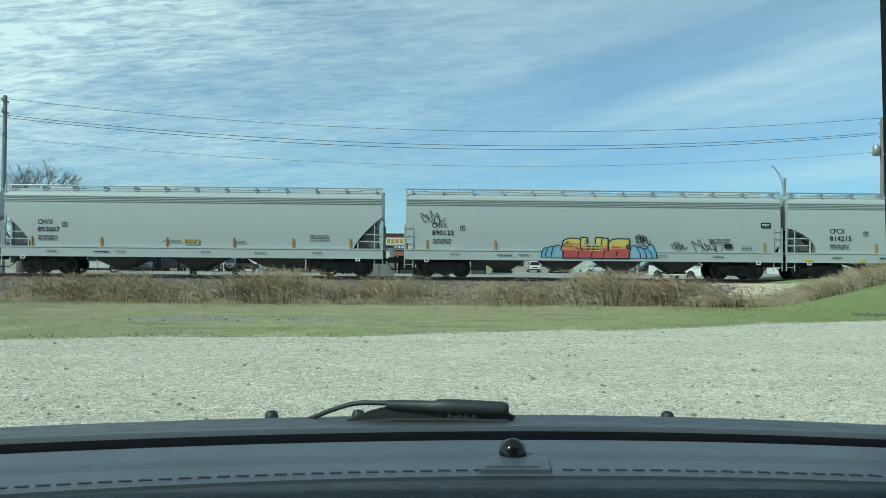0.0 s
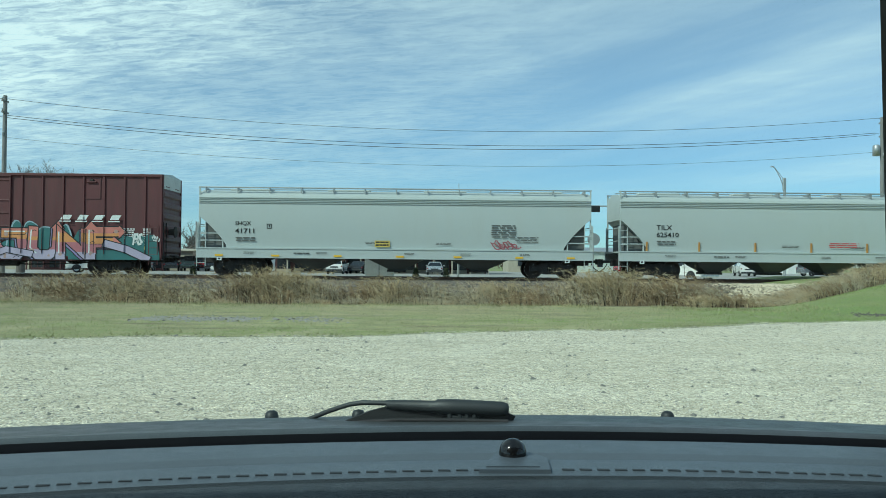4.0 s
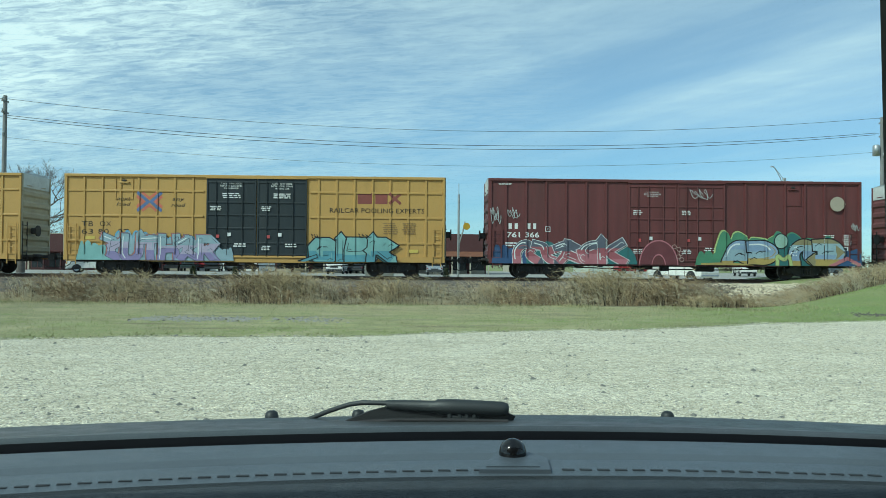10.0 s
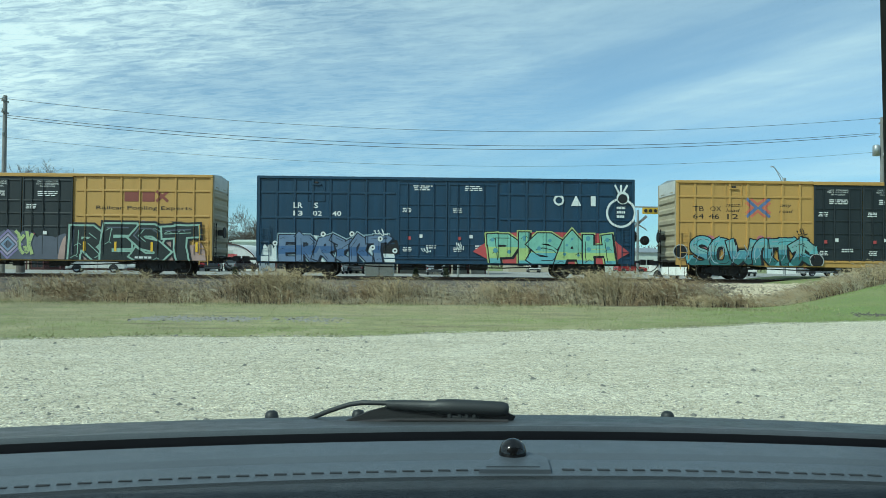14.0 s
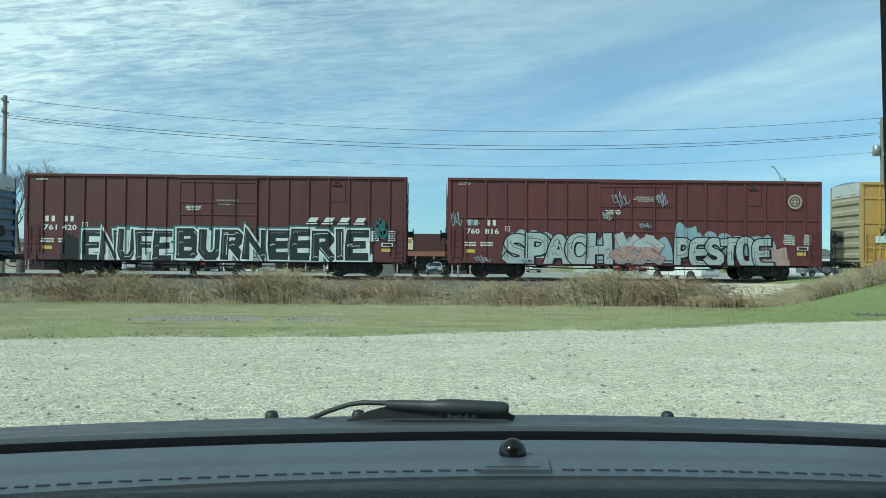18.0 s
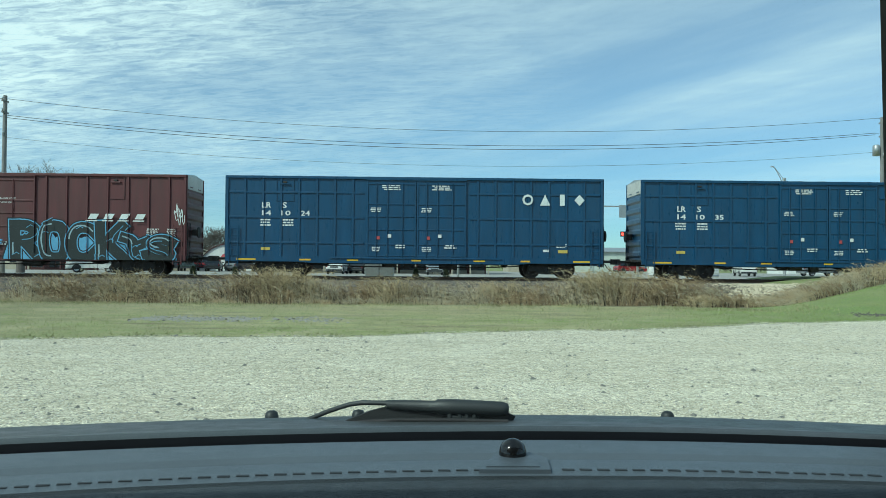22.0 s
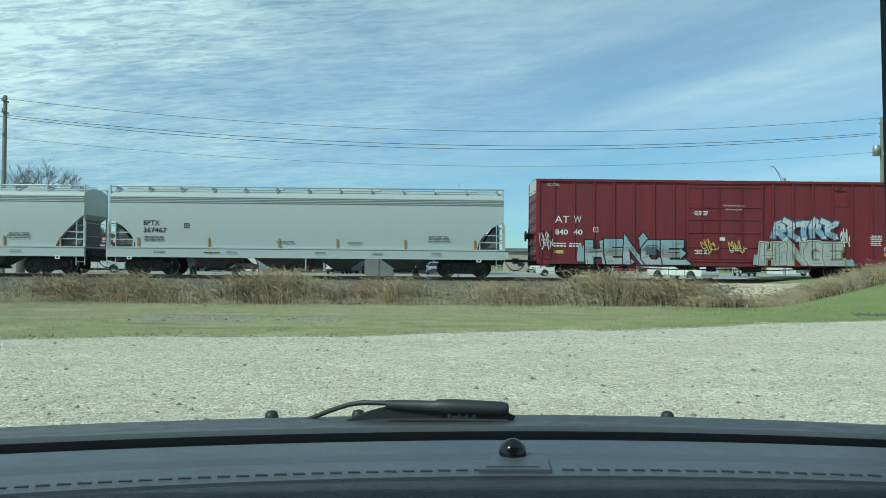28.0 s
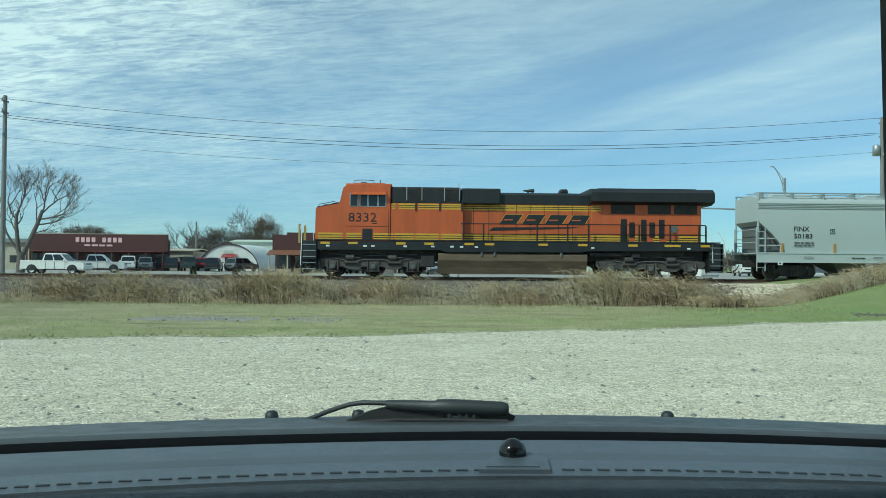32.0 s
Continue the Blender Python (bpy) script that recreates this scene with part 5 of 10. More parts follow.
    for i in range(1, 16):
        part("roof_seam", cached(("roof_seam", 0), seam), car, "", pose(-half + L * i / 16, 0, 0))
    ew = cached(("end_wall", end_paint.name, pk), lambda: end_wall_mesh(end_paint, PALEPANEL, 6, s + 0.02))
    part("end_wall", ew, car, "corrugated steel end wall with a pale top panel", pose(half - 0.02, 0, 0))
    part("end_wall", ew, car, "corrugated steel end wall with a pale top panel", pose(-half + 0.02, 0, 0, 0, 0, 180))
    part("floor_pan", cached(("floor_pan", "box"), lambda: (lambda m: (m.box(-half, half, -s + 0.06, s - 0.06, FLOOR - 0.1, FLOOR), m)[-1])(Mesh(STEEL))), car)
    part("center_sill", cached(("center_sill", "box"), lambda: (lambda m: (m.box(-half, half, -0.3, 0.3, 0.62, FLOOR - 0.1, 0, 0.03), m)[-1])(Mesh(STEEL))), car)
    cm = cached(("coupler", 0), coupler_mesh)
    part("coupler", cm, car, "", pose(half, 0, 0))
    part("coupler", cm, car, "", pose(-half, 0, 0, 0, 0, 180))
    for x in (-half + 2.6, half - 2.6):
        truck(car, x)
    lm = cached(("ladder", pk), lambda: ladder_mesh(0.42, 0.5, 2.5, 6, paint))
    for x in (-half + 0.4, half - 0.4):
        part("ladder", lm, car, "", pose(x, -s - 0.08, 0))

    def end_ladder():
        me = Mesh(STEEL)
        for y in (-1.45, -1.0):
            me.box(0.03, 0.07, y - 0.02, y + 0.02, 0.55, 2.6)
        for i in range(6):
            me.cyl((0.08, -1.45, 0.7 + i * 0.34), (0.08, -1.0, 0.7 + i * 0.34), 0.014, n=6)
        me.box(0.05, 0.45, -1.3, 1.3, 0.86, 0.9)
        me.cyl((0.3, -0.45, 2.15), (0.36, -0.45, 2.15), 0.28, n=14)
        me.box(0.02, 0.3, -0.6, -0.3, 2.0, 2.3, 0, 0.03)
        return me
    el = cached(("end_ladder", 0), end_ladder)
    part("end_ladder", el, car, "", pose(half, 0, 0))
    part("end_ladder", el, car, "", pose(-half, 0, 0, 0, 0, 180))

    def side_latch():
        me = Mesh(paint, STEEL)
        for x in (-0.42, 0.42):
            me.box(x - 0.018, x + 0.018, -s - 0.034, -s, 3.72, EAVE - 0.14)
        me.box(-0.402, 0.402, -s - 0.030, -s, 3.72, 3.755)
        me.box(-0.24, 0.24, -s - 0.085, -s - 0.004, 4.53, 4.60, 0, 0.01)
        me.box(-0.09, 0.09, -s - 0.10, -s - 0.004, 4.61, 4.70, 1, 0.01)
        return me
    part("side_latch", cached(("side_latch", pk), side_latch), car, "framed latch plate high on the side", pose((0.815 if style == "post" else 0.155) * L - half, 0, 0))

    def brake():
        me = Mesh(STEEL)
        me.cyl((1.2, -0.9, 0.58), (2.1, -0.9, 0.58), 0.2, n=12)
        me.cyl((-1.6, -0.8, 0.62), (-1.0, -0.8, 0.62), 0.16, n=12)
        me.box(-0.6, -0.2, -1.1, -0.7, 0.4, 0.72, 0, 0.03)
        me.tube([(-6, -0.6, 0.6), (-3, -0.7, 0.5), (3, -0.7, 0.48), (6, -0.6, 0.6)], 0.03, 6)
        return me
    part("brake_gear", cached(("brake_gear", 0), brake), car)
    for x in (-4.6, -1.6, 1.6, 4.6):
        part("cross_bearer", cached(("cross_bearer", 0), lambda: (lambda m: (m.prism([(-1.4, 0.85), (-1.4, 0.7), (-0.3, 0.5), (0.3, 0.5), (1.4, 0.7), (1.4, 0.85)], -0.08, 0.08, 0, "x"), m)[-1])(Mesh(STEEL))), car, "", pose(x, 0, 0))
    pr = [r for r in ribs] + [(a, b, 0.062) for a, b in dx]
    return car, Paint(-s, pr, L, (FLOOR + 0.05, 0.076, 0.725))


# ---- covered hoppers ----
HOP_TOP = 4.42


def hopper_section(zb, n=6, wide=1.0):
    """Half the outline of the tank from its lower edge zb up to the roof ridge: (y, z)."""
    out = []
    for i in range(n + 1):
        z = zb + (3.85 - zb) * i / n
        out.append((1.47 + 0.05 * math.sin(math.pi * min(1, max(0, (z - 1.4) / 2.5))), z))
    out += [(1.46, 3.97), (1.38, 4.08), (1.1, 4.2), (0.6, 4.3), (0.0, 4.33)]
    return [(y * wide, z) for y, z in out]


def hopper(label, L, paint, cut=(1.35, 1.45), funnels=3, stripes=(), sill_paint=None, bow=0.0):
    """Centre-flow covered hopper. cut: length and height of the sheared lower corner at each end."""
    car = thing("covered_hopper", label, "hopper car", group="train cars")
    sp = sill_paint or paint
    half = L / 2
    inset = 0.14
    body_end = half - inset

    def tank():
        me = Mesh(paint)
        nose = [cut[0] * k for k in (0.0, 0.25, 0.5, 0.7, 0.85, 0.93, 0.98, 1.0)]
        xs = [-body_end + k for k in nose] + [body_end - k for k in nose[::-1]]
        fine = []
        for a, b in zip(xs, xs[1:]):
            k = 12 if b - a > 5 else 1
            fine += [a + (b - a) * i / k for i in range(k)]
        fine.append(xs[-1])
        rows = []
        for x in fine:
            e = body_end - abs(x)
            f = min(1, max(0, e / cut[0]))
            zb = 1.36 + cut[1] * ((1 - bow) * (1 - f) + bow * math.sqrt(max(0, 1 - f * f)))
            h = hopper_section(zb, 6)
            rows.append([(x, -y, z) for y, z in h] + [(x, y, z) for y, z in h[::-1][1:]])
        me.grid(rows, 0, True)
        me.face(rows[0], 0)
        me.face(rows[-1][::-1], 0)
        for r0, r1 in zip(rows, rows[1:]):
            me.face([r0[0], r0[-1], r1[-1], r1[0]], 0)
        return me
    key = (paint.name, round(L, 2), cut, bow)
    part("tank", cached(("tank", *key), tank), car)

    def edge_rib():
        me = Mesh(paint)
        for sd in (-1, 1):
            for zm in (3.60, 3.68, 3.76):
                me.box(-body_end, body_end, min(sd * 1.44, sd * 1.532), max(sd * 1.44, sd * 1.532), zm, zm + 0.03, 0, 0.010)
            me.box(-body_end, body_end, min(sd * 1.44, sd * 1.53), max(sd * 1.44, sd * 1.53), 3.84, 3.9, 0, 0.012)
        return me
    part("side_moulding", cached(("side_moulding", *key), edge_rib), car)
    for sd in (-1, 1):
        def sill(sd=sd):
            me = Mesh(sp)
            lo, hi = (-1.62, -1.46) if sd < 0 else (1.46, 1.62)
            me.box(-half + 0.05, half - 0.05, lo, hi, 0.90, 1.36, 0, 0.02)
            me.box(-half + 0.05, half - 0.05, lo - (0.03 if sd < 0 else 0), hi + (0.03 if sd > 0 else 0), 1.33, 1.39, 0)
            me.box(-half + 0.05, half - 0.05, lo - (0.02 if sd < 0 else 0), hi + (0.02 if sd > 0 else 0), 0.88, 0.92, 0)
            return me
        part("side_sill", cached(("hop_sill", sp.name, round(L, 2), sd), sill), car)

    def walk_roof():
        me = Mesh(GALV)
        for y in (-0.62, 0.42):
            me.box(-half + 0.35, half - 0.35, y, y + 0.2, HOP_TOP + 0.02, HOP_TOP + 0.05)
        me.box(-half + 0.1, half - 0.1, -1.42, -1.32, HOP_TOP - 0.06, HOP_TOP + 0.0, 0, 0.01)
        me.box(-half + 0.1, half - 0.1, 1.32, 1.42, HOP_TOP - 0.06, HOP_TOP + 0.0, 0, 0.01)
        return me
    part("running_board", cached(("running_board", round(L, 2)), walk_roof), car, "galvanised roof walkway")
    n = 13
    for i in range(n):
        part("roof_bracket", cached(("roof_bracket", 0), lambda: (lambda m: (m.prism([(-1.42, 4.12), (-1.42, 4.37), (-1.36, 4.37), (-0.6, 4.36), (-0.6, 4.30), (-1.3, 4.22)], -0.02, 0.02, 0, "x"), m)[-1])(Mesh(GALV))), car, "", pose(-body_end + 0.3 + (2 * body_end - 0.6) * i / (n - 1), 0, 0))
    for i in range(4):
        part("hatch", cached(("hatch", 0), lambda: (lambda m: (m.box(-1.1, 1.1, -0.28, 0.28, 4.3, 4.42, 0, 0.05), m)[-1])(Mesh(paint))), car, "", pose(-half + L * (i + 0.5) / 4, 0, 0))
    for sgn in (-1, 1):
        m = pose(0, 0, 0) if sgn > 0 else pose(0, 0, 0, 0, 0, 180)

        def end_frame():
            me = Mesh(paint)
            for y in (-1.42, 1.42):
                me.box(half - 0.20, half - 0.13, y - 0.04, y + 0.04, 1.36, HOP_TOP)
                me.box(half - 0.14, half - 0.07, y - 0.035, y + 0.035, 1.36, 2.65)
                me.box(half - 1.35, half - 1.29, y - 0.035, y + 0.035, 1.36, 2.35)
                for z in (1.75, 2.1, 2.6):
                    me.box(half - (1.33 if z < 2.3 else 0.2), half - 0.07, y - 0.025, y + 0.025, z - 0.025, z + 0.025)
            for z in (1.9, 2.55):
                me.cyl((half - 0.1, -1.42, z), (half - 0.1, 1.42, z), 0.02, n=6)
            me.box(half - 0.46, half - 0.05, -1.45, 1.45, 1.30, 1.37, 0)
            return me
        part("end_railing", cached(("end_railing", paint.name, round(L, 2)), end_frame), car, "", m)

        def slope():
            me = Mesh(UNDER)
            # slope sheet in mid-grey instead of car paint: its shade is coloured in
            me.prism([(half - 0.4, 1.36), (body_end - cut[0] + 0.05, 1.36), (body_end - 0.25, 1.36 + cut[1])], -1.2, 1.2, 0)
            me.box(half - 1.2, half - 0.3, -1.3, 1.3, 1.33, 1.37)
            me.cyl((half - 1.0, -0.7, 1.65), (half - 0.5, -0.7, 1.65), 0.2, n=10)
            return me
        part("end_platform", cached(("end_platform", round(L, 2), cut), slope), car, "", m)
        lad = cached(("hop_ladder", paint.name), lambda: ladder_mesh(0.42, 0.45, 2.6, 6, paint))
        part("ladder", lad, car, "", pose(sgn * (half - 0.28), -1.5, 0))
        part("coupler", cached(("coupler", 0), coupler_mesh), car, "", pose(half - 0.25, 0, 0) if sgn > 0 else pose(-half + 0.25, 0, 0, 0, 0, 180))
        truck(car, sgn * (half - 2.05), 0.46)

        def draft():
            me = Mesh(STEEL)
            me.prism([(half - 3.3, 1.2), (half - 3.6, 0.85), (half - 2.9, 0.62), (half - 0.6, 0.62), (half - 0.4, 0.8), (half - 0.4, 1.2)], -0.35, 0.35, 0)
            return me
        part("draft_sill", cached(("draft_sill", round(L, 2)), draft), car, "", m)
    span = L - 7.2
    for i in range(funnels):
        w = span / funnels * 0.42

        def fun(w=w):
            me = Mesh(UNDER, STEEL)
            top, bot = [(-w, -1.42), (w, -1.42), (w, 1.42), (-w, 1.42)], [(-0.38, -0.55), (0.38, -0.55), (0.38, 0.55), (-0.38, 0.55)]
            me.grid([[(*p, 1.05) for p in top], [(*p, 0.36) for p in bot]], 0, False, True)
            me.box(-0.48, 0.48, -0.62, 0.62, 0.24, 0.36, 1, 0.02)
            me.cyl((-0.3, -0.9, 0.3), (-0.3, 0.9, 0.3), 0.05, n=8, k=1)
            return me
        part("discharge_chute", cached(("discharge_chute", round(w, 2)), fun), car, "", pose(-span / 2 + span * (i + 0.5) / funnels, 0, 0))
    part("belly", cached(("belly", round(L, 2)), lambda: (lambda m: (m.box(-half + 2.6, half - 2.6, -1.4, 1.4, 1.03, 1.34), m)[-1])(Mesh(UNDER))), car)
    for i in range(1, 6):
        part("weld_seam", cached(("weld_seam", paint.name), lambda: (lambda m: (m.grid([[(x, -y - 0.0025, z) for y, z in hopper_section(1.40, 6)[:8]] for x in (-0.018, 0.018)], 0, True), m)[-1])(Mesh(paint))), car, "", pose(-half + L * i / 6 + 0.3, 0, 0))
    for u in stripes:
        part("reflector", cached(("reflector", 0), lambda: (lambda m: (m.box(-0.038, 0.038, -1.555, -1.46, 1.39, 1.86), m)[-1])(Mesh(AMBER))), car, "amber upright reflector strip", pose((u - 0.5) * L, 0, 0))
    return car, Paint(-1.53, [], L)


# ---- the cars of the train, head to tail, with their paint ----
def spray(name, col, rough=0.5):
    lum = 0.3 * col[0] + 0.5 * col[1] + 0.2 * col[2]
    return mat("spray_" + name, tuple(lum + (c - lum) * 0.82 for c in col), rough, 0, 0.16, 1.6)


S_BLACK, S_WHITE, S_SILVER = spray("black", (0.012, 0.012, 0.014)), spray("white", (0.68, 0.72, 0.70)), spray("silver", (0.4, 0.425, 0.415))
S_PALE, S_CYAN, S_TEAL = spray("pale_blue", (0.27, 0.39, 0.45)), spray("cyan", (0.09, 0.3, 0.37)), spray("teal", (0.03, 0.15, 0.15))
S_AQUA, S_GREEN, S_LIME = spray("aqua", (0.20, 0.42, 0.40)), spray("green", (0.07, 0.24, 0.12)), spray("lime", (0.4, 0.5, 0.14))
S_YELLOW, S_ORANGE, S_RED = spray("yellow", (0.62, 0.50, 0.06)), spray("orange", (0.62, 0.24, 0.04)), spray("red", (0.50, 0.05, 0.05))
S_PINK, S_ROSE, S_PURPLE = spray("pink", (0.44, 0.13, 0.16)), spray("rose", (0.35, 0.08, 0.10)), spray("purple", (0.25, 0.20, 0.42))
S_BLUE, S_NAVY, S_LILAC = spray("blue", (0.045, 0.12, 0.29)), spray("navy", (0.03, 0.08, 0.2)), spray("lilac", (0.42, 0.36, 0.50))
S_OCHRE, S_SALMON, S_MINT = spray("ochre", (0.40, 0.28, 0.05)), spray("salmon", (0.42, 0.27, 0.23)), spray("mint", (0.28, 0.45, 0.36))
S_SKY, S_SLATE, S_CORAL = spray("sky_blue", (0.10, 0.36, 0.60)), spray("slate", (0.10, 0.11, 0.15)), spray("coral", (0.55, 0.16, 0.12))
S_WORN, S_WORNA, S_FROST = spray("worn_silver", (0.28, 0.265, 0.235)), spray("worn_pale_aqua", (0.4, 0.47, 0.45)), spray("frosted_lilac", (0.52, 0.55, 0.57))
S_TAUPE, S_PERI, S_TURQ = spray("taupe", (0.20, 0.15, 0.12)), spray("periwinkle", (0.22, 0.32, 0.48)), spray("turquoise", (0.13, 0.42, 0.46))
S_WINE = spray("wine_red", (0.15, 0.030, 0.038))
S_STEELB, S_INK = spray("steel_blue", (0.13, 0.2, 0.33)), spray("ink_blue", (0.010, 0.018, 0.040))
S_LIMEB, S_AQUAG, S_BLACKG = spray("bright_lime", (0.42, 0.6, 0.16)), spray("aqua_green", (0.2, 0.5, 0.37)), spray("greenish_black", (0.016, 0.024, 0.024))
S_DULL = spray("dull_ochre", (0.26, 0.22, 0.10))
LOGO_RED = spray("faded_emblem_red", (0.26, 0.055, 0.035))
SIGN_Y = spray("notice_yellow", (0.62, 0.44, 0.03))
DULLPRINT = spray("faded_print", (0.30, 0.17, 0.04))
EM_BLUE, EM_RED = spray("emblem_blue", (0.10, 0.16, 0.36)), spray("emblem_red", (0.62, 0.12, 0.06))


def posts_even(step, margin=0.3):
    n = round((BOX_L - 2 * margin) / step)
    return [-BOX_L / 2 + margin + (BOX_L - 2 * margin) * i / n for i in range(n + 1)]


POSTS_A, POSTS_B = posts_even(1.0, 0.85), posts_even(0.87, 0.95)
CARS = []


def enter(car, x):
    car.matrix_basis = pose(x, TRACK_Y, RAIL_Z)
    CARS.append((car, x))


def mark_letters(p, u0, u1, z0, z1, material, n):
    """A company's letters, as plain blocks of their size."""
    w = (u1 - u0) / n
    for i in range(n):
        p.rect(u0 + w * (i + 0.2), u0 + w * (i + 0.72), z0, z1, material)


def door_print(p, doors, material, rnd):
    """Small notices on the doors."""
    for a, b in doors:
        w = b - a
        p.bars(a + w * 0.08, a + w * 0.3, 3.2, 3.45, 3, material, rnd)
        p.rect(a + w * 0.42, a + w * 0.5, 1.95, 2.12, WHITE)
        p.rect(a + w * 0.2, a + w * 0.27, 1.86, 2.02, S_RED)
        p.bars(a + w * 0.55, a + w * 0.8, 1.4, 1.62, 2, material, rnd)
        p.bars(a + w * 0.1, a + w * 0.3, 1.25, 1.5, 3, material, rnd)


# -- hoppers
STR7 = (0.08, 0.24, 0.405, 0.57, 0.73, 0.915)


def hopper_print(p, mark, number, box_, rnd, u=0.10, z=2.1, notice=0.80):
    p.text(mark, u, u + 0.040, z + 0.36, z + 0.60, BLACKP, 0.012)
    p.text(number, u, u + 0.0095 * len(number), z, z + 0.24, BLACKP, 0.012)
    p.bars(u, u + 0.052, z - 0.42, z - 0.16, 2, UNDER, rnd, 0.1)
    b = p.x(box_)
    for a in ((-0.12, -0.12, 0.12, -0.09), (-0.12, 0.09, 0.12, 0.12), (-0.12, -0.09, -0.09, 0.09), (0.09, -0.09, 0.12, 0.09)):
        p.poly([(b + a[0], z + 0.36 + a[1]), (b + a[2], z + 0.36 + a[1]), (b + a[2], z + 0.36 + a[3]), (b + a[0], z + 0.36 + a[3])], BLACKP)
    p.poly([(b - 0.03, z + 0.32), (b + 0.03, z + 0.32), (b + 0.03, z + 0.42), (b - 0.03, z + 0.42)], BLACKP)
    p.coat()
    p.bars(notice, notice + 0.06, 1.75, 2.05, 4, UNDER, rnd, 0.2)
    p.bars(0.42, 0.47, 1.62, 1.74, 2, UNDER, rnd, 0.2)
    p.bars(0.60, 0.64, 1.6, 1.72, 2, UNDER, rnd, 0.2)


def sill_print(p, rnd, amber=False):
    q = Paint(-1.652, [], p.length)
    for u in (0.12, 0.30, 0.52, 0.66, 0.81):
        q.bars(u, u + 0.03, 1.08, 1.2, 2, UNDER, rnd, 0.2)
    q.bars(0.245, 0.285, 1.08, 1.18, 1, BLACKP, rnd, 0.05)
    if amber:
        for u in (0.05, 0.19, 0.345, 0.5, 0.645, 0.80, 0.93):
            q.rect(u, u + 0.02, 0.96, 1.05, MARKY)
    for u in (0.055, 0.925):
        q.rect(u, u + 0.012, 0.76, 0.92, S_WHITE)
        q.rect(u + 0.003, u + 0.009, 0.80, 0.88, BLACKP)
    return q


def grey_hopper(x, length, label, mark, number, paint, seed, box_=0.17, amber=False, stripes=STR7, extra=None, funnels=3, u=0.10, z=2.1, cut=(1.38, 1.6), bow=0.3):
    rnd = random.Random(seed)
    car, p = hopper(label, length, paint, cut, funnels=funnels, stripes=stripes, bow=bow)
    hopper_print(p, mark, number, box_, rnd, u, z)
    p.done("lettering", car, "black stencilled marks and numbers", "stuff")
    sill_print(p, rnd, amber).done("sill_lettering", car, "small stencils along the side sill", "stuff")
    if extra:
        extra(p, car, rnd)
    enter(car, x)


def extra_b(p, car, rnd):
    # it runs from the tank down over the side sill, which stands further out
    q = Paint(-1.652, [], p.length)
    q.mesh = p.mesh
    for k, (u, w) in enumerate(((0.3740, 0.013), (0.3880, 0.016), (0.4040, 0.017), (0.6480, 0.013), (0.6340, 0.016), (0.6180, 0.017), (0.6040, 0.015))):
        x, z, r = p.x(u), 1.04, w * p.length
        top = 0.46 + 0.07 * (k % 4)
        for grow_, m in ((0.05, S_BLACK), (0.0, S_SKY), (-0.12, S_PALE)):
            arch = [(x + (r + grow_) * math.cos(a), z + max(0.0, (top + grow_) * math.sin(a))) for a in (math.pi * i / 12 for i in range(13))]
            for side, lo, hi in ((q, 0.9, 1.395), (p, 1.395, 3.0)):
                part_ = clip(arch, 1, lo, hi)
                if len(part_) > 2:
                    side.poly(part_, m)
                side.coat()
    q.rect(0.4150, 0.5930, 1.00, 1.395, S_BLACK)
    q.rect(0.4190, 0.5890, 1.04, 1.395, S_RED)
    for u in (0.455, 0.490, 0.522, 0.555):
        q.stroke([(p.x(u), 1.05), (p.x(u + 0.004), 1.38)], 0.05, S_BLACK, False)
    p.cloud(0.4150, 0.5930, 1.36, 1.72, S_BLACK, rnd, 6)
    p.capitals("SUIE", 0.4200, 0.5880, 1.26, 2.00, ((0.30, S_RED), (0.62, S_ORANGE), (1, S_YELLOW)), S_BLACK, rnd, 0.34, 0.06, True, None, None, (0, 0), 0.14, 0.05)
    p.rect(0.4749, 0.5200, 1.36, 1.70, SIGN_Y)
    p.bars(0.4765, 0.5185, 1.40, 1.66, 2, BLACKP, rnd, 0.1)
    p.done("graffiti", car, "bubble graffiti in red, yellow and light blue with black outlines")
    for b in (0.0416, 0.1071, 2.61, 3.29,), (0.6057, 0.6463, 1.75, 2.20,), (0.7005, 0.7428, 1.40, 1.88,), (0.7518, 0.8364, 1.33, 2.00,):
        p.tag(*b[0] if isinstance(b[0], tuple) else b, S_BLACK, rnd, 0.035, 14)
    p.text("19", 0.6102, 0.6312, 1.78, 2.20, S_BLACK)
    p.done("graffiti_tag", car, "thin black sprayed scribbles", "stuff")
    p.rect(0.8425, 0.8637, 1.56, 1.79, BLACKP)
    p.rect(0.9394, 0.9651, 2.62, 2.87, BLACKP)
    p.bars(0.9424, 0.9621, 2.68, 2.82, 2, S_WHITE, rnd, 0.1)
    p.bars(0.8879, 0.9181, 1.46, 1.68, 3, UNDER, rnd, 0.2)
    p.done("notice", car, "small black placards", "stuff")


def extra_yellow(u0, u1):
    def fn(p, car, rnd):
        p.rect(u0, u1, 1.56, 1.80, SIGN_Y)
        p.bars(u0 + 0.002, u1 - 0.002, 1.58, 1.78, 2, BLACKP, rnd, 0.1)
        p.done("notice", car, "yellow notice with small print", "stuff")
    return fn


def extra_d(p, car, rnd):
    p.bars(0.5449, 0.6243, 1.62, 1.90, 3, S_RED, rnd, 0.1)
    p.done("notice", car, "lines of small red print", "stuff")


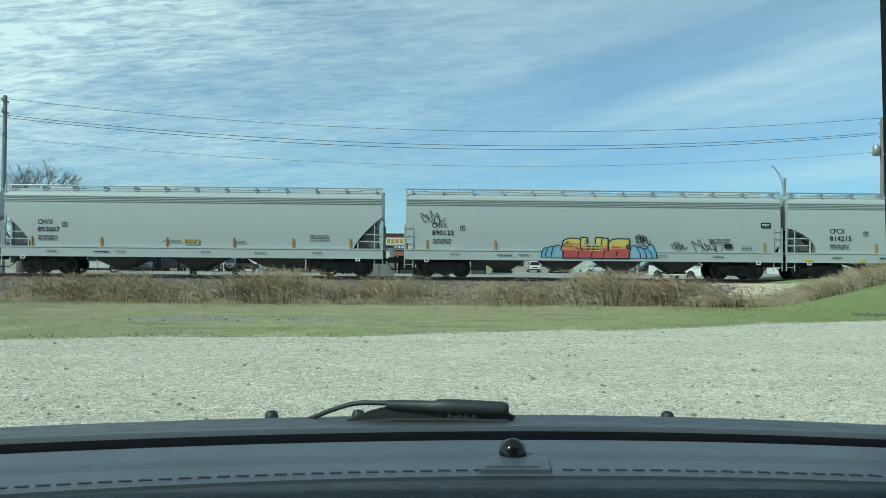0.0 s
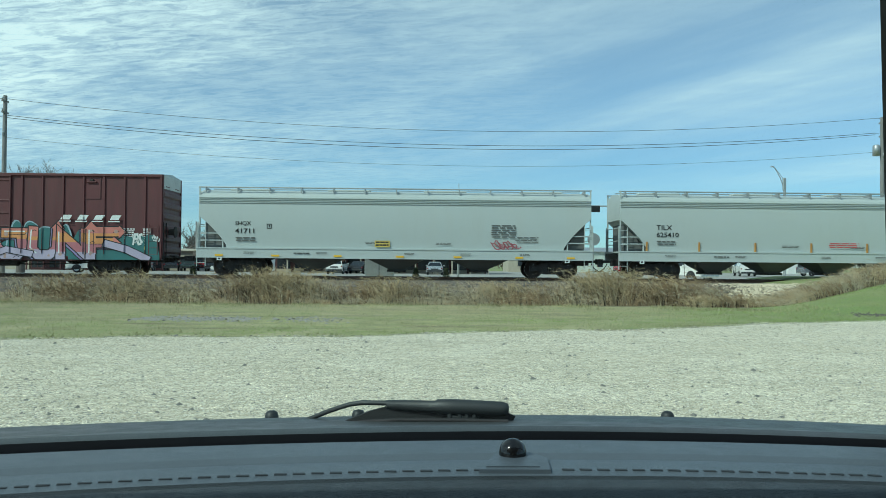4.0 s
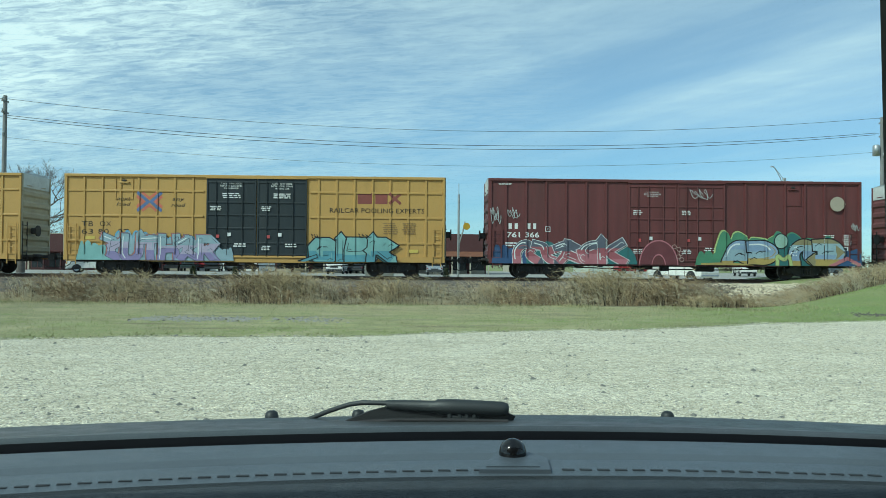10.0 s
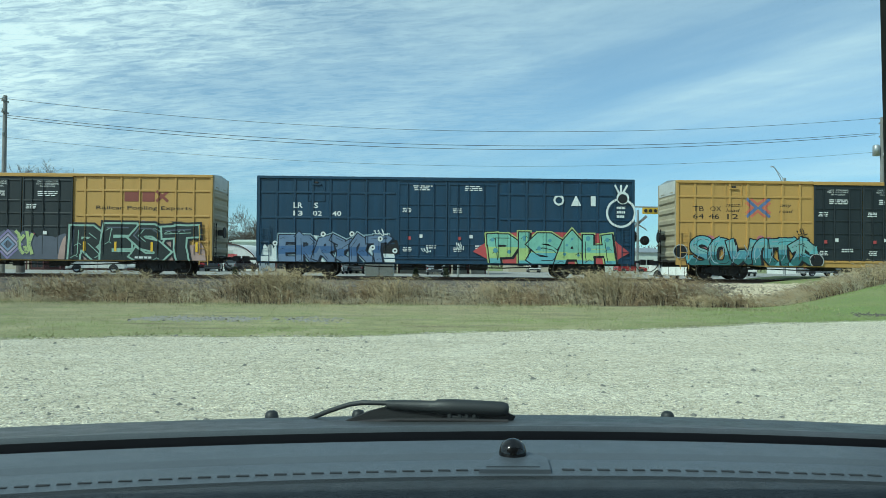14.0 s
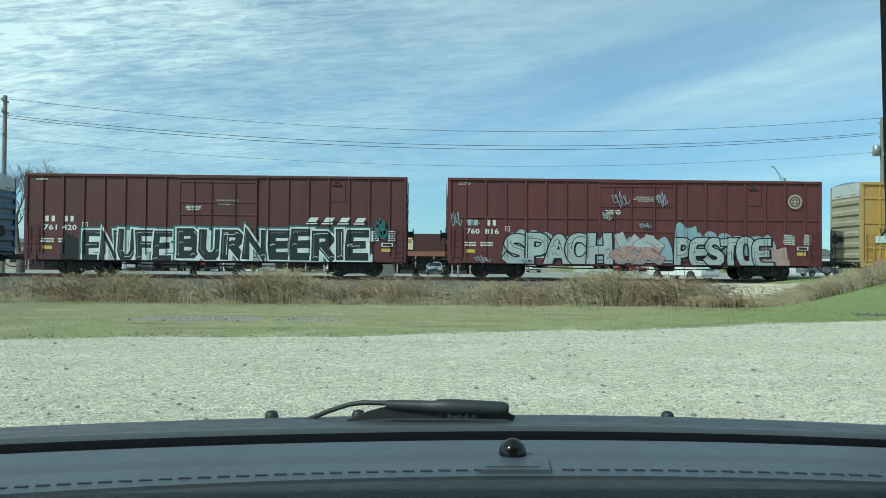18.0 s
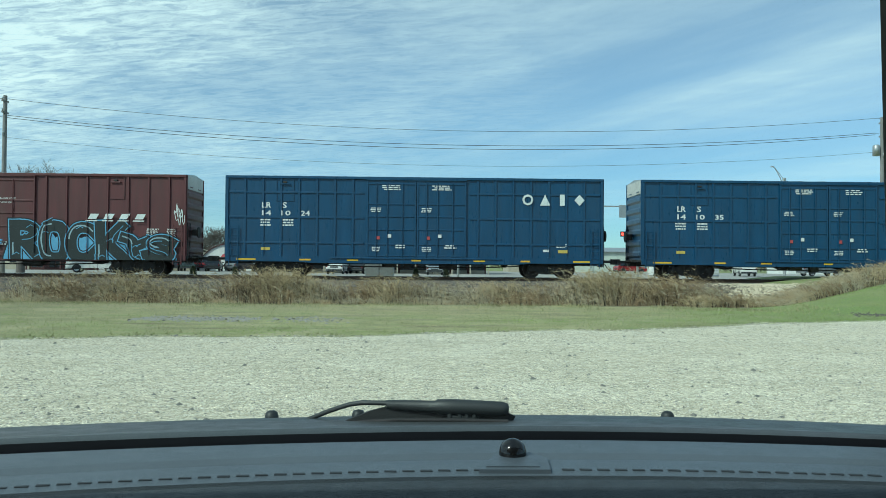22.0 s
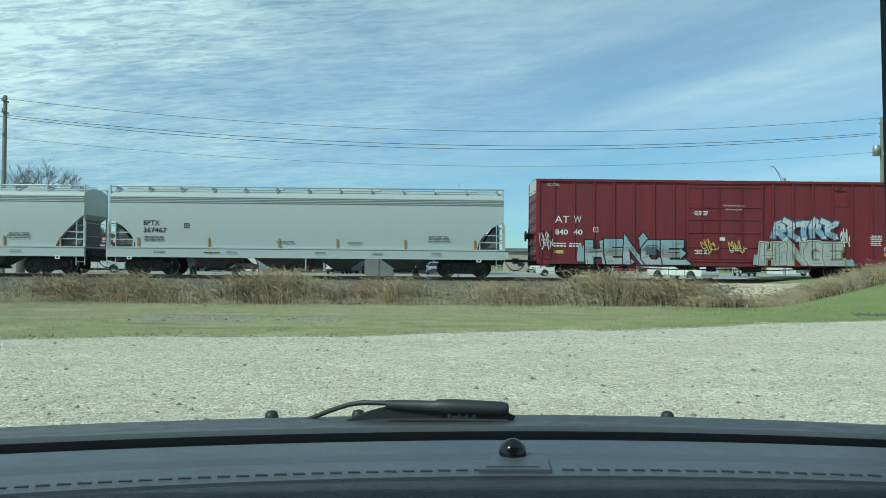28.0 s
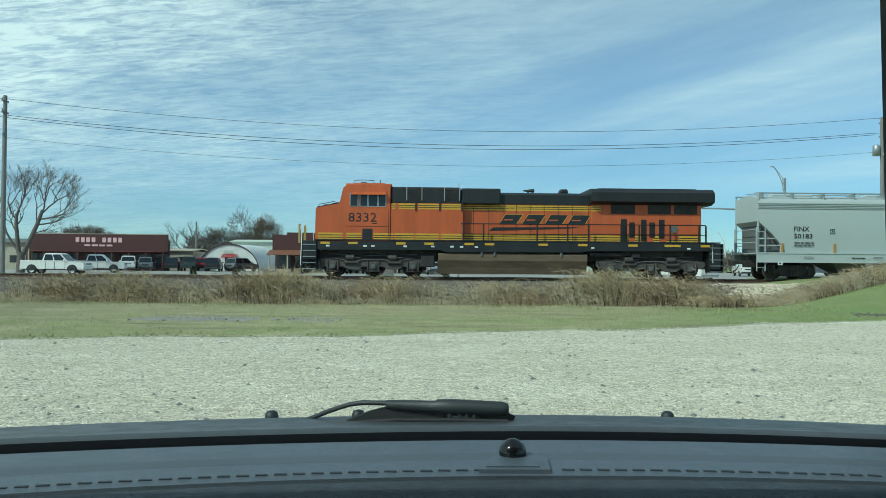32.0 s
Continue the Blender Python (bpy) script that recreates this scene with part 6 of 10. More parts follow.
def extra_e(p, car, rnd):
    p.rect(0.4469, 0.4847, 1.47, 1.80, SIGN_Y)
    p.bars(0.4483, 0.4819, 1.50, 1.78, 2, BLACKP, rnd, 0.1)
    p.done("notice", car, "yellow notice with small print", "stuff")
    p.bars(0.7374, 0.8078, 1.97, 2.65, 6, UNDER, rnd, 0.2)
    p.tag(0.7374, 0.8135, 1.38, 1.83, S_ROSE, rnd, 0.05, 18)
    p.done("graffiti_tag", car, "dark red sprayed scribble", "stuff")


grey_hopper(28.19 - 0.45, 19.3, "light grey covered hopper with black stencils", "CPCX", "814215", HOPGREY, 1, 0.213, True, STR7[1:], None, 3, 0.118, 2.0, (1.5, 1.25), 0.75)
grey_hopper(8.26 + 0.2, 19.1, "light grey covered hopper with colourful bubble graffiti", "CHVX", "890125", HOPGREY_B, 2, 0.155, False, (0.062, 0.24, 0.95), extra_b, 4, 0.075, 2.1, (0.3, 0.4))
grey_hopper(-11.30 - 0.15, 18.85, "light grey covered hopper with amber reflector strips", "CHVX", "893007", HOPGREY_B, 3, 0.165, False, (0.08, 0.26, 0.43, 0.605, 0.76, 0.91), extra_yellow(0.475, 0.515), 3, 0.095)
grey_hopper(-31.86, 19.6, "grey covered hopper with amber reflector strips", "TILX", "625410", HOPGREY, 4, 0.9, False, (0.075, 0.21, 0.355, 0.5, 0.645, 0.79, 0.925), extra_d, 4, 0.10)
grey_hopper(-52.74, 19.8, "grey covered hopper with a dark red scribble", "SHQX", "41711", HOPGREY, 5, 0.183, True, (), extra_e, 3, 0.098)


# -- box cars
D_SINGLE, D_DOUBLE, D_PLUG = [(0.40, 0.607)], [(0.371, 0.502), (0.502, 0.633)], [(0.370, 0.503), (0.503, 0.636)]


def brown_car(x, label, number, seed, fn, paint=None, doors=None, belt=False, num_at=None, mark_blocks=True):
    """Brown box car with its number in two groups and blocks for the company letters."""
    rnd = random.Random(seed)
    paint = paint or BROWN
    car, p = boxcar("boxcar", label, "post", paint, doors or D_SINGLE, paint, paint, POSTS_A, belt)
    zz = num_at or (2.18, 2.60)
    p.text(number[:3], 0.048, 0.083, zz[0], zz[0] + 0.27, WHITE, 0.02)
    tail = number[3:].strip()
    p.text(tail, 0.097, 0.097 + 0.0125 * len(tail), zz[0], zz[0] + 0.27, WHITE, 0.02)
    if mark_blocks:
        mark_letters(p, 0.049, 0.082, zz[1], zz[1] + 0.28, WHITE, 2)
        mark_letters(p, 0.100, 0.130, zz[1], zz[1] + 0.28, WHITE, 2)
    for s in (0.043, 0.085):
        p.bars(s, s + 0.035, 1.55, 1.80, 2, WHITE, rnd, 0.1)
    for u, z, s in ((0.047, 1.24, 0.024), (0.935, 1.24, 0.024)):
        p.rect(u, u + s, z, z + 0.16, SIGN_Y)
    b = p.x(0.157)
    for q in ((-0.13, -0.13, 0.13, -0.1), (-0.13, 0.1, 0.13, 0.13), (-0.13, -0.1, -0.1, 0.1), (0.1, -0.1, 0.13, 0.1), (-0.02, -0.06, 0.02, 0.06)):
        p.poly([(b + q[0], 2.45 + q[1]), (b + q[2], 2.45 + q[1]), (b + q[2], 2.45 + q[3]), (b + q[0], 2.45 + q[3])], WHITE)
    p.coat()
    d = doors or D_SINGLE
    a, c = d[0][0], d[0][1]
    w = c - a
    for i, line in enumerate(("CLOSE AND LOCK", "BOTH DOORS BEFORE", "MOVING CAR")):
        half = (0.14, 0.17, 0.11)[i] * w * (1 if len(d) == 1 else 1.0)
        m = a + w * (0.62 if len(d) == 1 else 0.5)
        p.text(line, m - half, m + half, 4.30 - 0.10 * i - (0.0 if len(d) > 1 else 0.62 if not belt else 0.25), 4.375 - 0.10 * i - (0.0 if len(d) > 1 else 0.62 if not belt else 0.25), WHITE)
    door_print(p, d, WHITE, rnd)
    p.bars(0.025, 0.06, 4.62, 4.74, 2, PALEPANEL, rnd, 0.1)
    p.bars(0.895, 0.93, 1.75, 2.3, 6, WHITE, rnd, 0.3)
    p.bars(0.95, 0.975, 1.75, 2.3, 6, WHITE, rnd, 0.3)
    p.rect(0.935, 0.965, 1.5, 1.68, WHITE)
    p.rect(0.938, 0.962, 1.53, 1.65, BLACKP)
    p.done("lettering", car, "white stencilled numbers and small notices", "stuff")
    fn(p, car, rnd)
    enter(car, x)


def slant_mark(p, car, u0, u1, z0, z1):
    """The company's slanted letters, as plain leaning blocks over broken underlines."""
    w = (u1 - u0) / 4
    for i in range(4):
        a = u0 + w * i
        p.rect(a + w * 0.12, a + w * 0.66, z0 + 0.11, z1, S_WHITE, 0.14)
        p.rect(a, a + w * 0.72, z0, z0 + 0.055, S_WHITE, 0.03)
    p.done("emblem", car, "white slanted company emblem")


def round_emblem(p, car, u, z, solid=False):
    if solid:
        p.disc(u, z, 0.37, CREAM)
    else:
        p.ring(u, z, 0.37, 0.1, CREAM)
        p.ring(u, z, 0.21, 0.05, CREAM)
        x = p.x(u)
        p.poly([(x - 0.2, z - 0.04), (x + 0.2, z - 0.04), (x + 0.2, z + 0.04), (x - 0.2, z + 0.04)], CREAM)
        p.coat()
        p.poly([(x - 0.04, z - 0.2), (x + 0.04, z - 0.2), (x + 0.04, z + 0.2), (x - 0.04, z + 0.2)], CREAM)
        p.coat()
    p.done("emblem", car, "pale round emblem")


def deco_f(p, car, rnd):
    p.cloud(0.0402, 0.0860, 1.60, 2.04, S_YELLOW, rnd, 3)
    p.cloud(0.0900, 0.1280, 1.66, 2.06, S_YELLOW, rnd, 3)
    p.halo_cloud(0.0998, 0.4771, 1.05, 2.34, S_GREEN, S_MINT, rnd, 9)
    p.specks(0.13, 0.45, 1.9, 2.15, 90, 0.028, S_YELLOW, rnd)
    p.capitals("hRELbK", 0.1416, 0.4571, 0.66, 2.05, ((0.22, S_DULL), (0.5, S_SILVER), (0.82, S_PALE), (1, S_LIME)), S_SLATE, rnd, 0.26, 0.035, False, S_WHITE, S_DULL, (0.06, -0.06), 0.22, 0.05, None, 0.4)
    p.done("graffiti", car, "grey and yellow graffiti on a green cloud")
    p.cloud(0.5268, 0.6200, 0.66, 1.85, S_TEAL, rnd, 3)
    p.halo_cloud(0.6000, 0.7700, 0.9, 2.62, S_TEAL, S_PALE, rnd, 4)
    p.cloud(0.7600, 0.9970, 0.66, 2.25, S_TEAL, rnd, 6)
    p.capitals("JUNF", 0.5850, 0.8850, 0.68, 2.30, ((0.28, S_LILAC), (0.55, S_PINK), (0.8, S_ORANGE), (1, S_CORAL)), S_BLACK, rnd, 0.28, 0.06, False, S_WHITE, S_PURPLE, (-0.10, -0.08), 0.20, 0.05, S_SALMON, 0.9)
    p.stroke([(p.x(0.86), 1.5), (p.x(0.91), 1.25), (p.x(0.965), 0.78)], 0.42, S_BLACK)
    p.stroke([(p.x(0.86), 1.5), (p.x(0.91), 1.25), (p.x(0.963), 0.80)], 0.33, S_LILAC)
    p.stroke([(p.x(0.548), 0.82), (p.x(0.60), 1.2), (p.x(0.66), 1.0)], 0.36, S_BLACK)
    p.stroke([(p.x(0.550), 0.82), (p.x(0.60), 1.2), (p.x(0.66), 1.0)], 0.28, S_LILAC)
    p.text("FS", 0.9250, 0.9530, 1.45, 2.05, S_WHITE, 0.03, 0.2)
    p.done("graffiti", car, "pink, orange and lilac graffiti with teal edges")
    for b in ((0.0342, 0.0790, 2.85, 3.58), (0.5072, 0.5493, 1.35, 1.75), (0.9241, 0.9544, 1.42, 2.04), (0.0074, 0.0283, 3.63, 4.05), (0.9757, 0.9970, 1.65, 1.96)):
        p.tag(*b, S_WHITE, rnd, 0.03, 12)
    p.done("graffiti_tag", car, "thin white sprayed scribbles", "stuff")
    slant_mark(p, car, 0.7333, 0.9029, 2.58, 2.92)
    for b in ((0.4156, 0.4291, 2.40, 2.77), (0.4531, 0.4681, 2.41, 2.78), (0.4771, 0.4862, 2.47, 2.75)):
        p.rect(*b, S_WHITE)
    p.done("placard", car, "white paper placards on the door")


def deco_g(p, car, rnd):
    p.capitals("cdb", 0.0640, 0.2180, 0.66, 2.05, ((0.4, S_NAVY), (1, S_BLUE)), S_SLATE, rnd, 0.34, 0.035, False, None, S_BLACK, (0.07, -0.05), 0.24, 0.08, None, 0.8)
    p.halo_cloud(0.1990, 0.4070, 0.66, 2.18, S_PALE, S_AQUA, rnd, 9)
    p.specks(0.205, 0.405, 2.1, 2.42, 46, 0.05, S_PALE, rnd)
    p.capitals("DEC", 0.2112, 0.3890, 0.76, 2.02, ((0.5, S_TAUPE), (1, S_TAUPE)), S_MINT, rnd, 0.36, 0.06, True, None, S_TEAL, (0.07, -0.06), 0.16, 0.04)
    p.drips(0.38, 0.41, 0.7, 2.0, 16, S_PALE, rnd)
    p.done("graffiti", car, "blue and taupe graffiti on a pale blue cloud")
    p.capitals("SENT", 0.5620, 0.7673, 0.72, 1.98, ((0.35, S_SALMON), (0.7, S_WORN), (1, S_WORN)), S_SILVER, rnd, 0.38, 0.03, False, None, None, (0, 0), 0.10, 0.04)
    p.drips(0.57, 0.76, 0.6, 1.6, 20, S_WORN, rnd)
    p.capitals("SUI", 0.7688, 0.8990, 0.68, 2.16, ((0.5, S_SILVER), (1, S_WHITE)), S_BLACK, rnd, 0.36, 0.06, False, None, S_BLACK, (0.06, -0.05), 0.14, 0.06, None, 0.6, S_PALE)
    p.text("GNF", 0.610, 0.640, 2.02, 2.22, S_WHITE, 0.0, 0.2)
    p.text("2023", 0.660, 0.690, 1.90, 2.06, S_WHITE, 0.0, 0.2)
    p.done("graffiti", car, "worn pale salmon capitals and silver block graffiti")
    for b in ((0.0059, 0.0386, 2.55, 2.94), (0.0119, 0.0386, 0.75, 1.87), (0.6093, 0.6423, 1.97, 2.25), (0.6619, 0.6875, 1.84, 2.04), (0.7176, 0.7597, 1.88, 2.22), (0.9637, 0.9985, 3.04, 3.72), (0.9652, 0.9864, 1.81, 2.37), (0.4068, 0.4293, 1.57, 2.22)):
        p.tag(*b, S_WHITE, rnd, 0.028, 11)
    p.done("graffiti_tag", car, "thin white sprayed scribbles", "stuff")
    round_emblem(p, car, 0.9273, 3.99)


def deco_h(p, car, rnd):
    p.cloud(0.0500, 0.3950, 0.62, 1.86, S_TEAL, rnd, 8)
    p.cloud(0.0074, 0.1000, 0.62, 1.70, S_NAVY, rnd, 4)
    p.capitals("cbdeK", 0.0700, 0.3550, 0.62, 1.92, ((0.36, S_PINK), (0.62, S_ROSE), (1, S_SLATE)), S_WHITE, rnd, 0.32, 0.022, True, S_WHITE, S_BLACK, (0.05, -0.05), 0.34, 0.06, None, 0.9)
    p.done("graffiti", car, "pink and grey graffiti with white outlines")
    x, z = p.x(0.452), 0.64
    for r, m in ((1.00, S_PINK), (0.95, S_WINE), (0.52, S_PINK), (0.46, BROWN_B)):
        p.poly([(x + r * math.cos(q) * (1 if r > 0.6 else 0.7), z + 1.32 * r * max(0.0, math.sin(q)) * (1 if r > 0.6 else 0.9)) for q in (math.pi * i / 18 for i in range(19))], m)
        p.coat()
    for u, z_ in ((0.494, 1.62), (0.506, 1.5), (0.512, 1.3), (0.505, 1.12), (0.514, 0.98)):
        p.ring(u, z_, 0.12, 0.03, S_SALMON, 10)
    p.done("graffiti", car, "dark red bubble with pink outlines")
    p.halo_cloud(0.6000, 0.7900, 0.64, 2.46, S_GREEN, S_LIME, rnd, 4)
    p.cloud(0.5500, 0.6700, 0.64, 1.45, S_GREEN, rnd, 5)
    p.halo_cloud(0.7500, 0.9300, 0.64, 2.42, S_TEAL, S_GREEN, rnd, 4)
    p.cloud(0.9000, 1.0000, 0.64, 1.75, S_NAVY, rnd, 3)
    p.capitals("ah", 0.6350, 0.7700, 0.66, 2.02, ((0.25, S_OCHRE), (0.6, S_PALE), (1, S_PERI)), S_BLACK, rnd, 0.42, 0.06, True, S_WHITE, None, (0, 0), 0.3, 0.05, None, 0.8)
    p.capitals("ch", 0.8100, 0.9500, 0.66, 2.10, ((0.3, S_OCHRE), (0.55, S_PERI), (0.8, S_PALE), (1, S_DULL)), S_BLACK, rnd, 0.42, 0.06, True, None, None, (0, 0), 0.3, 0.05, None, 0.8)
    p.stroke([(p.x(0.570), 0.72), (p.x(0.640), 0.78), (p.x(0.700), 0.66)], 0.20, S_OCHRE)
    p.stroke([(p.x(0.915), 0.72), (p.x(0.960), 1.12), (p.x(0.990), 0.80)], 0.17, S_PINK)
    p.capitals("M", 0.7680, 0.8080, 0.66, 1.40, ((1, S_LIME),), S_DULL, rnd, 0.2, 0.03, True)
    for r, m in ((0.40, S_BLACK), (0.35, S_MINT)):
        p.poly([(p.x(0.7812) + r * 0.86 * math.cos(q), 1.95 + r * math.sin(q)) for q in (2 * math.pi * i / 22 for i in range(22))], m)
        p.coat()
    p.specks(0.805, 0.825, 1.2, 1.7, 26, 0.03, S_WHITE, rnd)
    p.done("graffiti", car, "green, periwinkle and ochre graffiti with black outlines")
    for b in ((0.0015, 0.0311, 2.70, 3.54), (0.0460, 0.0816, 2.93, 3.49), (0.5319, 0.5948, 3.97, 4.53), (0.9698, 0.9924, 2.52, 2.86)):
        p.tag(*b, S_SILVER, rnd, 0.03, 12)
    p.done("graffiti_tag", car, "thin pale sprayed scribbles", "stuff")
    round_emblem(p, car, 0.9335, 3.84, True)


brown_car(-73.68, "brown boxcar with pink and lilac graffiti", "761806", 11, deco_f)
brown_car(-94.60, "brown boxcar with pale block graffiti and a belt rail", "760835", 12, deco_g, BROWN_B, None, True)
brown_car(-115.64, "brown boxcar with green and pink graffiti", "761366", 13, deco_h, BROWN_B, D_DOUBLE, False, (2.02, 2.45))


def yellow_car(x, label, number, seed, fn, slogan="RAILCAR POOLING EXPERTS", high=False):
    rnd = random.Random(seed)
    car, p = boxcar("boxcar", label, "waffle", YELLOW, D_PLUG, BLACKD, DULLEND, POSTS_B)
    z = 3.05 if high else 2.0
    p.text("TB", 0.045, 0.075, z + 0.38, z + 0.63, BLACKP)
    p.text("OX", 0.092, 0.122, z + 0.38, z + 0.63, BLACKP)
    p.text(number[0], 0.045, 0.075, z, z + 0.25, BLACKP)
    p.text(number[1], 0.088, 0.116, z, z + 0.25, BLACKP)
    p.text(number[2], 0.138, 0.168, z, z + 0.25, BLACKP)
    # crossed-arrow emblem between the words
    u, zc = p.x(0.221), 3.62
    for s in (-1, 1):
        p.stroke([(u + s * 0.60, zc + 0.46), (u + s * 0.06, zc), (u + s * 0.60, zc - 0.46)], 0.15, EM_BLUE, False)
        p.stroke([(u + s * 0.62, zc + 0.27), (u + s * 0.30, zc), (u + s * 0.62, zc - 0.27)], 0.13, EM_RED, False)
        p.stroke([(u - 0.36, zc + s * 0.46), (u - 0.02, zc + s * 0.17), (u + 0.36, zc + s * 0.46)], 0.11, EM_RED, False)
    for b, w in (((0.135, 0.172, 3.66, 3.83), "next"), ((0.135, 0.172, 3.40, 3.57), "load"), ((0.281, 0.312, 3.62, 3.80), "any"), ((0.278, 0.315, 3.38, 3.55), "road")):
        p.text(w, *b, BLACKP, 0.0, 0.25)
    # the leasing emblem as plain shapes, and its slogan
    for u0, u1, z0, z1 in ((0.768, 0.806, 3.62, 4.17), (0.815, 0.847, 3.62, 4.17)):
        p.rect(u0, u1, z0, z1, LOGO_RED)
    for s in (-1, 1):
        p.stroke([(p.x(0.852), 3.89 - s * 0.26), (p.x(0.882), 3.89 + s * 0.26)], 0.14, LOGO_RED, False)
    p.text(slogan, 0.695, 0.945, 3.16, 3.40, BLACKP)
    p.bars(0.835, 0.875, 2.1, 2.7, 6, DULLPRINT, rnd, 0.3)
    p.bars(0.885, 0.925, 2.1, 2.7, 6, DULLPRINT, rnd, 0.3)
    p.rect(0.905, 0.93, 1.2, 1.36, SIGN_Y)
    p.rect(0.055, 0.08, 1.75, 1.9, SIGN_Y)
    p.done("lettering", car, "black stencilled marks, slogan and a faded red emblem", "stuff")
    for k, (a, b) in enumerate(D_PLUG):
        w = b - a
        lines = (("CLOSE THIS DOOR", "BEFORE CLOSING", "MAIN DOOR"), ("CLOSE AND LOCK", "BOTH DOORS BEFORE", "MOVING CAR"))[k]
        for i, t in enumerate(lines):
            h = (0.20, 0.22, 0.14)[i] * w
            p.text(t, a + w * 0.5 - h, a + w * 0.5 + h, 4.52 - 0.12 * i, 4.60 - 0.12 * i, WHITE)
        p.bars(a + w * 0.30, a + w * 0.70, 3.82, 4.1, 3, WHITE, rnd, 0.2)
    door_print(p, D_PLUG, WHITE, rnd)
    p.done("door_lettering", car, "small white notices on the black doors", "stuff")
    fn(p, car, rnd)
    enter(car, x)


def deco_i(p, car, rnd):
    p.halo_cloud(0.1100, 0.3860, 0.62, 2.14, S_PALE, S_SKY, rnd, 12)
    p.cloud(0.0350, 0.1300, 0.58, 1.70, S_AQUA, rnd, 5)
    p.cloud(0.3700, 0.4450, 0.58, 1.50, S_PALE, rnd, 5)
    p.capitals("bUTHdR", 0.1038, 0.4000, 0.60, 1.98, ((0.45, S_PURPLE), (0.72, S_LILAC), (1, S_PALE)), S_SLATE, rnd, 0.30, 0.025, False, S_WHITE, S_CORAL, (-0.06, 0.04), 0.24, 0.05, None, 0.5)
    p.drips(0.11, 0.40, 0.6, 1.5, 18, S_LILAC, rnd)
    p.done("graffiti", car, "lilac and coral graffiti on a pale blue cloud")
    p.capitals("GIER", 0.6500, 0.8600, 0.64, 1.88, ((0.45, S_CYAN), (1, S_AQUA)), S_BLACK, rnd, 0.34, 0.06, False, None, S_TEAL, (-0.08, -0.06), 0.24, 0.07, None, 0.9)
    p.stroke([(p.x(0.620), 0.72), (p.x(0.660), 0.98)], 0.20, S_BLACK)
    p.stroke([(p.x(0.625), 0.72), (p.x(0.660), 0.98)], 0.12, S_CYAN)
    p.done("graffiti", car, "turquoise graffiti with black outlines")
    for b in ((0.6459, 0.6729, 1.83, 2.12), (0.7691, 0.8053, 1.91, 2.14)):
        p.tag(*b, S_BLACK, rnd, 0.03, 10)
    p.done("graffiti_tag", car, "thin black sprayed scribbles", "stuff")


def deco_j(p, car, rnd):
    p.cloud(0.0740, 0.1400, 1.5, 2.22, S_PINK, rnd, 2)
    p.cloud(0.2100, 0.3000, 1.5, 2.24, S_PINK, rnd, 3)
    p.cloud(0.3200, 0.3846, 0.9, 1.80, S_PINK, rnd, 3)
    p.capitals("SOWcTd", 0.0420, 0.3650, 0.60, 2.08, ((0.35, S_TEAL), (0.6, S_CYAN), (0.85, S_AQUA), (1, S_TURQ)), S_BLACK, rnd, 0.29, 0.06, True, S_PALE, S_BLACK, (0.08, -0.08), 0.30, 0.06, None, 0.9)
    for k in range(9):
        u = 0.05 + 0.033 * k
        p.stroke([(p.x(u), 0.85 + 0.1 * (k % 3)), (p.x(u + 0.012), 1.3), (p.x(u + 0.004 * (k % 4)), 1.75)], 0.035, S_PALE, False)
    for b in (0.0104, 1.40), (0.3766, 0.98):
        p.disc(*b, 0.34, S_BLACK)
        p.ring(*b, 0.36, 0.04, S_SILVER)
    p.done("graffiti", car, "turquoise wild graffiti with black outlines and pink patches")
    p.tag(0.3216, 0.3516, 2.16, 2.61, S_BLACK, rnd, 0.03, 10)
    p.done("graffiti_tag", car, "thin black sprayed scribble", "stuff")


def deco_l(p, car, rnd):
    p.cloud(0.0300, 0.1300, 0.64, 1.10, S_SALMON, rnd, 3)
    for u0, u1, zt, m in ((0.085, 0.200, 2.3, S_SLATE), (0.190, 0.330, 2.2, S_LILAC), (0.320, 0.480, 2.35, S_SLATE), (0.450, 0.640, 2.2, S_SLATE), (0.600, 0.740, 1.9, S_SALMON), (0.700, 0.860, 2.68, S_SLATE), (0.840, 0.985, 1.75, S_SALMON)):
        p.cloud(u0, u1, 0.64, zt, m, rnd, 4)
    for u, z_ in ((0.255, 2.22), (0.835, 2.5), (0.100, 1.55), (0.270, 1.2), (0.660, 1.3), (0.890, 1.2)):
        p.cloud(u - 0.025, u + 0.025, z_ - 0.14, z_ + 0.2, S_SALMON, rnd, 3)
    p.capitals("YXOL", 0.0750, 0.4300, 0.56, 2.46, ((1, S_BLACKG),), S_MINT, rnd, 0.26, 0.09, False, S_SLATE, None, (0, 0), 0.16, 0.05, None, 0.0, S_BLACK)
    for k, m in enumerate((S_PURPLE, S_LILAC, S_PERI)):
        p.ring(0.470, 1.45, 0.75 - 0.2 * k, 0.13, m, 4)
    p.capitals("bf", 0.4900, 0.5350, 0.95, 2.10, ((1, S_LIME),), S_SLATE, rnd, 0.18, 0.02, True)
    p.capitals("REST", 0.6320, 0.9600, 0.56, 2.42, ((1, S_BLACKG),), S_MINT, rnd, 0.28, 0.09, False, S_SLATE, None, (0, 0), 0.10, 0.04, None, 0.0, S_BLACK)
    p.bars(0.8000, 0.8450, 0.76, 0.94, 1, S_WHITE, rnd, 0.1)
    for u in (0.062, 0.178, 0.275, 0.355, 0.665, 0.745, 0.840, 0.957):
        p.rect(u, u + 0.006, 1.15, 1.62, MARKY)
    p.done("graffiti", car, "black capitals edged in pale mint over slate and salmon")
    p.rect(0.0358, 0.0882, 1.92, 2.25, S_WHITE)
    p.done("number_patch", car, "white repainted patch behind the number")


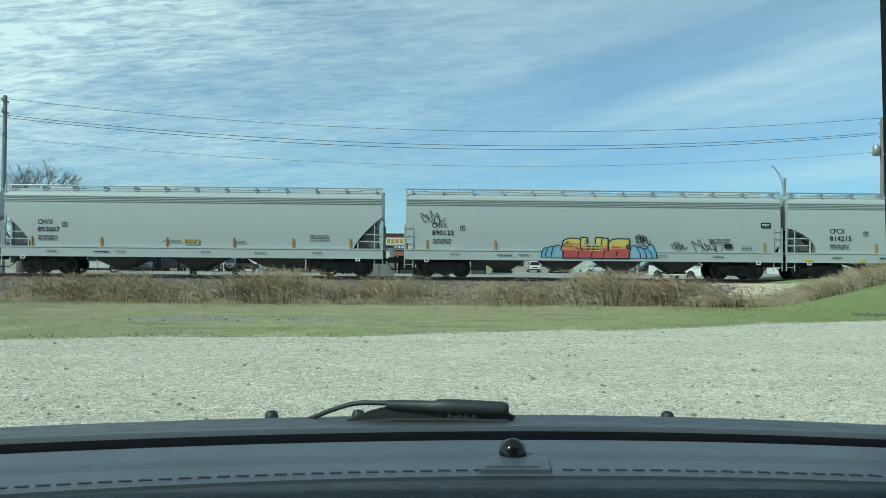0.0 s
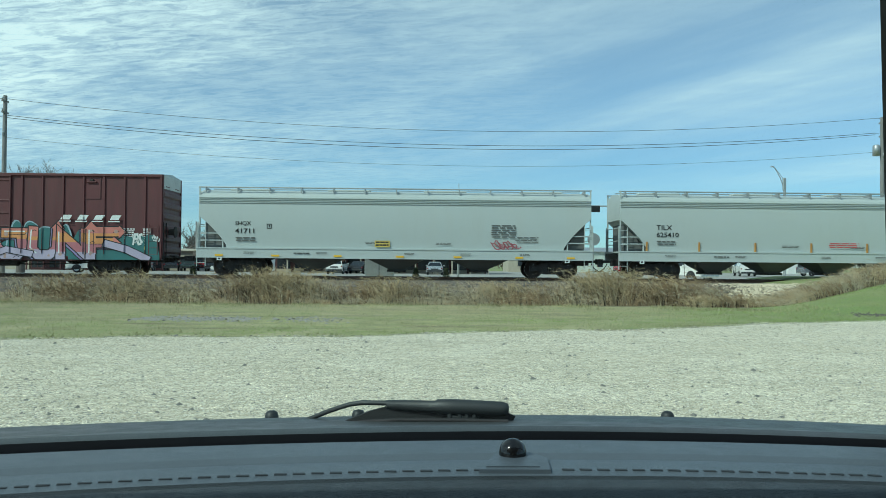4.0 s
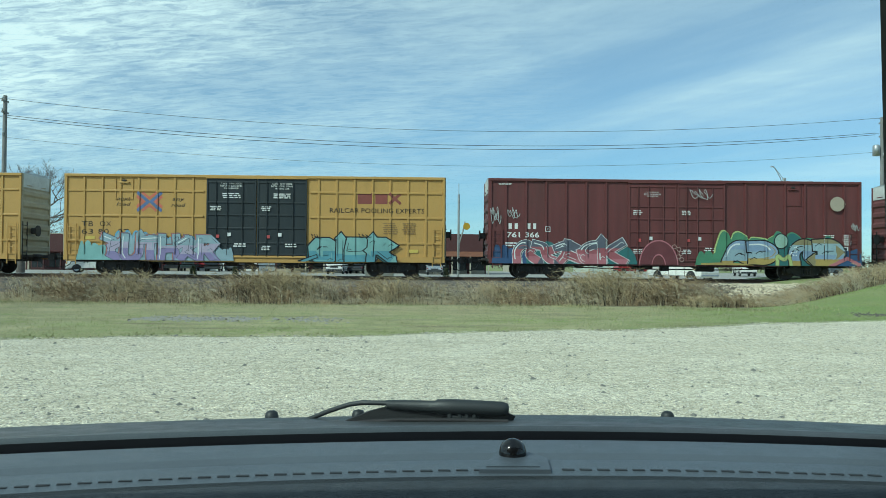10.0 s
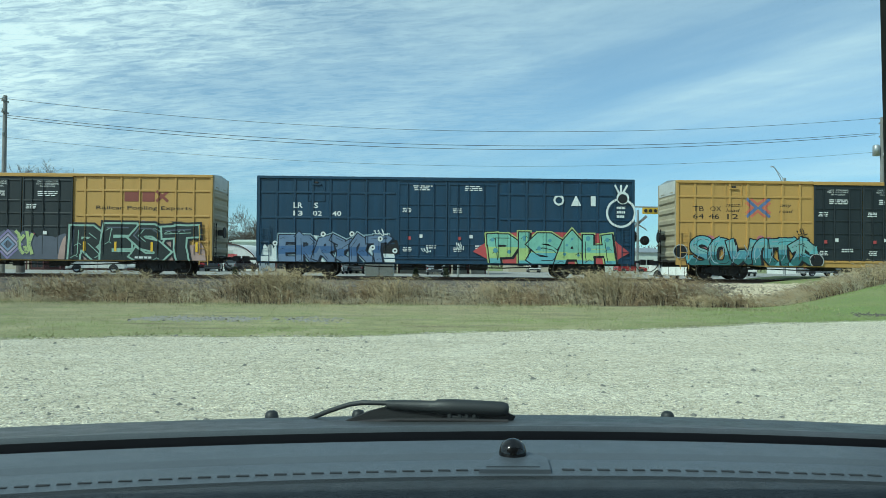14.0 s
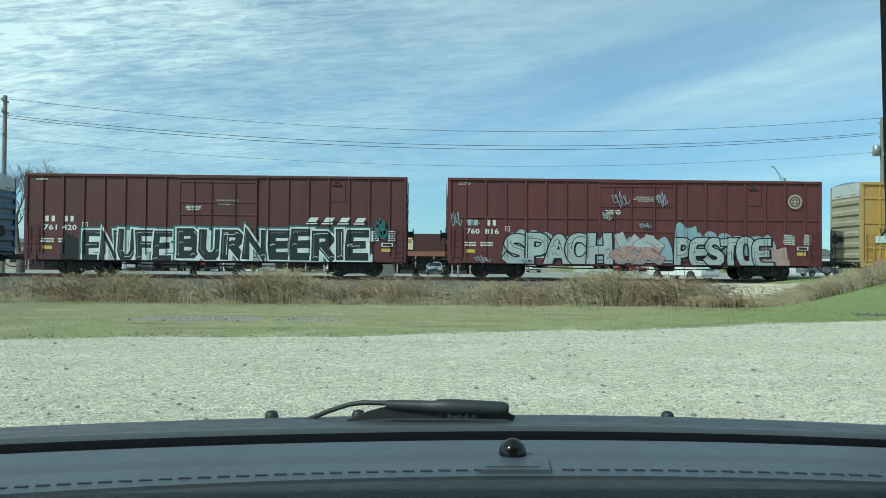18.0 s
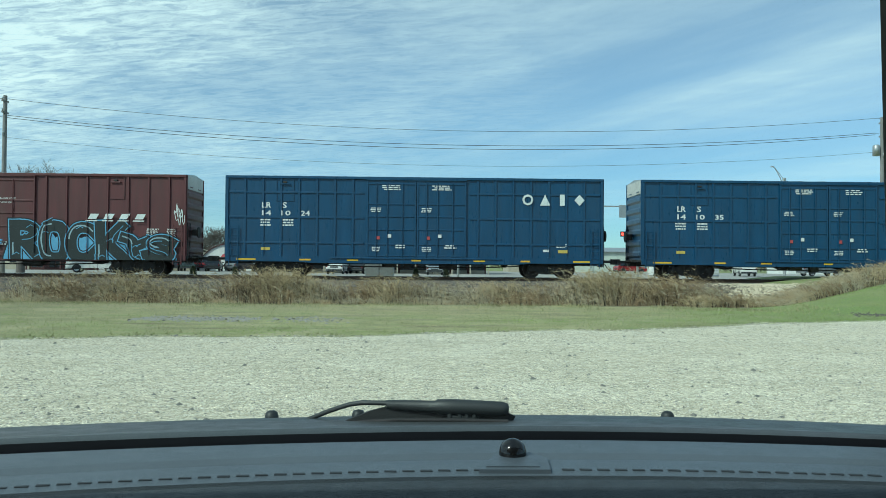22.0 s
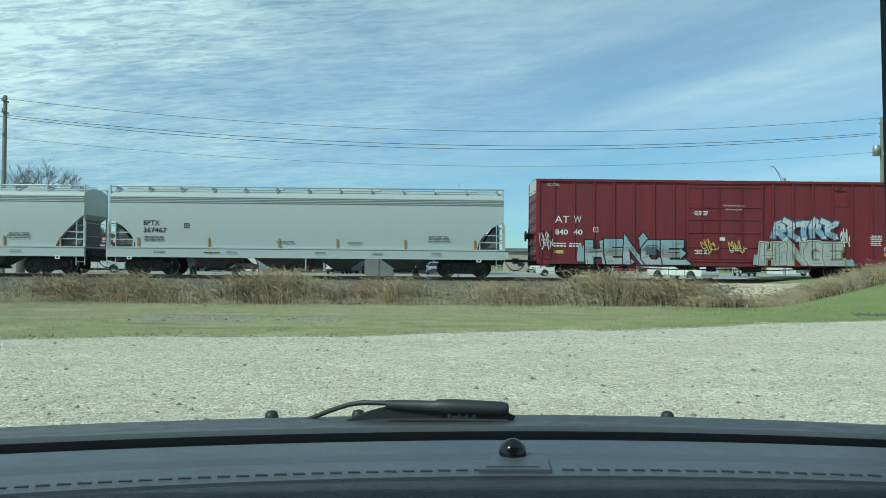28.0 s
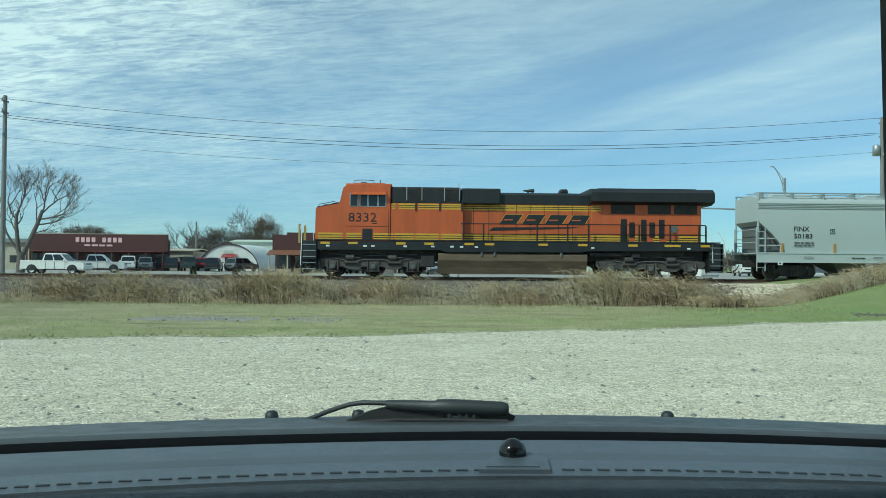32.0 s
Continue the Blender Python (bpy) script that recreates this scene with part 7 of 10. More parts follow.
yellow_car(-136.61, "yellow boxcar with black plug doors and lilac graffiti", ("63", "80", "07"), 21, deco_i)
yellow_car(-157.49, "yellow boxcar with black plug doors and turquoise graffiti", ("64", "46", "12"), 22, deco_j, high=True)


def blue_car(x, label, number, seed, paint, fn, shapes=4):
    rnd = random.Random(seed)
    car, p = boxcar("boxcar", label, "waffle", paint, D_PLUG, paint, paint, POSTS_B)
    p.text("LR", 0.095, 0.119, 3.38, 3.66, WHITE, 0.02)
    p.text("S", 0.148, 0.160, 3.38, 3.66, WHITE, 0.02)
    for i, t in enumerate(number):
        p.text(t, 0.095 + 0.051 * i, 0.119 + 0.051 * i, 3.0, 3.25, WHITE, 0.02)
    if paint is BLUE:
        for a in (0.09, 0.148):
            p.bars(a, a + 0.03, 2.45, 2.85, 3, WHITE, rnd, 0.1)
    p.rect(0.093, 0.117, 1.28, 1.42, SIGN_Y)
    p.rect(0.88, 0.905, 1.25, 1.4, SIGN_Y)
    p.bars(0.875, 0.905, 1.5, 1.72, 3, WHITE, rnd, 0.2)
    p.rect(0.84, 0.855, 1.3, 1.42, WHITE)
    for k, (a, b) in enumerate(D_PLUG):
        w = b - a
        p.bars(a + w * 0.3, a + w * 0.7, 4.3, 4.58, 3, WHITE, rnd, 0.3)
    door_print(p, D_PLUG, WHITE, rnd)
    p.done("lettering", car, "white stencilled marks and numbers", "stuff")
    u0 = 0.785
    for i in range(shapes):
        a = u0 + 0.046 * i
        m, z, r = a + 0.0135, 3.90, 0.28
        if i == 0:
            p.ring(m, z, r, 0.11, S_WHITE, 8)
        elif i == 1:
            p.poly([(p.x(a), z - r), (p.x(a + 0.027), z - r), (p.x(m), z + r)], S_WHITE)
            p.coat()
        elif i == 2:
            p.rect(a + 0.007, a + 0.020, z - r, z + r, S_WHITE)
        else:
            p.poly([(p.x(m), z - r), (p.x(a + 0.027), z), (p.x(m), z + r), (p.x(a), z)], S_WHITE)
            p.coat()
    p.done("emblem", car, "row of large white emblem figures")
    q = Paint(-BOX_SIDE - 0.077, [], BOX_L)
    if paint is BLUE:
        for u, w in ((0.03, 0.05), (0.195, 0.03), (0.32, 0.03), (0.49, 0.025), (0.655, 0.03), (0.78, 0.025), (0.92, 0.045)):
            q.rect(u, u + w, 0.78, 0.86, MARKY)
        q.done("reflector", car, "yellow reflective dashes along the sill")
    fn(p, car, rnd)
    enter(car, x)


def deco_k(p, car, rnd):
    p.cloud(0.0100, 0.0950, 0.62, 1.60, S_WHITE, rnd, 5)
    p.cloud(0.1400, 0.2100, 0.62, 1.05, S_WHITE, rnd, 3)
    p.cloud(0.2800, 0.3650, 0.62, 1.55, S_WHITE, rnd, 4)
    p.cloud(0.3150, 0.3750, 1.15, 1.95, S_BLACK, rnd, 3)
    p.cloud(0.0700, 0.2000, 1.5, 2.16, S_WHITE, rnd, 4)
    p.capitals("ERabcT", 0.0601, 0.3411, 0.66, 2.00, ((0.3, S_STEELB), (0.6, S_BLUE), (1, S_STEELB)), S_INK, rnd, 0.28, 0.05, False, None, S_BLACK, (0.07, -0.06), 0.20, 0.07, None, 0.8, S_PALE)
    for x_ in (0.0484, 1.62), (0.1742, 2.09), (0.2500, 2.12), (0.3250, 1.88), (0.3640, 1.3), (0.305, 1.45):
        p.disc(*x_, 0.13, S_WHITE)
        p.disc(x_[0], x_[1], 0.05, S_BLACK, 8)
    p.done("graffiti", car, "dark blue graffiti on white patches")
    for tip, foot in ((0.5700, 0.640), (0.9880, 0.925)):
        p.fan([(p.x(tip), 1.30), (p.x(foot), 0.62), (p.x(0.78), 0.62), (p.x(0.78), 2.30), (p.x(foot), 2.24)], S_RED)
    p.capitals("PISAH", 0.6150, 0.9400, 0.60, 2.20, ((0.3, S_TURQ), (0.55, S_LIMEB), (1, S_AQUAG)), S_BLACK, rnd, 0.33, 0.055, False, None, S_BLACK, (0.06, -0.06), 0.18, 0.05, S_CYAN, 0.3, S_LIME)
    p.done("graffiti", car, "aqua and lime dotted capitals on a red patch")
    u, z = 0.9636, 3.49
    p.ring(u, z - 0.2, 0.75, 0.11, S_WHITE, 28)
    p.disc(u + 0.005, z + 0.55, 0.32, S_WHITE)
    p.disc(u + 0.005, z + 0.5, 0.24, S_BLACK)
    for k in range(3):
        p.stroke([(p.x(u) - 0.1 + 0.1 * k, z + 0.8), (p.x(u) - 0.3 + 0.3 * k, z + 1.15)], 0.1, S_WHITE)
    p.bars(u - 0.012, u + 0.012, z - 0.5, z + 0.15, 3, S_WHITE, rnd, 0.1)
    p.done("graffiti", car, "white outline drawing in a round black field")
    for b in ((0.3056, 0.3445, 2.03, 2.37), (0.4314, 0.4584, 1.21, 1.49), (0.5245, 0.5455, 1.36, 1.78)):
        p.tag(*b, S_WHITE, rnd, 0.03, 10)
    p.done("graffiti_tag", car, "thin white sprayed scribbles", "stuff")


def nothing(p, car, rnd):
    return


blue_car(-178.39, "dark blue boxcar with aqua, yellow and red graffiti", ("13", "02", "40"), 31, DKBLUE, deco_k, 3)
yellow_car(-199.36, "yellow boxcar with black block graffiti along its side", ("66", "13", "11"), 23, deco_l, "Railcar Pooling Experts")


def deco_m(p, car, rnd):
    p.halo_cloud(0.1471, 0.4100, 1.0, 2.36, S_WORNA, S_PALE, rnd, 8)
    p.cloud(0.3900, 0.6000, 0.8, 2.30, S_PALE, rnd, 5)
    p.halo_cloud(0.6050, 0.6650, 1.5, 2.80, S_PALE, S_AQUA, rnd, 2)
    p.cloud(0.6400, 0.8800, 1.2, 2.42, S_PALE, rnd, 6)
    p.cloud(0.8216, 0.9122, 0.72, 1.80, S_SALMON, rnd, 3)
    p.capitals("SPACH", 0.1546, 0.4300, 0.58, 2.22, ((0.4, S_SILVER), (1, S_WORNA)), S_BLACK, rnd, 0.40, 0.06, True, None, S_BLACK, (0.04, -0.02), 0.26, 0.04)
    p.capitals("fd", 0.4400, 0.5650, 0.70, 2.20, ((0.3, S_WORN), (0.6, S_SALMON), (1, S_WORNA)), S_ROSE, rnd, 0.34, 0.03, True, None, None, (0, 0), 0.2, 0.06)
    p.capitals("PESTOE", 0.6050, 0.8593, 0.60, 2.10, ((0.4, S_SILVER), (1, S_WORNA)), S_BLACK, rnd, 0.40, 0.06, True, None, S_BLACK, (0.04, -0.02), 0.26, 0.04)
    p.bars(0.1950, 0.2230, 0.78, 0.92, 1, S_BLACK, rnd, 0.1)
    p.done("graffiti", car, "large silver bubble capitals with black outlines")
    for b in ((0.0045, 0.0341, 2.55, 3.28), (0.4308, 0.4817, 3.58, 4.36), (0.5537, 0.5837, 3.60, 4.38), (0.0460, 0.0817, 2.61, 2.89), (0.0668, 0.1114, 0.76, 1.10), (0.1888, 0.2156, 0.67, 1.00), (0.5057, 0.5387, 2.57, 2.80), (0.4083, 0.4337, 2.90, 3.35)):
        p.tag(*b, S_PALE, rnd, 0.03, 12)
    p.done("graffiti_tag", car, "thin pale sprayed scribbles", "stuff")
    round_emblem(p, car, 0.9273, 3.94)


def deco_n(p, car, rnd):
    p.cloud(0.0954, 0.1610, 0.77, 2.07, S_BLACK, rnd, 3)
    for b in ((0.1431, 0.3885, 0.63, 1.41), (0.3975, 0.6352, 0.70, 1.46), (0.6352, 0.9074, 0.68, 1.56)):
        p.cloud(*b, S_SILVER, rnd, 9)
    for w, b in (("ENUFE", (0.1521, 0.3825, 0.68, 2.23)), ("BURN", (0.3990, 0.6322, 0.78, 2.27)), ("EERIE", (0.6382, 0.8983, 0.77, 2.31))):
        p.capitals(w, *b, ((1, S_BLACKG),), S_WHITE, rnd, 0.27, 0.075, False, S_SLATE, S_WHITE, (0.13, -0.12), 0.10, 0.035, None, 0.0, S_TEAL)
    p.done("graffiti", car, "black capitals edged in white and pale green: ENUFE BURN EERIE")
    p.tag(0.9165, 0.9499, 1.81, 2.93, S_TEAL, rnd, 0.09, 14)
    p.done("graffiti_tag", car, "teal sprayed scribble", "stuff")
    slant_mark(p, car, 0.7349, 0.9013, 2.58, 2.91)


def deco_q(p, car, rnd):
    p.cloud(0.0323, 0.1500, 0.60, 1.75, S_DULL, rnd, 4)
    p.halo_cloud(0.1100, 0.4234, 0.60, 2.24, S_LIME, S_DULL, rnd, 9)
    p.specks(0.11, 0.44, 0.8, 2.3, 30, 0.05, S_LIME, rnd)
    p.capitals("TASHY", 0.1145, 0.4093, 0.58, 2.08, ((0.35, S_WORN), (1, S_FROST)), S_BLACK, rnd, 0.36, 0.06, False, None, S_BLACK, (-0.07, -0.06), 0.24, 0.05, None, 0.3)
    p.rect(0.3280, 0.3600, 1.42, 1.82, S_SLATE)
    p.done("graffiti", car, "frosted silver capitals on a lime green cloud")
    p.halo_cloud(0.5300, 0.8600, 0.60, 2.20, S_SKY, S_BLACK, rnd, 5)
    p.cloud(0.8400, 0.9790, 0.60, 1.95, S_SKY, rnd, 3)
    p.capitals("ROCK", 0.5486, 0.8450, 0.58, 2.66, ((1, S_BLACKG),), S_SKY, rnd, 0.36, 0.05, True, S_PALE, None, (0, 0), 0.16, 0.05, None, 0.4, S_BLACK)
    p.capitals("bS", 0.8380, 0.9700, 0.60, 2.05, ((1, S_BLACKG),), S_SKY, rnd, 0.38, 0.05, True, S_PALE, None, (0, 0), 0.2, 0.05, None, 0.4, S_BLACK)
    p.capitals("SF", 0.5000, 0.5250, 1.35, 1.70, ((1, S_SKY),), S_NAVY, rnd, 0.2, 0.02, True)
    p.done("graffiti", car, "black capitals edged in sky blue")
    for b in ((0.9686, 0.9985, 2.51, 3.46), (0.0015, 0.0308, 2.34, 3.19), (0.4582, 0.4893, 2.93, 3.24)):
        p.tag(*b, S_WHITE, rnd, 0.03, 14)
    p.done("graffiti_tag", car, "thin white sprayed scribbles", "stuff")
    slant_mark(p, car, 0.7402, 0.9028, 2.62, 2.99)


def deco_r(p, car, rnd):
    p.capitals("dC", 0.1724, 0.2700, 0.75, 2.05, ((0.5, S_WORN), (1, S_WORN)), S_WORNA, rnd, 0.42, 0.02, True, None, None, (0, 0), 0.3, 0.06)
    p.capitals("a", 0.2650, 0.3720, 0.70, 2.25, ((1, S_WORN),), S_WORNA, rnd, 0.34, 0.02, True, None, None, (0, 0), 0.2, 0.03)
    p.rect(0.2250, 0.2680, 1.95, 2.0, S_WORN)
    p.disc(0.2480, 1.30, 0.16, S_BLACK)
    p.rect(0.3050, 0.3400, 1.22, 1.60, S_SLATE)
    p.drips(0.17, 0.37, 0.6, 1.6, 14, S_WORN, rnd)
    p.done("graffiti", car, "worn pale silver graffiti")
    p.halo_cloud(0.5950, 0.9100, 0.66, 2.26, S_MINT, S_AQUA, rnd, 9)
    for tip, foot in ((0.5250, 0.640), (0.9680, 0.880)):
        p.fan([(p.x(tip), 1.18), (p.x(foot), 0.85), (p.x(foot), 1.6)], S_MINT)
    p.capitals("SALEYS", 0.6000, 0.9085, 0.62, 2.14, ((0.4, S_WORNA), (1, S_FROST)), S_BLACK, rnd, 0.33, 0.06, True, None, S_SILVER, (0.08, -0.05), 0.26, 0.05, None, 0.4)
    p.done("graffiti", car, "mint and silver capitals with black outlines")
    for b in ((0.1104, 0.1547, 1.17, 1.68), (0.5279, 0.6172, 2.88, 3.33), (0.5874, 0.6410, 2.49, 2.88), (0.2314, 0.2699, 2.03, 2.37), (0.5353, 0.6023, 1.69, 2.03)):
        p.tag(*b, S_WHITE, rnd, 0.03, 12)
    p.done("graffiti_tag", car, "thin white sprayed scribbles", "stuff")
    round_emblem(p, car, 0.9280, 3.92)


def deco_s(p, car, rnd):
    p.text("AT", 0.0474, 0.0859, 2.78, 3.12, WHITE)
    p.text("W", 0.0977, 0.1185, 2.79, 3.13, WHITE)
    p.done("lettering", car, "white stencilled marks", "stuff")
    p.cloud(0.1066, 0.1500, 0.85, 1.75, S_PALE, rnd, 3)
    p.cloud(0.3600, 0.3951, 0.62, 1.65, S_PALE, rnd, 3)
    p.capitals("HENCE", 0.1350, 0.3877, 0.62, 2.00, ((0.45, S_SILVER), (0.75, S_WORN), (1, S_PALE)), S_BLACK, rnd, 0.32, 0.06, False, S_PALE, S_BLACK, (0.06, -0.05), 0.28, 0.06, None, 0.8)
    p.rect(0.2900, 0.3200, 1.20, 1.62, S_SLATE)
    p.done("graffiti", car, "silver graffiti with black outlines")
    p.capitals("abTcb", 0.6314, 0.7995, 2.06, 3.05, ((0.5, S_PALE), (1, S_FROST)), S_BLUE, rnd, 0.30, 0.055, False, None, None, (0, 0), 0.26, 0.10, None, 0.9)
    p.done("graffiti", car, "pale graffiti edged in blue high on the side")
    p.cloud(0.5774, 0.6100, 0.75, 1.30, S_PALE, rnd, 4)
    p.cloud(0.7900, 0.8507, 0.68, 1.15, S_PALE, rnd, 5)
    p.capitals("HiNGE", 0.5980, 0.8176, 0.70, 1.88, ((0.3, S_SILVER), (1, S_SILVER)), S_DULL, rnd, 0.30, 0.05, False, None, S_BLACK, (0.05, -0.05), 0.14, 0.05, None, 0.0, S_WORNA)
    p.done("graffiti", car, "silver capitals edged in dull ochre: HINGE")
    for b in ((0.0030, 0.0414, 1.43, 2.33), (0.8116, 0.8387, 1.73, 2.63)):
        p.tag(*b, S_WHITE, rnd, 0.03, 16)
    for b in ((0.4324, 0.4847, 1.36, 2.01), (0.5071, 0.5520, 1.34, 1.96)):
        p.tag(*b, S_YELLOW, rnd, 0.04, 14)
    p.done("graffiti_tag", car, "thin white and yellow sprayed scribbles", "stuff")


brown_car(-220.17, "brown boxcar with large silver graffiti and a belt rail", "760816", 14, deco_m, BROWN_B, None, True)
brown_car(-241.04, "brown boxcar with black and white capitals sprayed along it", "761420", 15, deco_n)
blue_car(-261.81, "blue boxcar with white lettering and square-panelled sides", ("14", "10", "35"), 32, BLUE, nothing)
blue_car(-282.53, "blue boxcar with white lettering and square-panelled sides", ("14", "10", "24"), 33, BLUE, nothing)
brown_car(-303.25, "brown boxcar with sky blue and silver graffiti", "761889", 16, deco_q)
brown_car(-324.12, "brown boxcar with worn silver graffiti and a belt rail", "760874", 17, deco_r, BROWN_B, None, True)
brown_car(-344.89, "red boxcar with silver, blue and ochre graffiti", "840 40", 18, deco_s, REDCAR, None, False, None, False)
grey_hopper(-365.71, 19.8, "light grey covered hopper with yellow reflector strips", "BPTX", "367467", HOPGREY, 6, 0.2, False, (0.08, 0.255, 0.43, 0.575, 0.745, 0.92), None, 4, 0.093, 2.1, (1.3, 1.38), 0.7)
grey_hopper(-386.80 + 0.45, 19.6, "light grey covered hopper with amber reflector strips", "FINX", "50183", HOPGREY, 7, 0.2, False, (0.07, 0.205, 0.355, 0.5, 0.65, 0.795, 0.935), None, 4, 0.10)


# ---- the locomotive at the tail ----
ORANGE = mat("orange_loco_paint", (0.50, 0.103, 0.028), 0.5, 0, 0.16, 0.8, 0.1, 6, (0.16, 0.06, 0.03), 0.35, 0.7, STREAK)
LBLACK = mat("black_loco_paint", (0.012, 0.014, 0.016), 0.5, 0, 0.2, 1.2, 0.1, 8, (0.05, 0.045, 0.04), 0.3, 0.9, STREAK)
LYELLOW = mat("yellow_loco_stripe", (0.62, 0.36, 0.03), 0.5, 0, 0.1, 1.2, 0, 10, (0.2, 0.12, 0.04), 0.3)
TANKM = mat("dusty_fuel_tank", (0.15, 0.105, 0.065), 0.75, 0, 0.25, 1.3, 0.2, 12, (0.07, 0.055, 0.04), 0.6, 1.0, (0.6, 1, 2.5))
loco = thing("diesel_locomotive", "orange and black diesel locomotive with yellow stripes", "locomotive", group="train cars")


def lpart(name, fn, label="", parent=None, m=None, *mats):
    me = Mesh(*mats)
    fn(me)
    return part(name, me, parent or loco, label, m)


# frame and walkway
ZU = 1.468
DUSTY = mat("dusty_truck_steel", (0.075, 0.068, 0.06), 0.75, 0, 0.35, 3, 0.3, 25, (0.15, 0.125, 0.10), 0.5, 2.0)
lpart("frame", lambda g: (g.prism([(-9.771, 1.749), (10.008, 1.840), (10.008, 1.418), (3.689, 1.363), (3.405, 1.304), (-3.376, 1.244), (-3.657, 1.354), (-9.771, 1.328)][::-1], -1.52, 1.52)), "black underframe with a walkway", None, None, LBLACK)
lpart("deck", lambda g: g.box(-9.939, 10.379, -1.54, 1.54, 1.806, 1.862), "", None, None, LBLACK)
lpart("underbody", lambda g: (g.box(-9.659, 9.722, -0.95, 0.95, 0.850, ZU, 0, 0.04), g.box(-8.708, -5.344, -1.2, 1.2, 1.131, ZU, 0, 0.04), g.box(5.250, 8.666, -1.2, 1.2, 1.131, ZU, 0, 0.04)), "dark machinery under the frame", None, None, STEEL)
# cab with windows
cab_front, cab_back = -8.596, -6.186
ZF = 1.784


def cab(g):
    zr, zs = 4.556, 3.643
    prof = [(-9.911, ZF), (-6.186, ZF), (-6.186, zr), (-8.344, zr), (-8.540, 4.376), (-8.708, zs), (-9.883, 3.408)]
    half = 1.5
    rows = []
    for y, t in ((-half, 0.0), (-half + 0.09, 0.05), (half - 0.09, 0.05), (half, 0.0)):
        rows.append([(x, y, z + (t if z > 4 else 0)) for x, z in prof])
    g.grid(rows, 0, False, True)
    g.face(rows[0])
    g.face(rows[-1][::-1])


lpart("cab", cab, "orange safety cab with a sloping nose", None, None, ORANGE)
lpart("cab_roof", lambda g: (g.box(-8.400, -6.130, -1.45, 1.45, 4.528, 4.640, 0, 0.02), g.box(-8.008, -6.467, -0.9, 0.9, 4.640, 4.725, 0, 0.02)), "orange cab roof", None, None, ORANGE)
lpart("nose_top", lambda g: g.prism([(-9.883, 3.450), (-8.708, 3.686), (-8.708, 3.756), (-9.827, 3.521)], -0.9, 0.9), "", None, None, LBLACK)
lpart("roof_rail", lambda g: (g.tube([(-8.05, -0.8, 4.72), (-8.05, -0.8, 4.86), (-7.55, -0.8, 4.88), (-7.05, -0.8, 4.86), (-7.05, -0.8, 4.72)], 0.02, 5), g.box(-7.75, -7.45, -0.3, 0.1, 4.72, 4.84, 0, 0.03), g.cyl((-6.75, -0.4, 4.70), (-6.75, -0.4, 4.92), 0.025, n=6)), "antennas and a rail on the cab roof", None, None, UNDER)
lpart("nose_fitting", lambda g: (g.box(-9.55, -9.25, -0.95, -0.6, 3.50, 3.62, 0, 0.03), g.box(-9.15, -8.9, -0.9, -0.5, 3.60, 3.70, 0, 0.03), g.tube([(-9.85, -1.3, 3.42), (-9.7, -1.3, 3.60), (-9.0, -1.3, 3.74), (-8.8, -1.3, 3.66)], 0.018, 5)), "dark fittings on the nose", None, None, LBLACK)
WX = [(-8.162, -7.812), (-7.672, -7.336), (-7.266, -6.831), (-6.761, -6.425)]
for a, b in WX:
    w = lpart("window_frame", lambda g, a=a, b=b: (g.box(a - 0.04, b + 0.04, -1.525, -1.49, 3.487, 3.515), g.box(a - 0.04, b + 0.04, -1.525, -1.49, 4.120, 4.148), g.box(a - 0.04, a, -1.525, -1.49, 3.515, 4.120), g.box(b, b + 0.04, -1.525, -1.49, 3.515, 4.120)), "silver window frame", None, None, GALV)
    lpart("pane", lambda g, a=a, b=b: g.box(a, b, -1.512, -1.495, 3.515, 4.120), "", w, None, GLASSD)
lpart("sunshade", lambda g: g.prism([(-1.5, 4.204), (-1.78, 4.078), (-1.78, 4.055), (-1.5, 4.162)], -8.092, -6.411, 0, "x"), "orange awning over the cab window", None, None, ORANGE)
lpart("windshield", lambda g: g.face([(-8.680 - 0.01, -1.3, 3.700), (-8.680 - 0.01, 1.3, 3.700), (-8.540 - 0.02, 1.3, 4.320), (-8.540 - 0.02, -1.3, 4.320)]), "", None, None, GLASSD)
lpart("side_recess", lambda g: g.box(-7.560, -7.056, -1.506, -1.48, 1.828, 2.390), "dark step well in the cab side", None, None, LBLACK)
lpart("cab_seam", lambda g: (g.box(-8.428, -6.270, -1.506, -1.49, 2.497, 2.520), g.box(-6.270, -6.242, -1.506, -1.49, 1.856, 3.375)), "", None, None, LBLACK)
# body: the electrical cabinet is full width, then the narrow hood
lpart("equipment_cabinet", lambda g: g.box(-6.186, -2.531, -1.46, 1.46, ZF, 3.681, 0, 0.03), "orange equipment cabinet", None, None, ORANGE)
lpart("hood", lambda g: g.box(-2.531, 3.916, -1.08, 1.08, ZF, 3.775, 0, 0.04), "orange engine hood", None, None, ORANGE)
lpart("radiator_cab", lambda g: (g.box(3.916, 9.551, -1.12, 1.12, ZF, 4.118, 0, 0.04)), "orange radiator compartment", None, None, ORANGE)
lpart("blower_housing", lambda g: g.box(-6.186, -2.672, -1.40, 1.40, 3.653, 4.496, 0, 0.06), "black dynamic brake housing", None, None, LBLACK)
lpart("inverter_housing", lambda g: g.box(-2.643, -0.669, -1.38, 1.38, 3.678, 4.465, 0, 0.06), "black roof housing", None, None, LBLACK)
lpart("hood_roof", lambda g: g.prism([(-1.12, 3.705), (-1.12, 4.183), (-0.8, 4.310), (0.8, 4.310), (1.12, 4.183), (1.12, 3.705)], -0.669, 3.859, 0, "x"), "black hood roof", None, None, LBLACK)
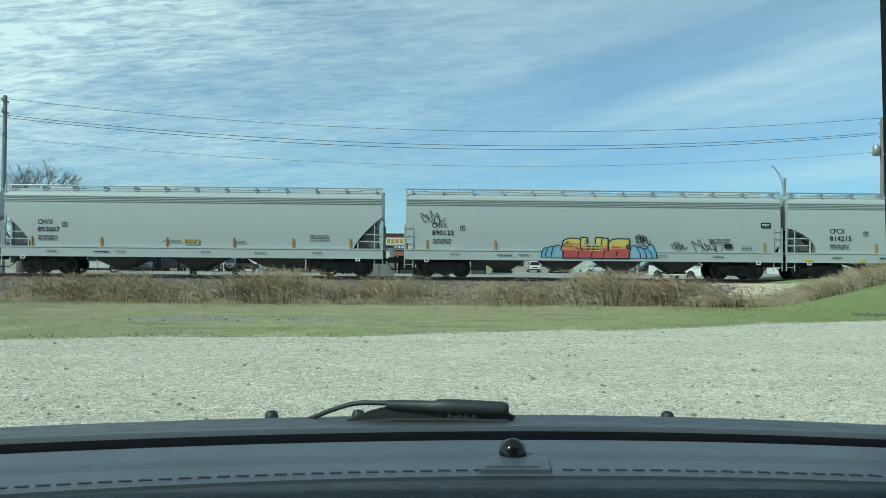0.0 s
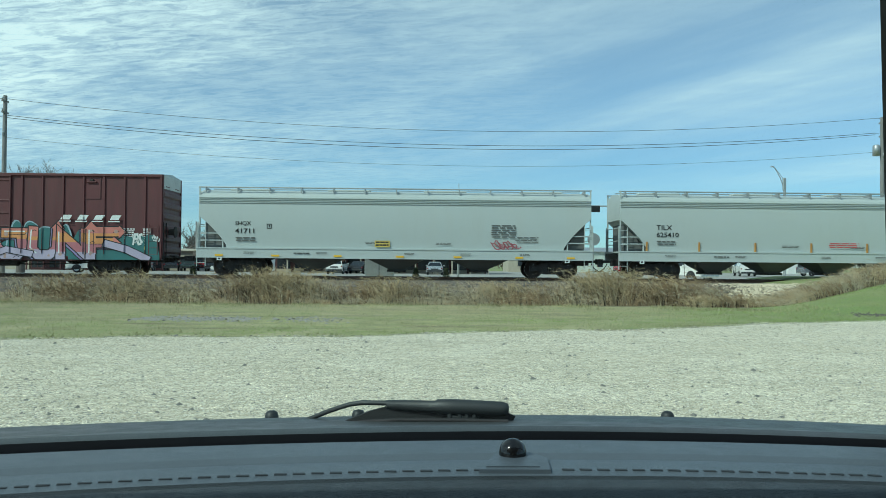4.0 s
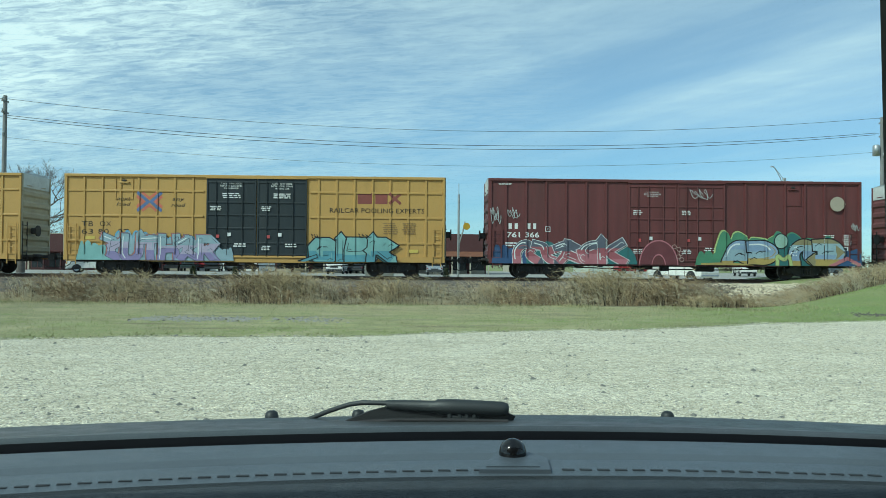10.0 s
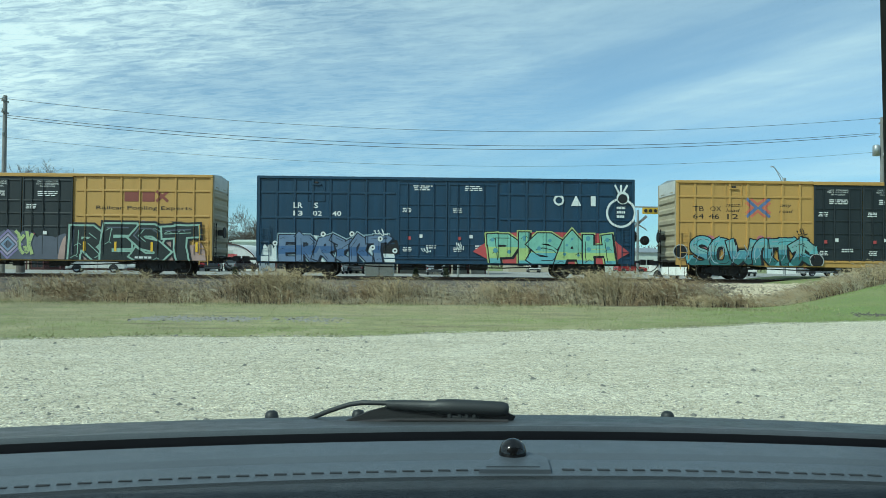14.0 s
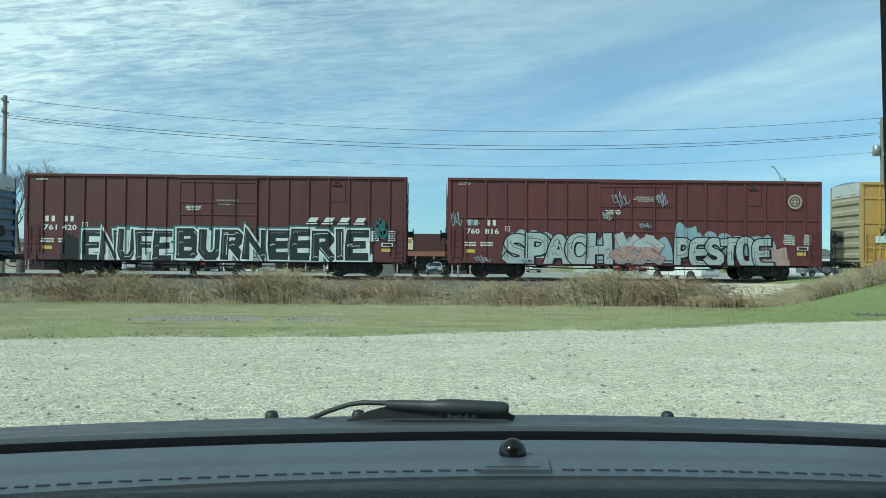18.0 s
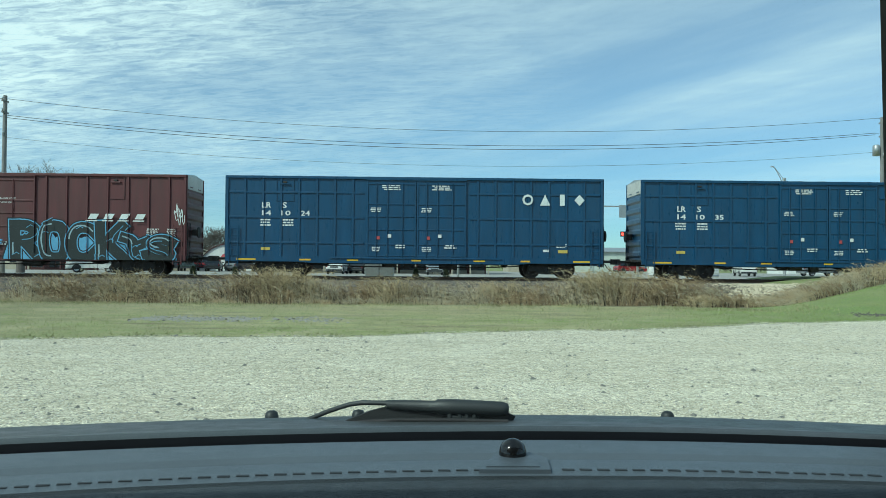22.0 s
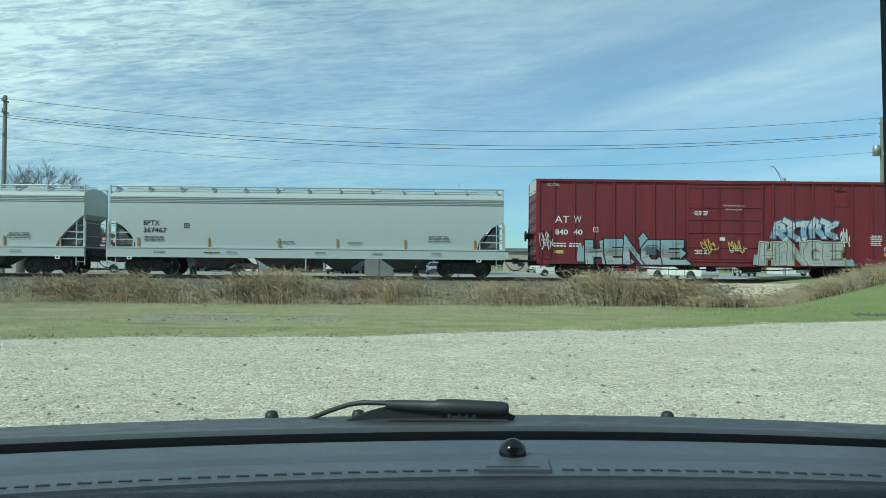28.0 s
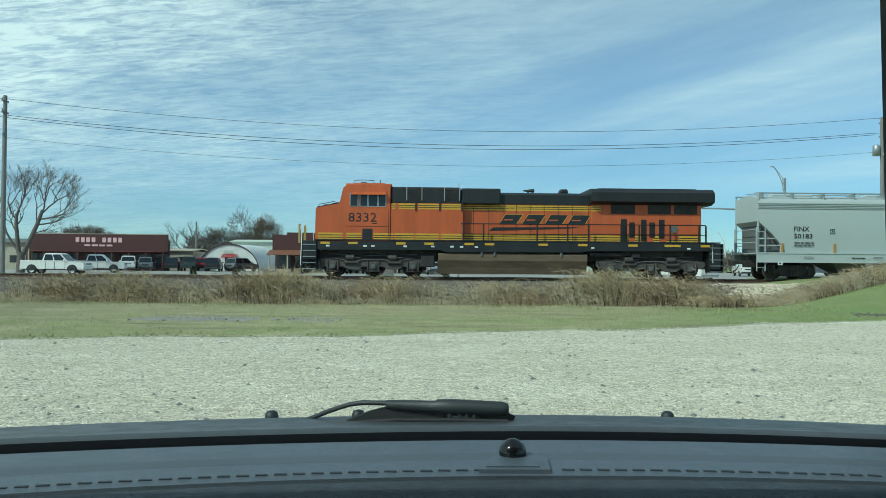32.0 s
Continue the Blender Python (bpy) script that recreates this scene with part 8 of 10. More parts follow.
lpart("radiator_wing", lambda g: (g.prism([(-1.60, 3.865), (-1.62, 4.315), (-1.3, 4.512), (1.3, 4.512), (1.62, 4.315), (1.60, 3.865), (1.1, 3.725), (-1.1, 3.725)], 3.859, 10.065, 0, "x")), "black overhanging radiator wing", None, None, LBLACK)
lpart("radiator_top", lambda g: g.box(4.256, 9.237, -1.2, 1.2, 4.512, 4.554, 0, 0.01), "", None, None, LBLACK)
for xa, xb in ((-5.372, -4.613), (-3.488, -2.728)):
    s = lpart("intake_grille", lambda g, xa=xa, xb=xb: g.box(xa, xb, -1.415, -1.39, 3.850, 4.440), "barred air intake", None, None, STEEL)
    for i in range(5):
        zc = 3.906 + i * 0.11
        lpart("slat", lambda g, xa=xa, xb=xb, zc=zc: g.box(xa, xb, -1.44, -1.413, zc, zc + 0.025), "", s, None, LBLACK)
    for xx in (xa, xb):
        lpart("bar", lambda g, xx=xx: g.box(xx - 0.02, xx + 0.02, -1.45, -1.41, 3.821, 4.468), "", s, None, GALV)
lpart("horn", lambda g: [g.cyl((0.630, y, 4.460 + 0.02 * k), (1.139, y, 4.460 + 0.02 * k), 0.03, 0.10, 10) for k, y in enumerate((-0.4, -0.15, 0.1))] + [g.cyl((0.857, -0.15, 4.291), (0.857, -0.15, 4.460), 0.05)], "cluster of black air horns", None, None, LBLACK)
lpart("exhaust_stack", lambda g: g.box(2.498, 2.895, -0.4, 0.4, 4.306, 4.559, 0, 0.08), "", None, None, LBLACK)
# yellow stripes and door lines


def stripe(x0, x1, y, z0, z1, label="yellow stripe"):
    return lpart("stripe", lambda g: g.box(x0, x1, y - 0.006, y, z0, z1), label, None, None, LYELLOW)


for x0, x1, y in ((-9.771, -8.540, -1.5), (-8.372, -7.616, -1.5), (-7.000, -6.214, -1.5), (-6.186, -6.018, -1.46), (-5.962, -4.979, -1.46), (-4.922, -3.741, -1.46), (-3.657, -2.587, -1.46), (-2.503, 3.859, -1.08), (3.916, 5.506, -1.12), (5.762, 5.904, -1.12), (6.160, 6.530, -1.12), (7.099, 7.441, -1.12), (7.783, 9.522, -1.12)):
    s = stripe(x0, x1, y, 1.837, 2.175)
    for k in (0.33, 0.66):
        zc = 1.837 + (2.175 - 1.837) * k
        lpart("pinstripe", lambda g, zc=zc: g.box(x0, x1, y - 0.009, y - 0.006, zc - 0.02, zc + 0.02), "", s, None, LBLACK)
for x0, x1, y in ((-6.102, -5.933, -1.46), (-5.765, -4.922, -1.46), (-4.782, -3.741, -1.46), (-3.629, -2.643, -1.46), (-2.503, 3.859, -1.08), (3.916, 4.427, -1.12)):
    s = stripe(x0, x1, y, 3.382, 3.664)
    for k in (0.33, 0.66):
        zc = 3.382 + (3.664 - 3.382) * k
        lpart("pinstripe", lambda g, zc=zc: g.box(x0, x1, y - 0.009, y - 0.006, zc - 0.016, zc + 0.016), "", s, None, LBLACK)
for xs_ in (-2.531, -2.023, -1.234, -0.472, 0.150, 0.857, 1.564, 2.300, 3.008, 3.802):
    lpart("hood_door_seam", lambda g: g.box(xs_ - 0.012, xs_ + 0.012, -1.09, -1.07, ZF, 3.690), "", None, None, LBLACK)
for xs_ in (-4.908, -3.713, -2.615):
    lpart("cabinet_brace", lambda g: g.box(xs_ - 0.035, xs_ + 0.035, -1.50, -1.44, 3.292, 3.826), "", None, None, LBLACK)
# radiator compartment openings
for x0, x1, z0, z1 in ((5.449, 5.762, 1.886, 3.011), (5.876, 6.160, 2.086, 2.846), (6.473, 6.757, 1.923, 2.992), (6.900, 7.185, 2.095, 2.855), (7.384, 7.669, 2.043, 3.000)):
    lpart("louvre", lambda g: [g.box(x0, x1, -1.13, -1.11, z0, z1)] + [g.box(x0, x1, -1.15, -1.13, z0 + (z1 - z0) * i / 8, z0 + (z1 - z0) * i / 8 + 0.02) for i in range(8)], "black louvred door", None, None, LBLACK)
for x0, x1 in ((4.938, 6.160), (6.814, 7.982), (8.153, 9.323)):
    lpart("radiator_screen", lambda g: g.box(x0, x1, -1.14, -1.10, 3.275, 3.781), "dark radiator screen", None, None, STEEL)
lpart("access_panel", lambda g: g.box(7.754, 8.410, -1.135, -1.11, 1.992, 3.061, 0, 0.01), "", None, None, ORANGE)
lpart("round_cover", lambda g: g.cyl((8.153, -1.17, 2.527), (8.153, -1.13, 2.527), 0.2, n=16), "grey round cover", None, None, UNDER)
# emblem and number on the side
lp = Paint(-1.09, [], 21.33)
w4 = (0.6862 - 0.4713) / 4
for i in range(4):
    a = 0.4660 + w4 * i
    lp.rect(a, a + w4 * 0.80, 2.693, 3.199, LYELLOW, 0.32)
    lp.rect(a + w4 * 0.025, a + w4 * 0.775, 2.710, 3.182, LBLACK, 0.31)
    lp.rect(a + w4 * 0.20, a + w4 * 0.60, 2.890, 2.946, ORANGE, 0.04)
x0_ = lp.x(0.4422)
lp.poly([(x0_, 2.360), (x0_ + 0.25, 2.529), (x0_ + 4.6, 2.580), (x0_ + 4.0, 2.510), (x0_ + 0.9, 2.388)], LBLACK)
lp.coat()
lp.done("emblem", loco, "black slanted company letters as plain leaning blocks over a swoosh")
lp = Paint(-1.506, [], 21.33)
lp.text("8332", 0.1127, 0.1784, 2.73, 3.18, LBLACK)
lp.rect(0.1679, 0.1797, 2.63, 2.67, LBLACK)
lp.done("number", loco, "black cab number")
lp = Paint(-1.525, [], 21.33)
for ua in (0.0485, 0.1127, 0.2245, 0.2903, 0.3840, 0.4316, 0.5574, 0.6503, 0.7688, 0.8542, 0.8702, 0.9397):
    lp.rect(ua, ua + 0.022, 1.611, 1.723, LYELLOW)
for ua in (0.0616, 0.1482, 0.1666, 0.2416, 0.3061, 0.3510, 0.3734, 0.4078, 0.6809, 0.9076):
    lp.rect(ua, ua + 0.008, 1.484, 1.568, S_WHITE)
lp.done("reflector", loco, "yellow and white dashes along the frame")
# railings
RX = [-2.531, -1.516, 1.168, 2.696, 3.746, 5.392, 6.302, 7.868, 9.323, 9.665]
for x in RX:
    lpart("handrail_post", lambda g: g.box(x - 0.035, x + 0.035, -1.5, -1.43, ZF, 2.675), "", None, None, LBLACK)
lpart("handrail", lambda g: (g.tube([(-2.672, -1.46, 2.685), (9.665, -1.46, 2.709)], 0.025, 6), g.tube([(-2.672, -1.46, 2.178), (9.665, -1.46, 2.203)], 0.018, 6)), "black handrail along the walkway", None, None, LBLACK)
lpart("grab_iron", lambda g: (g.tube([(-9.939, -1.45, 1.382), (-9.995, -1.47, 2.085), (-9.911, -1.4, 2.226)], 0.02, 6), g.tube([(-10.609, -1.5, 0.533), (-10.553, -1.5, 2.080), (-10.665, -1.3, 2.501)], 0.022, 6), g.tube([(10.008, -1.5, 0.828), (9.951, -1.5, 2.177), (9.894, -1.4, 2.571)], 0.022, 6), g.tube([(10.636, -1.5, 1.115), (10.608, -1.5, 1.846), (10.294, -1.4, 2.405)], 0.022, 6)), "white-painted grab irons", None, None, S_WHITE)
# step wells, pilot and end details
for s, xc in ((0, -10.190), (1, 10.179)):
    st_ = lpart("step_well", lambda g: (g.box(xc - 0.36, xc - 0.33, -1.52, -0.9, 0.338, ZF), g.box(xc + 0.33, xc + 0.36, -1.52, -0.9, 0.338, ZF), g.box(xc - 0.36, xc + 0.36, -0.92, -0.9, 0.338, ZF)), "black step well", None, None, LBLACK)
    for i in range(5):
        zc = 0.366 + i * 0.30
        lpart("step", lambda g: (g.box(xc - 0.33, xc + 0.33, -1.52, -1.2, zc, zc + 0.03), g.box(xc - 0.33, xc + 0.33, -1.53, -1.515, zc + 0.0, zc + 0.035, 1)), "", st_, None, LBLACK, GALV)
lpart("pilot", lambda g: (g.prism([(-10.721, 0.12), (-10.497, 0.12), (-10.162, 0.95), (-10.497, 0.95)], -1.35, 1.35), g.box(-10.497, -9.827, -1.5, 1.5, 0.85, ZF, 0, 0.02)), "black pilot plow", None, None, LBLACK)
lpart("end_plate", lambda g: g.box(9.894, 10.408, -1.5, 1.5, 0.5, ZF, 0, 0.02), "", None, None, LBLACK)
lpart("end_post", lambda g: (g.box(-10.777, -10.665, -1.2, -1.1, 1.657, 2.613, 0, 0.01), g.box(-10.581, -10.470, -0.7, -0.6, 1.600, 2.557, 0, 0.01)), "weathered yellow end post", None, None, S_OCHRE)
lpart("coupler", lambda g: (g.box(-11.084, -10.525, -0.12, 0.12, 0.75, 1.0, 0, 0.03), g.box(10.379, 10.808, -0.12, 0.12, 0.75, 1.0, 0, 0.03)), "", None, None, STEEL)
lpart("air_hose", lambda g: (g.tube([(-10.665, -0.5, 1.0), (-10.944, -0.52, 0.7), (-11.056, -0.5, 0.4)], 0.03, 6), g.tube([(10.408, -0.6, 1.0), (10.751, -0.6, 0.5), (10.465, -0.6, 0.35), (10.236, -0.6, 0.7)], 0.03, 6)), "", None, None, RUBBER)
for y_ in (-0.5, 0.5):
    lpart("headlight", lambda g: g.cyl((-9.953, y_, 3.239), (-9.897, y_, 3.239), 0.11, n=12), "round headlight", None, None, CHROME)
# fuel tank
lpart("fuel_tank", lambda g: g.prism([(-1.38, 1.215), (-1.46, 1.131), (-1.46, 0.850), (-1.30, 0.484), (-1.20, 0.175), (1.20, 0.175), (1.30, 0.484), (1.46, 0.850), (1.46, 1.131), (1.38, 1.215)], -3.770, 3.689, 0, "x"), "dusty brown fuel tank", None, None, TANKM)
lpart("tank_fitting", lambda g: [g.cyl((x, -1.44, 1.272), (x, -1.44, 1.075), 0.08, n=10) for x in (-1.600, -0.952, 2.385)], "", None, None, UNDER)
# three-axle trucks
for xs_ in ((-9.044, -7.028, -5.035), (4.938, 6.957, 8.980)):
    mid = xs_[1]
    tr = lpart("truck", lambda g: (g.box(xs_[0] - 0.4 - mid, xs_[2] + 0.4 - mid, -0.9, 0.9, 0.55, 0.8, 0, 0.05)), "dark three-axle truck", None, pose(mid, 0, 0), STEEL)
    for yy in (-1.08, 1.08):
        def frame_side(g):
            a, b = xs_[0] - mid, xs_[2] - mid
            g.prism([(a - 0.75, 0.62), (a - 0.5, 0.50), (a + 0.5, 0.50), (a + 0.75, 0.36), (-0.75, 0.36), (-0.5, 0.5), (0.5, 0.5), (0.75, 0.36), (b - 0.75, 0.36), (b - 0.5, 0.5), (b + 0.5, 0.5), (b + 0.75, 0.62), (b + 0.75, 0.86), (b - 0.3, 0.98), (0.6, 0.9), (-0.6, 0.9), (a + 0.3, 0.98), (a - 0.75, 0.86)], yy - 0.09, yy + 0.09)
            sgn = -1 if yy < 0 else 1
            for x in (a, 0, b):
                g.box(x - 0.22, x + 0.22, yy - 0.14, yy + 0.14, 0.34, 0.74, 0, 0.04)
                g.cyl((x, yy + sgn * 0.14, 0.52), (x, yy + sgn * 0.22, 0.52), 0.15, n=12)
                for d in (-0.34, 0.34):
                    g.cyl((x + d, yy, 0.48), (x + d, yy, 0.86), 0.085, n=10)
            g.cyl((a + 0.6, yy + sgn * 0.12, 0.72), (a + 1.25, yy + sgn * 0.12, 0.72), 0.11, n=10)
            g.cyl((b - 1.25, yy + sgn * 0.12, 0.72), (b - 0.6, yy + sgn * 0.12, 0.72), 0.11, n=10)
        sf = lpart("side_frame", frame_side, "", tr, None, DUSTY)
        if yy < 0:
            for x in (xs_[0] - mid, 0, xs_[2] - mid):
                lpart("bearing_cap", lambda g, x=x: (g.cyl((x, yy - 0.25, 0.52), (x, yy - 0.22, 0.52), 0.12, n=14), g.cyl((x, yy - 0.27, 0.52), (x, yy - 0.25, 0.52), 0.05, n=8)), "", sf, None, UNDER)
                lpart("axle_guide", lambda g, x=x: (g.box(x - 0.30, x - 0.23, yy - 0.17, yy + 0.1, 0.30, 0.80, 0, 0.02), g.box(x + 0.23, x + 0.30, yy - 0.17, yy + 0.1, 0.30, 0.80, 0, 0.02), g.box(x - 0.36, x + 0.36, yy - 0.12, yy + 0.05, 0.24, 0.31, 0, 0.02)), "", sf, None, DUSTY)
            for x in (xs_[0] - mid + 0.95, xs_[2] - mid - 0.95):
                lpart("brake_cylinder", lambda g, x=x: (g.cyl((x - 0.28, yy - 0.2, 0.95), (x + 0.12, yy - 0.2, 0.95), 0.13, n=12), g.cyl((x + 0.12, yy - 0.2, 0.95), (x + 0.42, yy - 0.2, 0.95), 0.035, n=6), g.tube([(x - 0.3, yy - 0.2, 0.97), (x - 0.5, yy - 0.18, 1.12), (x - 0.9, yy - 0.15, 1.16)], 0.018, 5)), "", sf, None, DUSTY)
            lpart("sway_link", lambda g: (g.tube([(-1.9, yy - 0.12, 0.9), (-1.0, yy - 0.14, 0.72), (-0.45, yy - 0.14, 0.86), (0.45, yy - 0.14, 0.86), (1.0, yy - 0.14, 0.72), (1.9, yy - 0.12, 0.9)], 0.025, 6), g.tube([(-2.2, yy - 0.1, 1.12), (0, yy - 0.16, 1.06), (2.2, yy - 0.1, 1.12)], 0.016, 5)), "", sf, None, UNDER)
    for x in xs_:
        WHEELS.append((part("wheelset", cached(("wheelset", 0.53), lambda: wheelset_mesh(0.53)), tr, "", pose(x - mid, 0, 0.53)), 0.53, round(x - mid, 2)))
    lpart("sand_pipe", lambda g: [g.tube([(x - mid, -1.2, 1.0), (x - mid + 0.15, -1.22, 0.7), (x - mid + 0.1, -1.1, 0.25)], 0.02, 5) for x in (xs_[0] - 0.75, xs_[2] + 0.75)], "", tr, None, STEEL)
lpart("air_reservoir", lambda g: (g.cyl((3.831, -1.25, 1.2), (5.392, -1.25, 1.2), 0.13, n=10), g.box(5.961, 6.388, -1.4, -1.1, 1.05, 1.3, 0, 0.03), g.box(-4.641, -3.938, -1.3, -0.9, 0.5, 1.1, 0, 0.05)), "", None, None, STEEL)
enter(loco, -408.30)


# ---- beyond the track: vehicles ----
TYRE_R = 0.36
TYRES = {"sedan": 0.34, "suv": 0.38, "pickup": 0.42, "van": 0.36}
DRIVES = []
LENS_R, LENS_W = mat("tail_lens", (0.15, 0.008, 0.01), 0.3), mat("head_lens", (0.6, 0.62, 0.62), 0.12)
CARW = mat("white_car_paint", (0.68, 0.67, 0.63), 0.25, 0, 0.03, 1, coat=0.4)
CARK = mat("black_car_paint", (0.012, 0.013, 0.015), 0.2, 0, 0.05, 1, coat=0.4)
CARR = mat("red_vehicle_paint", (0.28, 0.02, 0.022), 0.25, 0, 0.05, 1, coat=0.4)
CARG = mat("grey_car_paint", (0.16, 0.17, 0.18), 0.25, 0.3, 0.05, 1, coat=0.4)
CARB = mat("dark_green_car_paint", (0.03, 0.045, 0.04), 0.25, 0.1, 0.05, 1, coat=0.4)
CARS_ = mat("silver_car_paint", (0.42, 0.43, 0.43), 0.25, 0.5, 0.05, 1, coat=0.4)
SEAMK = flat("dark_seam", (0.02, 0.02, 0.022))
SHAPES = {
    "sedan": dict(w=1.82, wb=2.78, low=[(-2.4, 0.30), (2.38, 0.28), (2.44, 0.52), (2.36, 0.70), (1.25, 0.95), (-1.65, 1.02), (-2.36, 0.98), (-2.44, 0.62)], base=(-1.75, 1.30, 0.95), top=(-0.85, 0.45, 1.44)),
    "suv": dict(w=1.90, wb=2.85, low=[(-2.36, 0.34), (2.36, 0.32), (2.42, 0.62), (2.34, 0.92), (1.15, 1.08), (-2.30, 1.10), (-2.42, 0.70)], base=(-2.28, 1.20, 1.06), top=(-2.0, 0.35, 1.76)),
    "pickup": dict(w=2.00, wb=3.65, low=[(-2.9, 0.50), (2.85, 0.46), (2.92, 0.74), (2.86, 1.08), (1.45, 1.20), (-2.88, 1.20), (-2.94, 0.72)], base=(-0.95, 1.42, 1.18), top=(-0.75, 0.62, 1.90)),
    "van": dict(w=2.00, wb=3.3, low=[(-2.6, 0.40), (2.6, 0.38), (2.66, 0.80), (2.45, 1.15), (1.9, 1.28), (-2.6, 1.28), (-2.66, 0.7)], base=(-2.6, 1.9, 1.24), top=(-2.5, 1.05, 2.08)),
}


def tyre_mesh(r):
    g = Mesh(RUBBER, GALV)
    g.lathe([(r * 0.62, -0.11), (r * 0.94, -0.115), (r, -0.08), (r, 0.08), (r * 0.94, 0.115), (r * 0.62, 0.11)], 18, 0, axis="y")
    for s in (-1, 1):
        g.lathe([(r * 0.62, s * 0.108), (r * 0.58, s * 0.085), (0.10, s * 0.075), (0.0, s * 0.085)], 18, 1, axis="y")
        for i in range(5):
            a = 2 * math.pi * i / 5
            c, d = math.cos(a) * r * 0.38, math.sin(a) * r * 0.38
            g.box(c - 0.025, c + 0.025, min(s * 0.075, s * 0.088), max(s * 0.075, s * 0.088), d - 0.025, d + 0.025, 0)
    return g


def vehicle(kind, paint, label, x, y, z, face, drive=None):
    """A road vehicle; its nose points along +x at face 0."""
    sh = SHAPES[kind]
    v = thing({"sedan": "sedan", "suv": "sport_utility_vehicle", "pickup": "pickup_truck", "van": "van"}[kind], label, {"sedan": "car", "suv": "car", "pickup": "pickup", "van": "van"}[kind], pose(x, y, z, 0, 0, face), "vehicles beyond the track")
    h, wb, TR = sh["w"] / 2, sh["wb"] / 2, TYRES[kind]

    def body():
        g = Mesh(paint)
        lo = sh["low"]
        cx, cz = sum(p[0] for p in lo) / len(lo), 0.7
        rows = []
        for yy, k in ((-h + 0.02, 0.94), (-h, 0.985), (-h + 0.05, 1.0), (h - 0.05, 1.0), (h, 0.985), (h - 0.02, 0.94)):
            rows.append([(cx + (px - cx) * k, yy, cz + (pz - cz) * k) for px, pz in lo])
        g.grid(rows, 0, False, True)
        g.face(rows[0])
        g.face(rows[-1][::-1])
        if kind == "pickup":
            g.box(-2.86, -1.0, -h + 0.02, -h + 0.1, 1.15, 1.28)
            g.box(-2.86, -1.0, h - 0.1, h - 0.02, 1.15, 1.28)
            g.box(-2.9, -2.8, -h + 0.05, h - 0.05, 1.15, 1.28)
        return g
    part("body", cached(("body", kind, paint.name), body), v)
    (b0, b1, bz), (t0, t1, tz) = sh["base"], sh["top"]

    def cabin():
        g = Mesh(paint)
        hb, ht = h - 0.06, h - 0.24
        base = [(b0, -hb, bz), (b1, -hb, bz), (b1, hb, bz), (b0, hb, bz)]
        top = [(t0, -ht, tz), (t1, -ht, tz), (t1, ht, tz), (t0, ht, tz)]
        g.grid([base, top], 0, False, True)
        mid = [(t0 + 0.1, -ht + 0.1, tz + 0.05), (t1 - 0.1, -ht + 0.1, tz + 0.05), (t1 - 0.1, ht - 0.1, tz + 0.05), (t0 + 0.1, ht - 0.1, tz + 0.05)]
        g.grid([top, mid], 0, False, True)
        g.face(mid)
        return g
    cab_ = part("cabin", cached(("cabin", kind, paint.name), cabin), v)

    def pane(u0, u1, side):
        def make():
            g = Mesh(GLASSD)
            hb, ht = h - 0.06, h - 0.24

            def at(u, k, yy):
                xb, xt = b0 + (b1 - b0) * u, t0 + (t1 - t0) * u
                return (xb + (xt - xb) * k, side * ((hb + (ht - hb) * k) + 0.012), bz + (tz - bz) * k)
            q = [at(u0, 0.12, 0), at(u1, 0.12, 0), at(u1, 0.88, 0), at(u0, 0.88, 0)]
            g.face(q if side < 0 else q[::-1])
            return g
        part("side_window", cached(("side_window", kind, u0, side), make), cab_)
    for side in (-1, 1):
        for u0, u1 in (((0.06, 0.46), (0.50, 0.94)) if kind != "van" else ((0.70, 0.95),)):
            pane(u0, u1, side)

    def screen(front):
        def make():
            g = Mesh(GLASSD)
            xb, xt, s = (b1, t1, 1) if front else (b0, t0, -1)
            hb, ht = h - 0.16, h - 0.32
            q = [(xb + (xt - xb) * 0.1 + s * 0.012, -hb, bz + (tz - bz) * 0.1), (xb + (xt - xb) * 0.1 + s * 0.012, hb, bz + (tz - bz) * 0.1), (xb + (xt - xb) * 0.9 + s * 0.012, ht, bz + (tz - bz) * 0.9), (xb + (xt - xb) * 0.9 + s * 0.012, -ht, bz + (tz - bz) * 0.9)]
            g.face(q if front else q[::-1])
            return g
        part("windscreen" if front else "rear_window", cached(("screen", kind, front), make), cab_)
    screen(True)
    if kind != "van":
        screen(False)
    nose, tail = sh["low"][2][0], sh["low"][-1][0]
    zl = {"sedan": 0.66, "suv": 0.82, "pickup": 0.98, "van": 0.9}[kind]
    for s in (-1, 1):
        part("headlight", cached(("headlight", kind, s), lambda: (lambda g: (g.box(nose - 0.16, nose - 0.02, min(s * (h - 0.42), s * (h - 0.06)), max(s * (h - 0.42), s * (h - 0.06)), zl - 0.08, zl + 0.08, 0, 0.03), g)[-1])(Mesh(LENS_W))), v)
        part("tail_light", cached(("tail_light", kind, s), lambda: (lambda g: (g.box(tail - 0.0, tail + 0.12, min(s * (h - 0.19), s * (h - 0.02)), max(s * (h - 0.19), s * (h - 0.02)), zl - 0.02, zl + 0.15, 0, 0.02), g)[-1])(Mesh(LENS_R))), v, "red tail light")
        part("mirror", cached(("mirror", kind, s, paint.name), lambda: (lambda g: (g.box(b1 - 0.35, b1 - 0.2, min(s * h, s * (h + 0.2)), max(s * h, s * (h + 0.2)), bz + 0.02, bz + 0.18, 0, 0.03), g)[-1])(Mesh(paint))), v)
